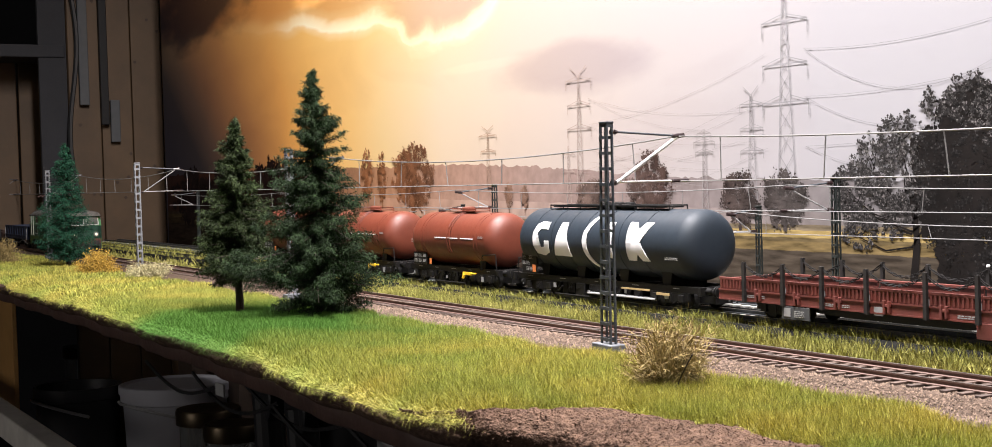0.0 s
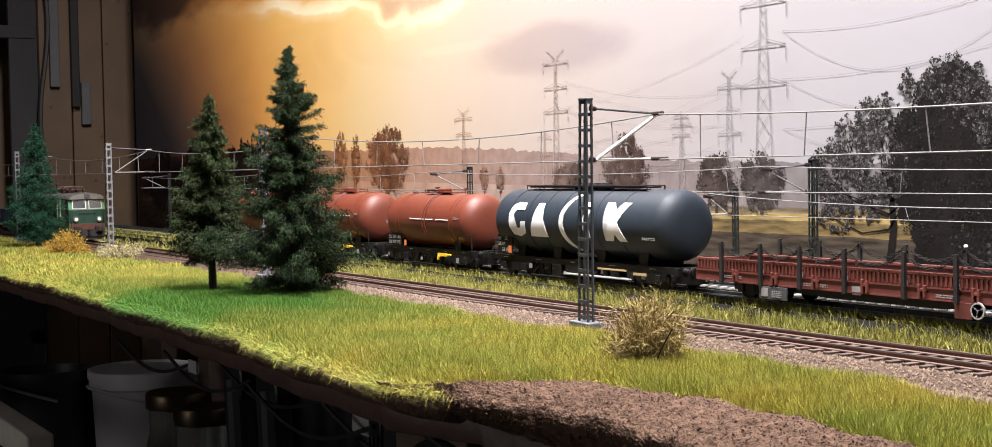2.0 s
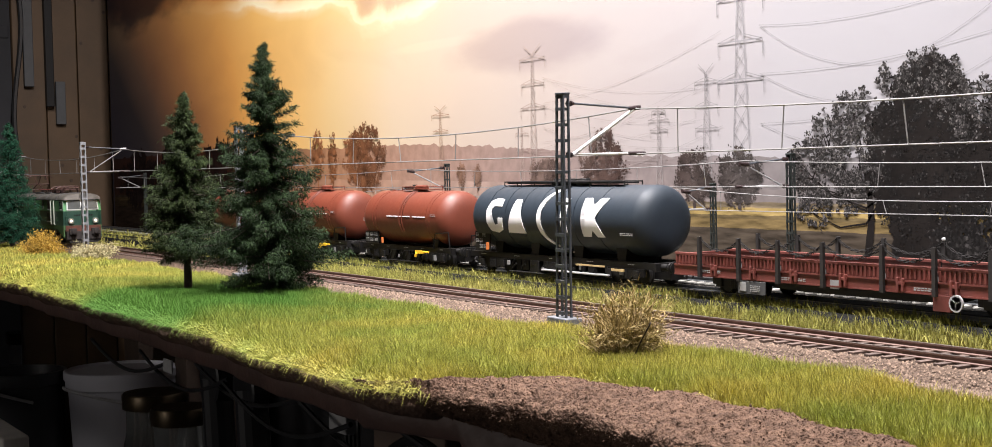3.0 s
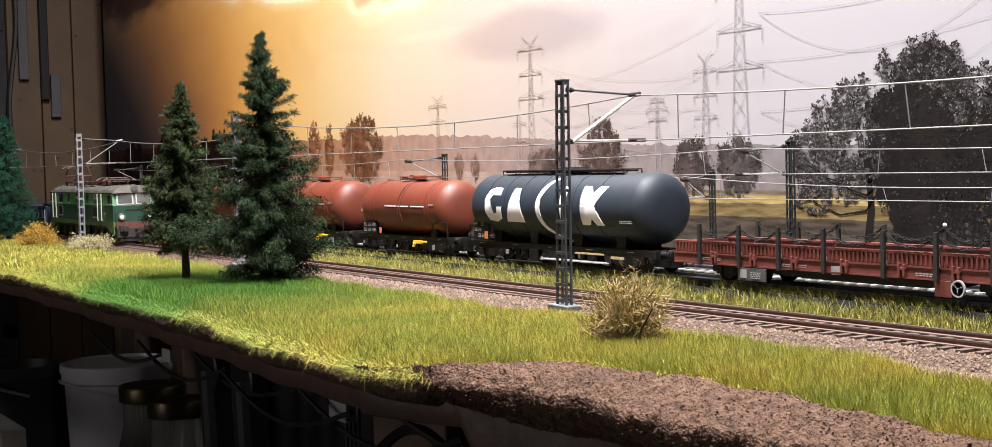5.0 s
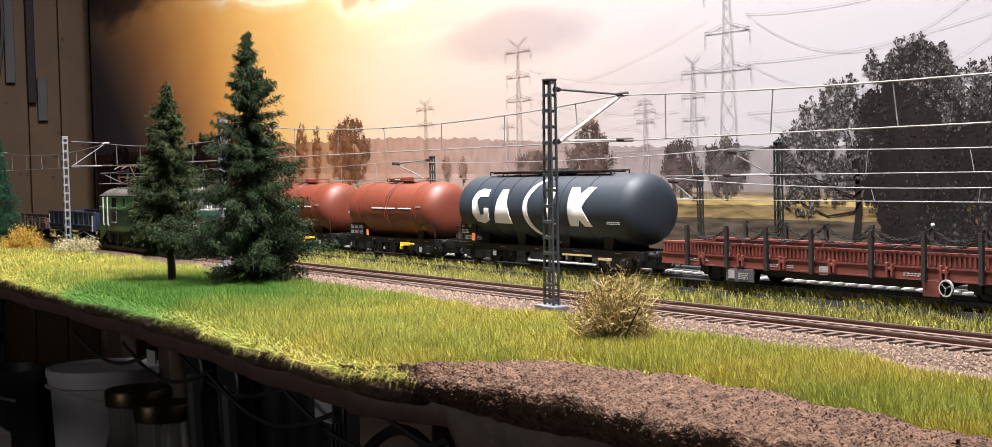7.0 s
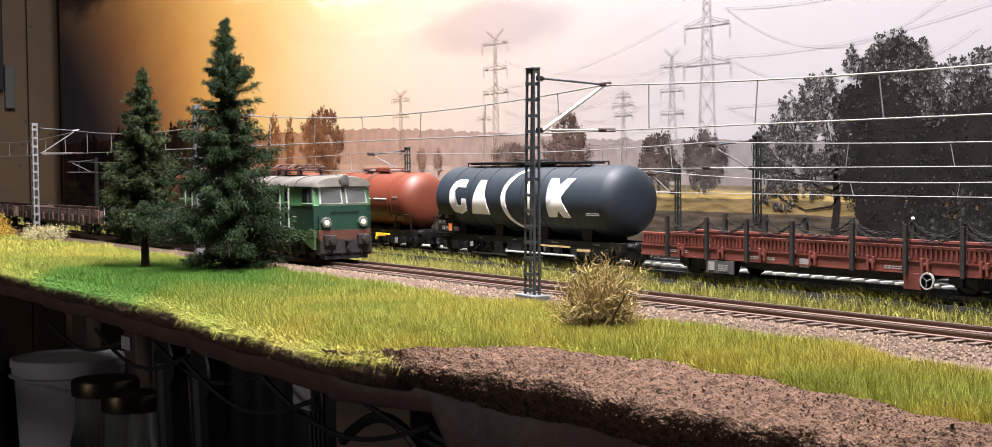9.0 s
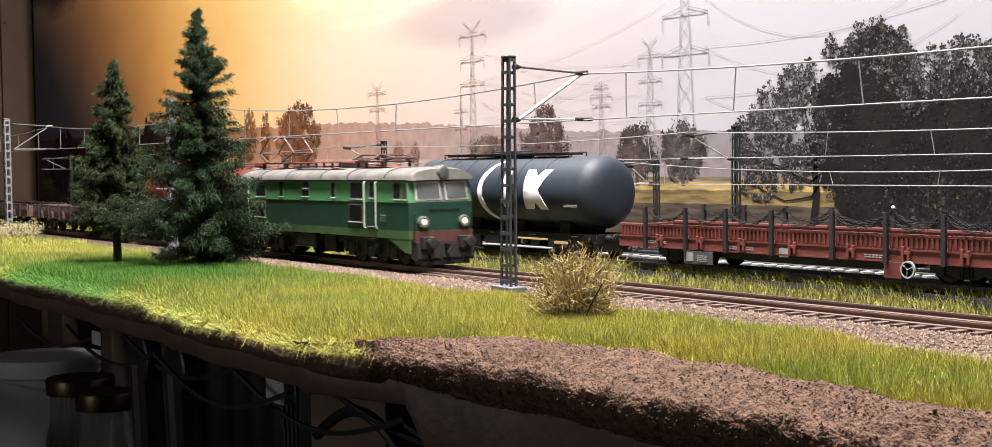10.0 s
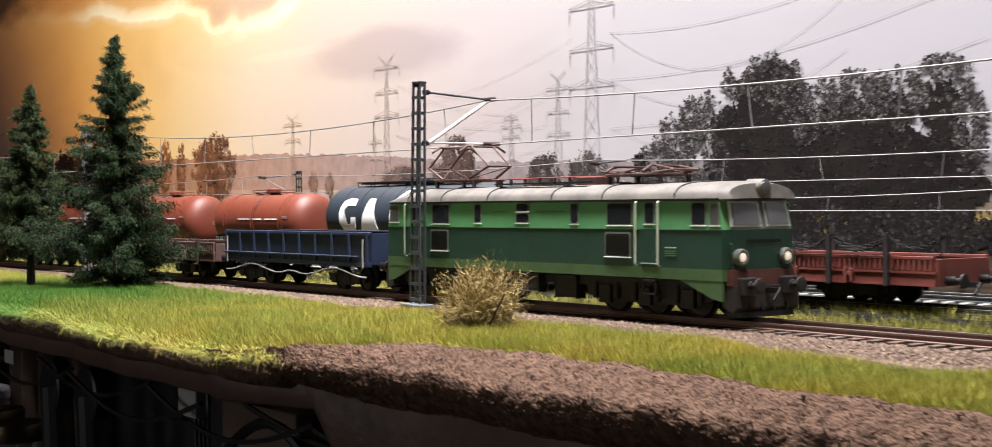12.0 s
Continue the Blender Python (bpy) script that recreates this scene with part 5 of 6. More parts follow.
def pantograph(t, x, z, up):
    p = part("pantograph_base", B(x - 13, x + 13, -9, 9, z, z + 0.9, bevel=0.2), M_PANTO, t, "red-brown pantograph on the roof")
    for s in (-1, 1):
        for e in (-13, 13):
            bm = bmesh.new()
            rod(bm, (x + e, s * 7, z - 2.6), (x + e, s * 7, z), 0.9)
            part("insulator", bm, M_INSUL, p)
    knee, top = (z + 6.0, z + 14.4) if up else (z + 2.0, z + 3.6)
    reach = 21 if up else 19
    bars = []
    for s in (-1, 1):
        for y in (-7, 7):
            bars += [((x + s * 9, y, z + 1), (x + s * reach, y * 0.8, knee), 0.5), ((x + s * reach, y * 0.8, knee), (x + s * 9.5, y * 0.8, top), 0.42)]
        bars += [((x + s * reach, -6, knee), (x + s * reach, 6, knee), 0.4), ((x + s * 9, -7, z + 1), (x + s * reach, 6, knee), 0.25)]
    for a, b, thick in bars:
        part("arm", rod(bmesh.new(), a, b, thick), M_PANTO, p)
    bm = bmesh.new()
    for s in (-1, 1):
        path_rod(bm, [(x + s * 9.5, -12, top - 2.2), (x + s * 9.5, -8, top), (x + s * 9.5, 8, top), (x + s * 9.5, 12, top - 2.2)], 0.5)
    part("collector_bow", bm, M_PANTO, p)


def locomotive():
    t = thing("electric_locomotive", 0, 0, 0, "two-tone green electric locomotive with weathered beige roof", "locomotive", "passing train")
    W = 17.2
    part("olive_band", body_band(13.2, 17.0, 97.6, 97.6, W, W, 2.4, 2.4), M_GREENBAND, t, "olive green lower band")
    part("body", body_band(17.0, 30.0, 97.6, 97.6, W, W, 2.4, 2.4), M_GREENDARK, t, "dark green body side")
    part("upper_band", body_band(30.0, 40.0, 97.6, 95.4, W, W - 0.5, 2.4, 2.0), M_GREENLIGHT, t, "light green window band")
    # roof: lofted arc with sloping ends
    bm = bmesh.new()
    rows = []
    for x, h, w in ((-98.8, 39.9, 0.93), (-97, 41.5, 1.0), (-92, 43.6, 1.0), (-86, 45.3, 1.0), (-80, 46, 1.0), (80, 46, 1.0), (88, 46.2, 1.0), (95, 46, 0.99), (99.2, 45.2, 0.95), (100.4, 40.2, 0.9)):
        row = []
        for a in np.linspace(0, math.pi, 15):
            row.append(bm.verts.new((x, -(W + 0.2) * w * math.copysign(abs(math.cos(a)) ** 0.75, math.cos(a)), 39.9 + (h - 39.9) * math.sin(a) ** 0.8)))
        rows.append(row)
    for a, b in zip(rows, rows[1:]):
        for i in range(14):
            bm.faces.new((a[i], a[i + 1], b[i + 1], b[i]))
    part("roof", bm, M_ROOF, t, "weathered beige roof", smooth=True)
    for s in (-1, 1):
        part("gutter", B(-96, 96, s * (W + 0.15) - 0.35, s * (W + 0.15) + 0.35, 39.6, 40.3, bevel=0.1), M_BLACK, t)
    for x in (-82, -58, -27, 12, 40, 76):
        bm = bmesh.new()
        pts = [(x, -(W + 0.3) * math.copysign(abs(math.cos(a)) ** 0.75, math.cos(a)), 40.0 + 6.2 * math.sin(a) ** 0.8) for a in np.linspace(0.05, math.pi - 0.05, 15)]
        path_rod(bm, pts, 0.32)
        part("roof_seam", bm, M_PLATE, t)
    # rivets along the roof edge
    bm = bmesh.new()
    for k in range(40):
        x = -78 + k * 4
        for s in (-1, 1):
            box(bm, x - 0.3, x + 0.3, s * 14.6 - 0.3, s * 14.6 + 0.3, 43.3, 43.9)
    part("rivets", bm, M_ROOF, t)
    # side windows, grilles, doors
    for s in (-1, 1):
        y = s * W
        yu = s * (W - 0.2)
        for x0, x1 in ((-64.8, -52.4), (42.3, 55.6)):
            window(t, x0, x1, 31.0, 39.4, yu, M_DARKGLASS)
            window(t, x0 - 0.8, x1 - 0.8, 20.0, 28.8, y, M_BLACK, name="grille")
            bm = bmesh.new()
            for k in range(7):
                box(bm, x0, x1 - 1.6, y + s * 0.28, y + s * 0.5, 21.2 + k, 21.6 + k)
            part("louvre", bm, M_BLACK, t)
        for x0, x1 in ((-35.8, -31.0), (22.6, 27.2)):
            window(t, x0, x1, 31.4, 39.4, yu, M_DARKGLASS, 0.5)
        window(t, -9.4, -1.0, 31.6, 35.6, yu, M_DARKGLASS, 0.5)
        window(t, -9.0, -1.4, 35.9, 39.4, yu, M_DARKGLASS, 0.35)
        window(t, 83.6, 90.6, 31.2, 39.3, yu, M_DARKGLASS)
        window(t, 92.0, 96.4, 31.2, 39.0, yu, M_CABGLASS)
        window(t, -96.4, -89.2, 31.6, 39.0, yu, M_CABGLASS)
        for xc in (64.0, -77.5):
            bm = bmesh.new()
            box(bm, xc - 3.9, xc + 3.9, y - 0.12 + s * 0.1, y + 0.12 + s * 0.1, 17.3, 30.0)
            d = part("door", bm, M_GREENDARK, t)
            window(t, xc - 2.6, xc + 2.6, 31.6, 39.4, yu, M_DARKGLASS, 0.5, "door_window")
            bm = bmesh.new()
            box(bm, xc - 3.9, xc + 3.9, y - 0.1 + s * 0.3, y + 0.1 + s * 0.3, 18.0, 18.4)
            part("door_sill", bm, M_RAILWHITE, t)
            for dx in (-6.0, 5.0):
                bm = bmesh.new()
                path_rod(bm, [(xc + dx, y, 17.4), (xc + dx, y + s * 1.0, 18), (xc + dx, y + s * 1.0, 39), (xc + dx, y, 39.6)], 0.42)
                part("handrail", bm, M_RAILWHITE, t, "cream handrail")
            bm = bmesh.new()
            box(bm, xc - 3, xc + 3, y - s * 1.5, y + s * 0.6, 12.0, 12.6)
            box(bm, xc - 3, xc + 3, y - s * 1.5, y + s * 0.6, 7.5, 8.1)
            for dx in (-3, 3):
                rod(bm, (xc + dx, y, 13.4), (xc + dx, y, 7.6), 0.35)
            part("step", bm, M_BLACK, t)
        small_writing(t, 71.6, 24.0, y - 0.05 if s < 0 else y + 0.15, 1, 5.6, gap=1.0, material=M_FRAME, name="plate")
        small_writing(t, 71.6, 22.8, y - 0.05 if s < 0 else y + 0.15, 3, 5.2, material=M_GREENLIGHT)
        small_writing(t, -24, 36.2, (y - 0.0 if s < 0 else y + 0.1) - s * 0.25, 1, 9, material=M_GREENBAND)
        small_writing(t, 3, 36.2, (y - 0.0 if s < 0 else y + 0.1) - s * 0.25, 1, 16, material=M_GREENBAND)
        # apron below the cab
        bm = bmesh.new()
        prism(bm, [(78, 13.3), (97.6, 13.3), (97.6, 6.5), (92.5, 7.5)], s * (W - 0.1), s * (W - 1.2))
        part("apron", bm, M_GREENBAND, t)
        bm = bmesh.new()
        prism(bm, [(-78, 13.3), (-97.6, 13.3), (-97.6, 6.5), (-92.5, 7.5)], s * (W - 0.1), s * (W - 1.2))
        part("apron", bm, M_GREENBAND, t)
        bm = bmesh.new()
        box(bm, -18, 4, y - s * 4, y - s * 0.6, 6.0, 12.6, bevel=0.4)
        box(bm, 12, 24, y - s * 6, y - s * 2, 4.5, 12.6, bevel=0.4)
        part("equipment_box", bm, M_BLACK, t)
        part("box_cover", B(-16.5, 2.5, y - s * 0.9 - 0.3, y - s * 0.9 + 0.5, 7.0, 11.8, bevel=0.2), M_PLATE, t, "grey cover of the equipment box")
        part("waist_strip", B(-97, 97, y - 0.2, y + 0.2, 29.8, 30.2), M_GREENLIGHT, t)
    # cab ends
    for e in (-1, 1):
        f = lambda x: e * x
        bm = bmesh.new()
        prism(bm, [(f(97.4), 16.9), (f(100.2), 16.9), (f(100.5), 11.8), (f(97.4), 11.8)], -15.6, 15.6)
        part("buffer_beam", bm, M_RUST, t, "orange-red weathered buffer beam")
        bm = bmesh.new()
        prism(bm, [(f(97.0), 11.8), (f(101.6), 11.6), (f(101.9), 4.6), (f(100.8), 3.2), (f(96), 4.5)], -15.4, 15.4)
        part("bumper_plate", bm, M_BUMPER, t, "dark dirty bumper plate")
        buffers(t, f(100.8), e, 11.8, M_BUMPER)
        for s in (-1, 1):
            part("buffer_box", B(min(f(100.4), f(103.6)), max(f(100.4), f(103.6)), s * 10.1 - 3.4, s * 10.1 + 3.4, 8.6, 14.4, bevel=0.5), M_BUMPER, t)
        small_writing_end(t, f(100.15), 26.2, -8, 16)
        bm = bmesh.new()
        prism(bm, [(f(95), 3.4), (f(101.6), 3.2), (f(101.9), 1.4), (f(96), 1.4)], -13.0, 13.0)
        part("rail_guard", bm, M_BLACK, t)
        bm = bmesh.new()
        rows = []
        for z, back_, w in ((30.2, 0.1, 16.9), (40.0, 2.55, 16.2)):
            rows.append([bm.verts.new((f(x - back_ + 0.12), y * w, z)) for x, y in ((97.6, -1.0), (98.92, -0.8), (100.0, -0.3), (100.0, 0.3), (98.92, 0.8), (97.6, 1.0))])
        for i in range(5):
            bm.faces.new((rows[0][i], rows[0][i + 1], rows[1][i + 1], rows[1][i]))
        bmesh.ops.solidify(bm, geom=bm.faces[:], thickness=0.3)
        part("cab_front", bm, M_CABFACE, t, "grey-green painted cab front round the windscreens")
        for s in (-1, 1):
            # windscreen, leaning back
            bm = bmesh.new()
            pts = [(100.45, s * 1.2, 30.9), (99.2, s * 14.4, 30.9), (97.4, s * 13.8, 39.4), (98.4, s * 1.2, 39.4)]
            vs = [bm.verts.new((f(x), y, z)) for x, y, z in pts]
            ws = [bm.verts.new((f(x - 1.6), y, z)) for x, y, z in pts]
            bm.faces.new(vs), bm.faces.new(ws)
            for i in range(4):
                bm.faces.new((vs[i], vs[(i + 1) % 4], ws[(i + 1) % 4], ws[i]))
            w = part("windscreen", bm, M_FRAME, t, "pale framed windscreen")
            bm = bmesh.new()
            pts = [(100.62, s * 2.0, 31.7), (99.5, s * 13.4, 31.7), (97.95, s * 13.0, 38.7), (98.9, s * 2.0, 38.7)]
            vs = [bm.verts.new((f(x), y, z)) for x, y, z in pts]
            ws = [bm.verts.new((f(x - 0.8), y, z)) for x, y, z in pts]
            bm.faces.new(vs), bm.faces.new(ws)
            for i in range(4):
                bm.faces.new((vs[i], vs[(i + 1) % 4], ws[(i + 1) % 4], ws[i]))
            part("pane", bm, M_CABGLASS, w)
            bm = bmesh.new()
            lathe(bm, [(f(98.0), 2.8), (f(100.6), 2.8), (f(101.3), 2.6), (f(101.4), 2.0), (f(100.9), 1.8)], "x", 24, (0, s * 11.0, 21.0))
            h = part("headlight", bm, M_CABFACE, t, "round headlight with grey-green rim")
            bm = bmesh.new()
            lathe(bm, [(f(100.9), 1.5), (f(101.2), 1.4), (f(101.4), 1.0), (f(101.45), 0.3)], "x", 20, (0, s * 11.0, 21.0))
            part("lens", bm, M_LAMP if e > 0 else M_CABGLASS, h)
            bm = bmesh.new()
            path_rod(bm, [(f(99.2), s * 15.3, 18), (f(100.2), s * 15.3, 19), (f(100.2), s * 15.3, 25), (f(99.2), s * 15.3, 25.6)], 0.3)
            part("handrail", bm, M_GREENDARK, t, "dark green handrail")
        bm = bmesh.new()
        lathe(bm, [(f(94), 3.1), (f(100), 3.1), (f(101), 2.8)], "x", 24, (0, 0, 43.6))
        h = part("top_headlight", bm, M_ROOF, t, "round lamp on the roof front")
        bm = bmesh.new()
        lathe(bm, [(f(100.9), 2.4), (f(101.3), 2.2), (f(101.4), 1)], "x", 20, (0, 0, 43.6))
        part("lens", bm, M_CABGLASS, h)
        for k in range(4):
            bm = bmesh.new()
            rod(bm, (f(100.6), -9 + k * 6, 9), (f(102.4), -9 + k * 6, 3.5), 0.45)
            part("brake_hose", bm, M_BLACK, t)
    # running gear: two three-axle bogies
    for c in (-59, 59):
        for dx in (-20.5, 0, 20.5):
            wheelset(t, c + dx, 7.2)
        for s in (-1, 1):
            bm = bmesh.new()
            prism(bm, [(c - 31, 11), (c - 31, 6.5), (c - 24, 4.2), (c + 24, 4.2), (c + 31, 6.5), (c + 31, 11)], s * 12, s * 13.4)
            for dx in (-20.5, 0, 20.5):
                box(bm, c + dx - 3, c + dx + 3, min(s * 13.2, s * 15), max(s * 13.2, s * 15), 3.4, 10, bevel=0.4)
                for q in (-5.5, 5.5):
                    rod(bm, (c + dx + q, s * 14, 5), (c + dx + q, s * 14, 11), 1.2)
            part("bogie_side", bm, M_BLACK, t)
    part("frame", B(-95, 95, -14, 14, 9.5, 13.2), M_BLACK, t)
    # roof equipment
    pantograph(t, -62, 48.6, True)
    pantograph(t, 46, 48.6, False)
    bm = bmesh.new()
    for x in np.arange(-40, 40, 9.0):
        rod(bm, (x, -2, 45.5), (x, -2, 49.0), 0.7)
    part("insulator_row", bm, M_INSUL, t)
    bm = bmesh.new()
    path_rod(bm, [(-52, -2, 49.6), (-40, -2, 49.0), (0, -2, 49.2), (30, -2, 49.0), (36, -2, 50)], 0.3)
    part("roof_cable", bm, M_CABLE_RED, t, "red high-voltage roof line")
    part("roof_walkway", B(-30, 25, -11.5, -8.0, 46.6, 47.1), M_BLACK, t)
    part("roof_walkway", B(-30, 25, 8.0, 11.5, 46.6, 47.1), M_BLACK, t)
    part("roof_box", B(12, 24, -5, 4, 45.5, 49, bevel=0.4), M_PANTO, t)
    return t


LOCO = locomotive()


def blue_wagon():
    t = thing("goods_wagon", 0, 0, 0, "weathered blue high-sided open goods wagon", "goods wagon", "passing train")
    half = 69.0
    part("floor_plate", B(-half, half, -15, 15, 11.5, 12.8), M_BLACK, t)
    for s in (-1, 1):
        bm = bmesh.new()
        box(bm, -half, half, s * 15.4 - 0.5, s * 15.4 + 0.5, 12.6, 26.4)
        part("side_wall", bm, M_BLUESHADE, t, "blue side panel, shade between the ribs put into its colour")
        part("top_rail", B(-half - 0.3, half + 0.3, s * 15.8 - 0.9, s * 15.8 + 0.9, 25.6, 27.0, bevel=0.2), M_BLUE, t)
        part("ledge", B(-half - 0.2, half - 9, s * 16.6 - 0.9, s * 16.6 + 0.9, 15.6, 16.3, bevel=0.2), M_BLUE, t)
        part("sill", B(-half - 0.3, half + 0.3, s * 15.8 - 0.8, s * 15.8 + 0.8, 11.4, 13.4, bevel=0.2), M_BLUE, t)
        for k in range(10):
            x = -half + 1.5 + k * (2 * half - 3) / 9
            part("rib", B(x - 0.9, x + 0.9, s * 16.2 - 0.6, s * 16.2 + 0.6, 12.5, 26, bevel=0.2), M_BLUE, t)
        part("end_wall", B(s * half - 0.5, s * half + 0.5, -15, 15, 12.6, 26.4), M_BLUE, t)
        part("ladder", B(s * (half - 4) - 0.4, s * (half - 4) + 0.4, -17.4, -16.9, 11, 24), M_LINK, t, "pale grab rail")
        buffers(t, s * half + s * 0.5, s)
        bogie(t, s * (half - 24))
        bm = bmesh.new()
        path_rod(bm, [(x, s * 16.6, 8.6 - 1.8 * math.sin(abs(x) * 0.12)) for x in np.linspace(-half + 2, half - 2, 24)], 0.35)
        part("brake_line", bm, M_GREYSIGN, t)
    part("load", B(-half + 1, half - 1, -14.8, 14.8, 12.8, 21.5, bevel=1.0), M_BLACK, t, "dark load inside")
    return t


BLUE = blue_wagon()
ST2 = [-92, -66, -40, -13, 13, 40, 66, 92]
BROWN = flat_wagon("flat_wagon", 109.5, 0, M_BROWNWAGON, "dull brown low-sided flat wagon with short stakes", ST2, False, "passing train", tall=20.6)
BROWN2 = copy_thing(BROWN, pose(0, 0, 0))


# ---- trees and bushes ----
def conifer(name, x, y, z, h, radius, bare, material, label, seed, dense=1.0, smooth=0.0, lean=(0, 0)):
    r = np.random.default_rng(seed)
    t = thing(name, x, y, z, label, "conifer tree")
    bm = bmesh.new()
    pts = [(lean[0] * u * u * h + 0.8 * math.sin(u * 9 + seed), lean[1] * u * u * h + 0.8 * math.cos(u * 7), u * h * 0.97) for u in np.linspace(0, 1, 10)]
    for i, (a, b) in enumerate(zip(pts, pts[1:])):
        rod(bm, a, b, 2.2 * (1 - i / 10) + 0.25, 2.2 * (1 - (i + 1) / 10) + 0.25, 9)
    for k in range(4):
        a = k * 1.6 + seed
        rod(bm, (0, 0, 2), (4.0 * math.cos(a), 4.0 * math.sin(a), -1.0), 1.2, 0.4, 6)
    part("trunk", bm, M_BARK, t, "thin dark trunk")
    # boughs, each carrying fine twigs of needles, denser towards the stem
    vs, fa, fb, off = [], [], [], 0
    bm = bmesh.new()
    tidy = smooth > 0.5
    n = int(h * (2.3 if not tidy else 2.0) * dense)
    for i in range(n):
        u = bare + (1 - bare) * ((i + r.uniform(0, 1)) / n) ** 1.05
        az = i * 2.399 + r.normal(0, 0.5)
        v_ = (u - bare) / (1 - bare)
        prof = (1 - v_) ** (0.98 if not tidy else 0.95) * min(1.0, 0.4 + v_ * 3.2)
        ln = radius * prof * (r.uniform(0.35, 1.0) + (0.4 if r.uniform() < 0.12 else 0.0) if not tidy else r.uniform(0.85, 1.03)) + (1.0 if v_ > 0.9 else 2.0)
        rise = r.uniform(-0.5, 0.05) if v_ < 0.65 else r.uniform(-0.2, 0.6)
        d = np.array([math.cos(az), math.sin(az), rise])
        d /= np.linalg.norm(d)
        k = min(int(u * 9.0), 8)
        base = np.array(Vector(pts[k]).lerp(Vector(pts[k + 1]), min(1.0, u * 9.0 - k)))
        side = np.cross(d, (0, 0, 1.0))
        bend = r.normal(0, 0.16)
        if ln > 5:
            rod(bm, base, base + d * ln * 0.8, 0.45, 0.15, 4)
        m = int((26 + ln * (21 if not tidy else 17)) * dense)
        s = r.uniform(0.0, 1.0, m) ** 0.85
        line = base + np.outer(s * ln, d) + np.outer(s * s * ln * bend, side)
        line[:, 2] += ln * (0.34 * s * s - 0.22 * s) + (0 if tidy else 1.2 * math.sin(i * 1.7))
        tuft = 0.5 + 0.5 * np.sin(s * ln * 1.1 + i) ** 2
        spread = (0.75 if tidy else 0.52) * (1 + 0.1 * ln * np.sin(np.clip(s, 0.05, 1) * 2.6)) * tuft
        at = line + r.normal(size=(m, 3)) * spread[:, None] * np.array([1.1, 1.1, 0.95])
        dirs = d * 0.6 + np.array([0, 0, -0.12]) + r.normal(size=(m, 3)) * 0.6
        dirs /= np.linalg.norm(dirs, axis=1, keepdims=True)
        v, f = blades(at, dirs, r.uniform(0.9, 2.3, m) * (1 if tidy else 1.15), r.uniform(0.2, 0.48, m), r.uniform(0, 0.5, m) * (1 if tidy else 2.2), r)
        vs.append(v)
        fa.append(f[0] + off), fb.append(f[1] + off)
        off += len(v)
    part("bough", bm, M_BARK, t)
    soup("needles", np.concatenate(vs), [np.concatenate(fa), np.concatenate(fb)], material, t, "dense tufted needles")
    return t


conifer("conifer_tree", -225, -60, -7, 139, 49, 0.05, M_NEEDLE, "tall dark green model conifer with shaggy branches", 3)
conifer("conifer_tree", -285, -84, -7, 115, 31, 0.2, M_NEEDLE2, "slim olive green model conifer with a bare lower trunk", 5)
conifer("conifer_tree", -861, -51, -7, 122, 34, 0.09, M_SPRUCE, "dense blue-green cone-shaped model spruce", 8, dense=0.8, smooth=1.0)


def bush(x, y, z, h, w, twigs, material, label, seed, leaf=0.0):
    r = np.random.default_rng(seed)
    t = thing("bush", x, y, z, label, "bush")
    az = r.uniform(0, 2 * math.pi, twigs)
    el = r.uniform(0.15 if leaf else 0.55, 1.5, twigs)
    d = np.stack([np.cos(az) * np.cos(el), np.sin(az) * np.cos(el), np.sin(el)], 1)
    ln = r.uniform(0.55 if leaf else 0.3, 1.0, twigs) * (1 if leaf else r.uniform(0.75, 1.15, 9)[(az * 1.43).astype(int) % 9]) * np.where(el > 0.8, h, np.hypot(w / 2, h * 0.45))
    base = np.stack([r.normal(0, w * 0.06, twigs), r.normal(0, w * 0.06, twigs), r.uniform(0, 1.5, twigs)], 1)
    v1, f1 = blades(base, d, ln, r.uniform(0.35, 0.7, twigs), ln * (r.uniform(-0.05, 0.25, twigs) if leaf else r.uniform(-0.2, 0.5, twigs)), r)
    tagged(soup("twig_mass", v1, f1, material, t), kind="stuff")
    bm = bmesh.new()
    for q in range(14):
        a, tall = q * 2.4, r.uniform(0.6, 1.0)
        path_rod(bm, [(math.cos(a) * w * 0.3 * u * (1 + 0.3 * math.sin(u * 5 + q)), math.sin(a) * w * 0.3 * u, h * tall * u) for u in np.linspace(0, 1, 7)], 0.3, 5)
    part("stem", bm, material, t)
    m = twigs * (34 if leaf else 22)
    k = r.integers(0, twigs, m)
    u = r.uniform(0.25, 1.0, m)
    at = base[k] + d[k] * (ln[k] * u)[:, None] + r.normal(size=(m, 3)) * (0.45 + w * 0.018)
    at[:, 2] = np.maximum(at[:, 2], 0.3)
    dd = d[k] * (0.7 if leaf else 1.3) + r.normal(size=(m, 3)) * (0.6 if leaf else 0.9)
    dd /= np.linalg.norm(dd, axis=1, keepdims=True)
    v2, f2 = blades(at, dd, r.uniform(0.8, 2.4, m) * (0.7 if leaf else 1.8), r.uniform(0.25, 0.5, m) * (1.0 if leaf else 0.6) + leaf * 0.7, r.uniform(0, 0.8, m), r)
    tagged(soup("foliage", v2, f2, material, t), kind="stuff")
    return t


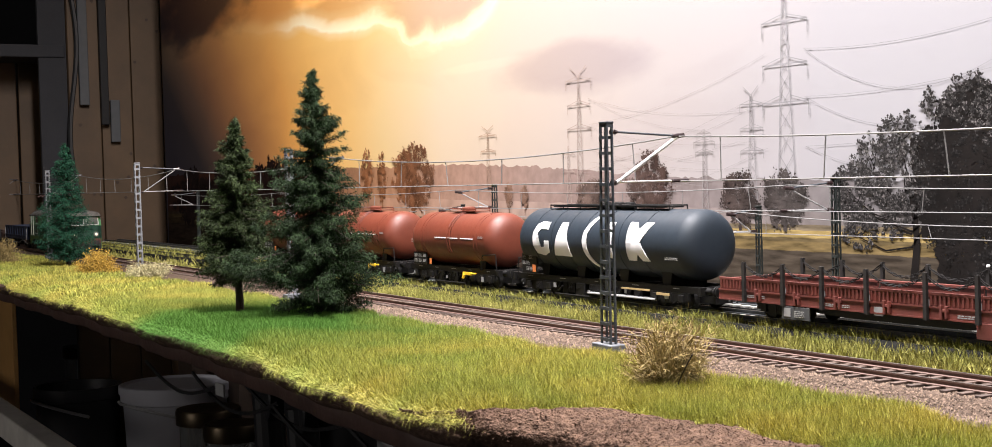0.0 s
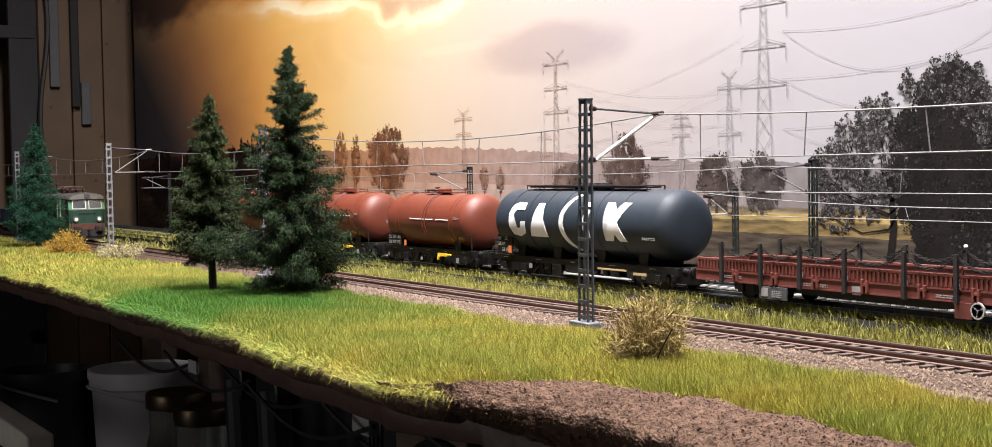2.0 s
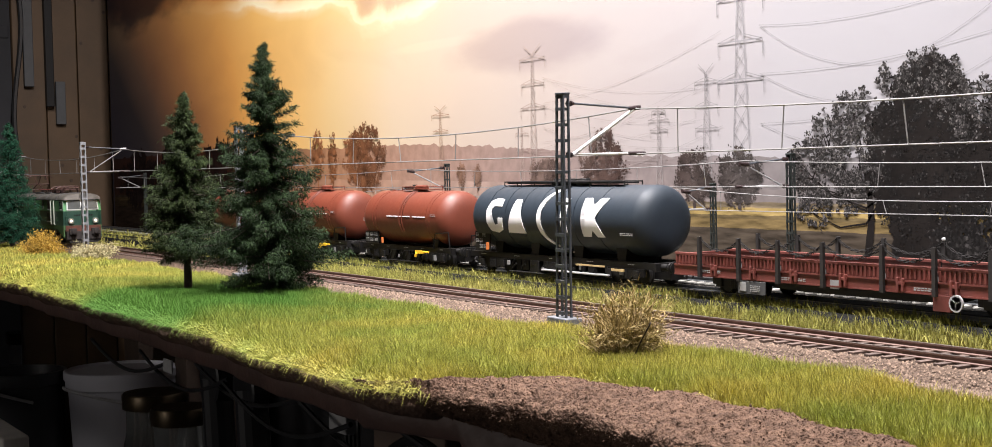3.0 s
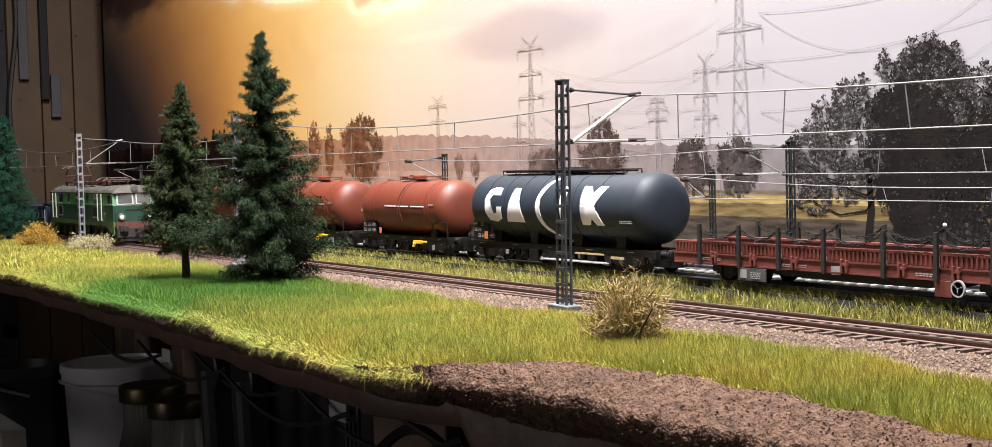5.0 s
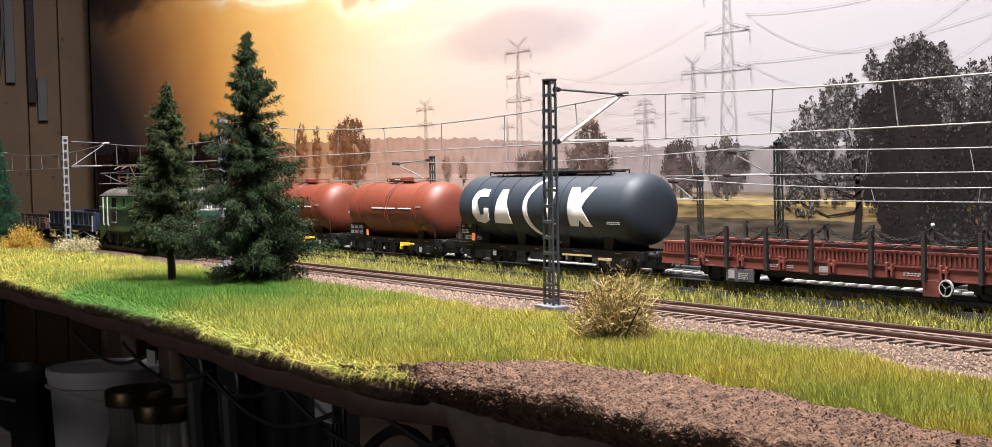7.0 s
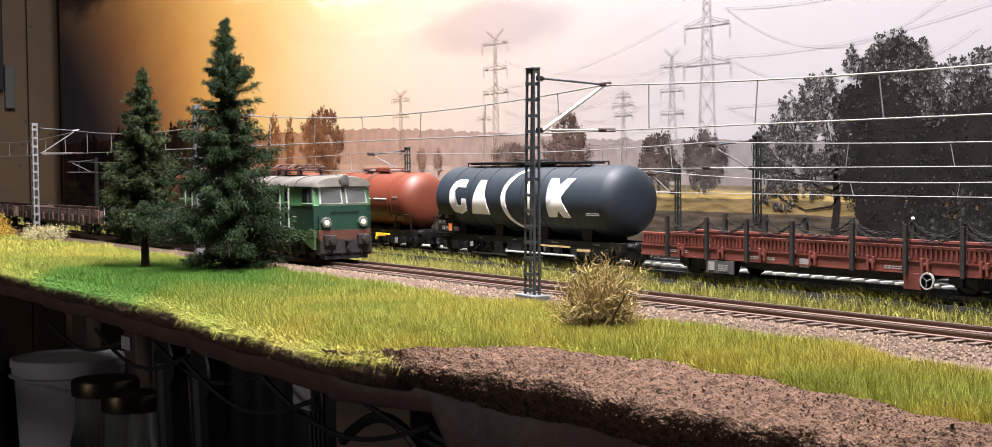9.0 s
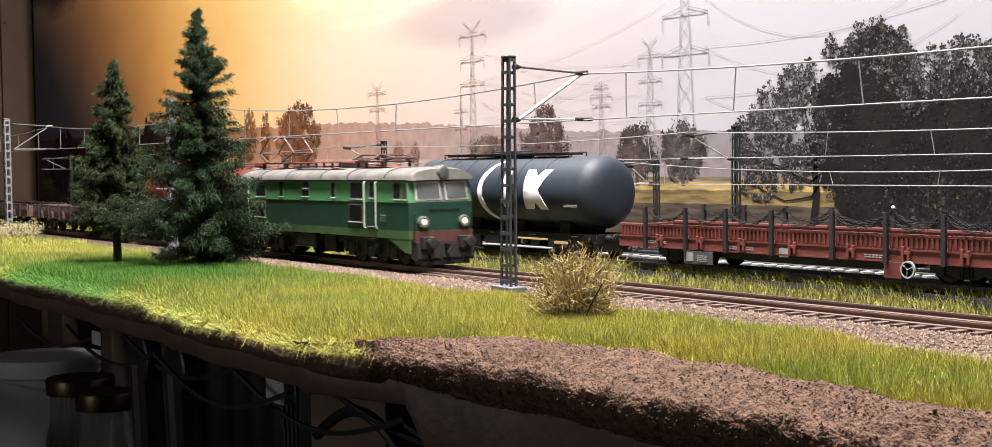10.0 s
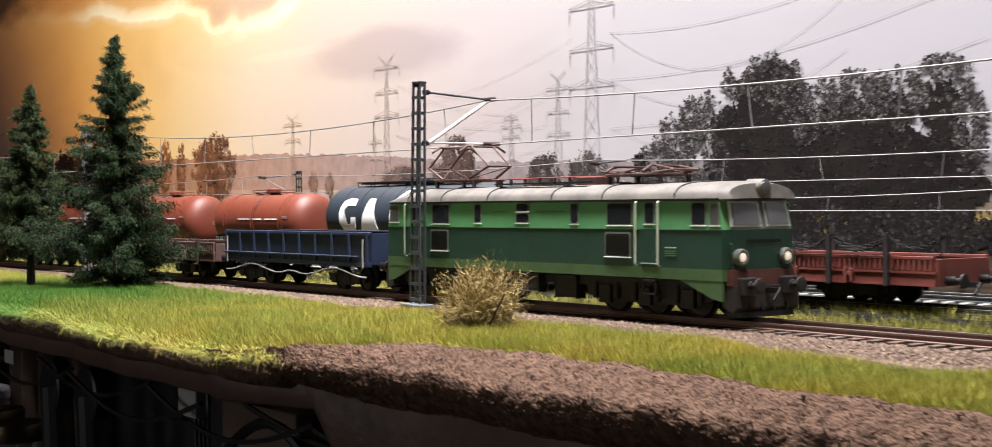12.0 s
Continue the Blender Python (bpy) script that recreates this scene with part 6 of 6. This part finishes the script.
STRAW_BUSH = bush(98, -66, -7, 27, 34, 520, M_STRAW, "dry straw-coloured twig bush beside the mast", 11)
bm = bmesh.new()
path_rod(bm, [(4, -2, 1), (12, -5, 5), (19, -8, 10), (27, -10, 17)], 0.28, 6)
part("long_twig", bm, M_BARK, STRAW_BUSH)
bush(-735, -54, -7, 24, 40, 300, M_OCHRE, "ochre yellow bush in the meadow", 12, leaf=0.5)
bush(-655, -32, -7, 13, 44, 300, M_PALEBUSH, "low pale cream bush at the ballast edge", 13, leaf=0.5)
bush(-1010, -84, -7, 28, 46, 260, M_STRAW, "dull straw-coloured bush beside the spruce", 14, leaf=0.4)


# ---- the room round the layout ----
def wall(name, a, material, label):
    return tagged(part(name, B(*a), material), label, "wall", kind="structure")


def pine_wall():
    t = thing("wall_pine", 0, 0, 0, "knotty pine board wall at the end of the layout", "wall", kind="structure")
    x = -1330
    y = 62.0
    k = 0
    while y < 420:
        bm = B(x - 12, x, y + 0.6, y + 39.4, -400, 620, bevel=1.2)
        part("plank", bm, M_PINE, t)
        y += 40
    return t


pine_wall()
M_KNOT = mat("dark_knot", (0.05, 0.028, 0.015), 0.7)
t = thing("wall_shelf", 0, 0, 0, "dark shelf end and cables beside the pine wall", "wall fitting", kind="structure")
part("dark_panel", B(-1345, -1338, 28, 62, 30, 620), M_DARKWALL, t)
for k in range(5):
    part("plank", B(-1432, -1420, -150 + k * 42, -110.8 + k * 42, -60, 236, bevel=1.2), M_PINE, t)
part("shelf_board", B(-1432, -1336, -150, 60, 236, 252, bevel=1.5), M_DARKWALL, t)
part("strip", B(-1328, -1322, 74, 86, 175, 420, bevel=1), M_PLATE, t, "pale strip hanging on the boards")
part("strip", B(-1328, -1322, 112, 124, 128, 182, bevel=1), M_PLATE, t, "pale grey tag")
part("strip", B(-1328, -1320, 100, 110, 150, 420, bevel=1), M_BLACK, t, "dark strap")
bm = bmesh.new()
path_rod(bm, [(-1322, 66 + 6 * math.sin(k * 0.5), 320 - k * 20) for k in range(17)], 3.0)
part("cable", bm, M_CABLE, t, "black cable hanging on the boards")
r_ = random.Random(4)
for k in range(16):
    yy, zz = r_.uniform(66, 200), r_.uniform(30, 330)
    bm = bmesh.new()
    lathe(bm, [(-1330.4, 2.2), (-1329.6, 2.0)], "x", 18, (0, yy, zz))
    part("knot", bm, M_KNOT, t)

tagged(part("track_kerb", B(-1420, -640, 87, 90, -9, 2.5, bevel=0.6), mat("grey_green_kerb", (0.2, 0.22, 0.16), 0.8, vary=0.4, scale=60)), "low grey-green kerb beside the far tracks", "kerb", kind="structure")
wall("wall_back", (-1330, 3000, 470, 500, -900, 1700), M_ROOMWALL, "dim room wall behind the layout")
wall("wall_far", (-2500, -2470, -2500, 500, -900, 1700), M_DARKWALL, "dark wall at the far end of the room")
wall("wall_near", (3000, 3030, -2500, 500, -900, 1700), M_ROOMWALL, "dim room wall behind the camera")
wall("wall_side", (-2500, 3030, -2530, -2500, -900, 1700), M_ROOMWALL, "dim room wall on the aisle side")
tagged(part("floor", B(-2500, 3030, -2530, 500, -930, -900), M_DARKWALL), "dark floor of the hobby room", "floor", kind="structure")
tagged(part("ceiling", B(-2500, 3030, -2530, 500, 1700, 1730), M_ROOMWALL), "dim ceiling of the hobby room", "ceiling", kind="structure")
wall("wall_under", (-1900, 900, 330, 345, -900, -40), M_DARKWALL, "dark panel under the layout")

# ---- under the layout ----
tagged(part("under_shelf", B(-1900, -420, -40, 330, -420, -402, bevel=2), M_SHELF), "pale wooden shelf board under the layout", "shelf", kind="structure")


def bucket(x, y, z, r, h, material, label, lid=None):
    t = thing("bucket", x, y, z, label, "bucket")
    bm = bmesh.new()
    lathe(bm, [(0, r * 0.82), (h * 0.02, r * 0.84), (h * 0.93, r), (h * 0.94, r * 1.05), (h, r * 1.05), (h, r * 0.97), (h * 0.1, r * 0.8)], "z", 48)
    part("body", bm, material, t, smooth=True)
    if lid:
        bm = bmesh.new()
        lathe(bm, [(h - 4, r * 1.08), (h + 5, r * 1.08), (h + 6, r * 1.04), (h + 3, r * 0.98), (h + 3, 0.5)], "z", 48)
        part("lid", bm, lid, t, smooth=True)
    bm = bmesh.new()
    path_rod(bm, [(r * 1.08 * math.cos(a), r * 1.08 * math.sin(a), h * 0.86 - 18 * math.sin(a * 1.0)) for a in np.linspace(math.pi, 2 * math.pi, 18)], 2.0)
    part("handle", bm, M_LINK, t)
    return t


def jar(x, y, z, r, h, label, lid=True):
    t = thing("glass_jar", x, y, z, label, "jar")
    bm = bmesh.new()
    lathe(bm, [(0, r * 0.9), (2, r), (h * 0.78, r), (h * 0.86, r * 0.85), (h * 0.985, r * 0.85)], "z", 40)
    part("glass", bm, M_JAR, t, smooth=True)
    bm = bmesh.new()
    lathe(bm, [(1.5, r * 0.86), (2.5, r * 0.94), (h * 0.5, r * 0.94), (h * 0.52, 0.5)], "z", 32)
    part("contents", bm, M_JARFILL, t, smooth=True)
    if lid:
        bm = bmesh.new()
        lathe(bm, [(h * 0.945, r * 0.95), (h * 0.992, r * 0.96), (h * 1.0, r * 0.92), (h * 0.996, 0.5)], "z", 40)
        part("lid", bm, M_GOLD, t, "gold-coloured tin lid", smooth=True)
    bm = bmesh.new()
    lathe(bm, [(h * 0.12, r * 1.012), (h * 0.42, r * 1.012)], "z", 40)
    part("label", bm, M_JARFILL, t, "dull paper label")
    return t

bucket(-1194, 145, -402, 62, 227, M_PLASTICWHITE, "white plastic bucket with a lid on the lower shelf", M_PLASTICWHITE)
bucket(-1258, 43, -402, 50, 232, M_PLASTICBLACK, "black plastic tub on the lower shelf")
jar(-803, 61, -402, 32, 261, "tall glass jar with a gold lid")
jar(-700, 50, -402, 27, 262, "tall glass jar with a gold lid")
jar(-1412, 88, -402, 30, 262, "glass jar with a dark lid behind the tub")
tagged(part("ledge", B(-1500, -700, -100, -78, -175, -150, bevel=2), M_SHELF), "pale worn wooden ledge under the layout", "ledge", kind="structure")

# the orange of lamplight on this board is painted into its wood colour
tagged(part("wooden_board", B(-1400, -1288, -26, -20, -240, -44, bevel=1.0), mat("lamplit_pine", (0.55, 0.3, 0.1), 0.55, vary=0.3, scale=20)), "pine board leaning below the layout, orange lamplight put into its colour", "board")
tagged(part("timber_block", B(-101, -34, -62, -34, -90, -48, bevel=1.0), mat("tan_timber", (0.12, 0.08, 0.058), 0.7, vary=0.3, scale=40)), "tan timber block under the board", "timber")


def bracket(x, y):
    t = thing("bracket", x, y, -30, "black round-headed bracket under the board", "bracket")
    bm = bmesh.new()
    lathe(bm, [(-6, 17), (-5, 19), (5, 19), (6, 17)], "y", 28, (0, 0, -52))
    part("disc", bm, M_PLASTICBLACK, t)
    bm = bmesh.new()
    rod(bm, (0, 0, -52), (20, 0, -260), 11, 11, 14)
    part("arm", bm, M_PLASTICBLACK, t)
    bm = bmesh.new()
    box(bm, -6, 6, -4, 4, -50, 0)
    part("stem", bm, M_PLASTICBLACK, t)


bracket(-459, -5)
bracket(-395, -5)
for k, (x, y, w) in enumerate(((-1300, 200, 60), (-1140, 210, 40), (-1060, 210, 14), (-1010, 210, 14), (-960, 210, 14))):
    tagged(part("timber_post", B(x - w / 2, x + w / 2, y - 10, y + 10, -402, -30, bevel=1.5), M_DARKWOOD), "brown timber post under the layout", "post", group="under-layout posts")


def cables():
    t = thing("cable_bundle", 0, 0, -30, "black cables sagging under the board edge", "cables")
    r = random.Random(3)
    for k in range(7):
        x0 = -330 + k * 70
        bm = bmesh.new()
        dip = 8 + r.uniform(0, 8)
        path_rod(bm, [(x0 + u * 130, -126 + k % 3 * 6, -3 - dip * math.sin(u * math.pi)) for u in np.linspace(0, 1, 14)], 1.0)
        part("cable", bm, M_CABLE, t)
    for k in range(4):
        bm = bmesh.new()
        path_rod(bm, [(-34 + k * 4, -108, 0), (-33 + k * 4, -108, -10), (-32 + k * 3, -107, -45)], 0.9)
        part("cable", bm, M_CABLE, t)
    part("cable_clip", B(-40, -24, -112, -105, -14, -2, bevel=0.6), M_LINK, t, "pale cable clip")
    part("cable_tag", B(-168, -156, -137.5, -136.8, -2.0, 4.0), M_LINK, t, "white paper tag on a cable")
    bm = bmesh.new()
    path_rod(bm, [(-30 + u * 70, -95, -28 + 14 * math.sin(u * math.pi)) for u in np.linspace(0, 1, 14)], 2.2, 8)
    part("cable", bm, M_CABLE, t)


cables()


# ---- sleepers, ballast stones and grass ----
SLEEP = {"brown": sleeper_mesh("sleeper", M_SLEEPER), "pale": sleeper_mesh("sleeper_pale", M_CONCRETE)}


def lay_sleepers(track, mesh, x0, x1, step):
    for k in range(int((x1 - x0) / step)):
        s = new("sleeper", mesh)
        s.parent = track
        s.location = ((x0 + k * step) * MM, 0, random.uniform(-0.05, 0.05) * MM)


lay_sleepers(TRACK[0], SLEEP["brown"], -900, 330, 7.0)
bm = B(-1.4, 1.4, -7.0, 14.5, -3.6, -2.1, bevel=0.15)
bm.transform(Matrix.Scale(MM, 4))
half_buried = bpy.data.meshes.new("sleeper_buried")
bm.to_mesh(half_buried)
half_buried.materials.append(M_CONCRETE)
lay_sleepers(TRACK[1], half_buried, -700, 330, 7.0)
lay_sleepers(TRACK[2], SLEEP["pale"], -300, 330, 7.6)
bm = bmesh.new()
for k in range(150):
    box(bm, -1990 + k * 7 - 1.3, -1990 + k * 7 + 1.3, -14.5, 14.5, -3.6, -2.1)
tagged(part("far_sleepers", bm, M_SLEEPER, TRACK[0]), kind="stuff")
bm = bmesh.new()
for k in range(210):
    box(bm, -1900 + k * 7.6 - 1.3, -1900 + k * 7.6 + 1.3, -14.5, 14.5, -3.6, -2.1)
tagged(part("far_sleepers", bm, M_CONCRETE, TRACK[2]), kind="stuff")


def ballast_stones():
    n = 76000
    x = rng.uniform(-420, 340, n)
    y = rng.normal(0, 1, n)
    y = rng.uniform(-33, 27, n)
    far = (x > 60) & (rng.uniform(size=n) < 0.35)
    y = np.where(far, rng.uniform(-54, -27, n), y)
    z = np.where(np.abs(y) < 17, -3.0, np.where(y < 0, np.interp(y, [-56, -27, -17], [-6.0, -6.0, -3.0]), np.interp(y, [17, 27], [-3.0, -6.2])))
    keep = (np.abs(np.abs(y) - 8.25) > 1.4) & ~((np.abs(y) < 15) & (np.abs((x + 900) % 7.0) < 1.7)) & ~((np.abs(y) < 15) & ((x + 900) % 7.0 > 5.3))
    keep &= (y > np.interp(x, [60, 100, 170, 260, 420], [-30, -40, -46, -52, -55]) - 5 * np.sin(x * 0.04) * rng.uniform(0, 1, n))
    x, y, z = x[keep], y[keep], z[keep]
    n = len(x)
    s = rng.uniform(0.3, 0.72, n)
    c = np.stack([x, y, z], 1)
    # each stone is a skewed octahedron
    d = np.array([[1, 0, 0], [-1, 0, 0], [0, 1, 0], [0, -1, 0], [0, 0, 1], [0, 0, -1]], float)
    v = c[:, None, :] + (d[None] * s[:, None, None]) * rng.uniform(0.55, 1.2, (n, 6, 1)) + rng.normal(0, 0.08, (n, 6, 3))
    i = np.arange(n)[:, None] * 6
    f = [i + np.array([q]) for q in ((0, 2, 4), (2, 1, 4), (1, 3, 4), (3, 0, 4))]
    ob = soup("ballast_stones", v.reshape(-1, 3), f, M_BALLAST, TRACK[0])
    tagged(ob, "loose brown ballast stones", kind="stuff")


ballast_stones()


def grass(name, x, y, z, hmin, hmax, width, lean, material, label):
    n = len(x)
    base = np.stack([x, y, z], 1)
    d = np.stack([rng.normal(0, lean, n), rng.normal(0, lean, n) - 0.05, np.ones(n)], 1)
    d /= np.linalg.norm(d, axis=1, keepdims=True)
    h = rng.uniform(hmin, hmax, n)
    v, f = blades(base, d, h, rng.uniform(0.7, 1.3, n) * width, h * rng.uniform(0, 0.25, n), rng)
    ob = soup(name, v, f, material, None)
    return tagged(ob, label, "grass", kind="stuff")


def meadow(n, x0, x1, hmin, hmax, width, lean, name):
    x = rng.uniform(x0, x1, n)
    e = front_edge(x)
    y = e + (-27 - e) * rng.uniform(0, 1, n) ** 0.95
    shoulder = np.interp(x, [60, 100, 170, 260, 420], [-35, -38, -42, -47, -50])
    ragged = 4.0 * np.sin(x * 0.045) + 3 * np.sin(x * 0.11 + 1) + rng.normal(0, 1.6, n)
    keep = y < shoulder + ragged
    bank = (x > 92) & (y < bank_top(x) + 1.5 * np.sin(x * 0.3) + rng.normal(0, 1.2, n))
    keep &= ~bank
    x, y = x[keep], y[keep]
    z = ground_z(x, y) - 0.3
    patch = 0.75 + 0.25 * np.sin(x * 0.03 + 1.3) * np.sin(y * 0.05)
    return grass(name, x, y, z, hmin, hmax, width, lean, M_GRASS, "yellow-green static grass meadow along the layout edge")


meadow(370000, -60, 345, 2.6, 6.4, 0.165, 0.42, "grass")
meadow(210000, -480, -60, 3.0, 6.2, 0.25, 0.38, "grass")
meadow(60000, -1300, -480, 3.5, 6.5, 0.8, 0.4, "grass")


def edge_grass(n):
    """Blades that hang over the front edge."""
    x = rng.uniform(-700, 190, n)
    x = x[rng.uniform(size=n) < np.clip((190 - x) / 110, 0.25, 1)]
    n = len(x)
    y = front_edge(x) + rng.uniform(-0.5, 5, n) + np.where(x > 92, np.maximum(0, bank_top(x) - front_edge(x)) + rng.uniform(-3, 1, n), 0)
    z = ground_z(x, y) - 0.2
    base = np.stack([x, y, z], 1)
    d = np.stack([rng.normal(0.1, 0.5, n), -rng.uniform(0.2, 1.3, n), rng.uniform(0.2, 1.0, n)], 1)
    d /= np.linalg.norm(d, axis=1, keepdims=True)
    h = rng.uniform(3.5, 8.5, n)
    v, f = blades(base, d, h, rng.uniform(0.14, 0.28, n), h * rng.uniform(0.15, 0.75, n), rng)
    tagged(soup("edge_grass", v, f, M_GRASS), "long grass blades hanging over the layout edge", "grass", kind="stuff")


edge_grass(25000)


def strip_grass(n, x0, x1, y0, y1, hmin, hmax, width, name="dry_grass"):
    x = rng.uniform(x0, x1, n)
    y = rng.uniform(y0, y1, n)
    clump = np.sin(x * 0.21) + np.sin(x * 0.083 + y * 0.2) + rng.normal(0, 0.9, n)
    keep = clump > -0.9
    x, y = x[keep], y[keep]
    grass(name, x, y, np.interp(y, [50, 58], [-6.8, -1.2]), hmin, hmax, width, 0.3, M_GRASS2, "dry yellow-green grass strip between the tracks")


strip_grass(42000, -650, 340, 25, 52, 3.0, 8.0, 0.36)
strip_grass(34000, -650, 340, 44, 58.5, 3.0, 7.5, 0.36)
strip_grass(9000, -650, 340, 55, 60.5, 2.0, 4.2, 0.36)
strip_grass(9000, -1300, -650, 25, 95, 3.5, 7, 0.9)


# ---- the passing train ----
def motions():
    rows = [
        (0.0, -1105.0), (0.5, -1075.0), (1.0, -1043.0), (1.5, -1010.0), (2.0, -976.0), (2.5, -941.0), (3.0, -904.0), (3.5, -866.0),
        (4.5, -784.0), (5.5, -695.0), (6.0, -647.0), (6.5, -597.0), (7.0, -544.0), (8.0, -430.0), (9.0, -308.0), (9.5, -247.0),
        (10.0, -185.0), (10.5, -122.0), (11.0, -59.0), (11.5, 4.0), (12.0, 66.5),
    ]
    for ob, dx in ((LOCO, 0.0), (BLUE, -183.5), (BROWN, -376.0), (BROWN2, -611.0)):
        walk(ob, [(t, pose((x + dx) * MM, 0, 0)) for t, x in rows])


motions()
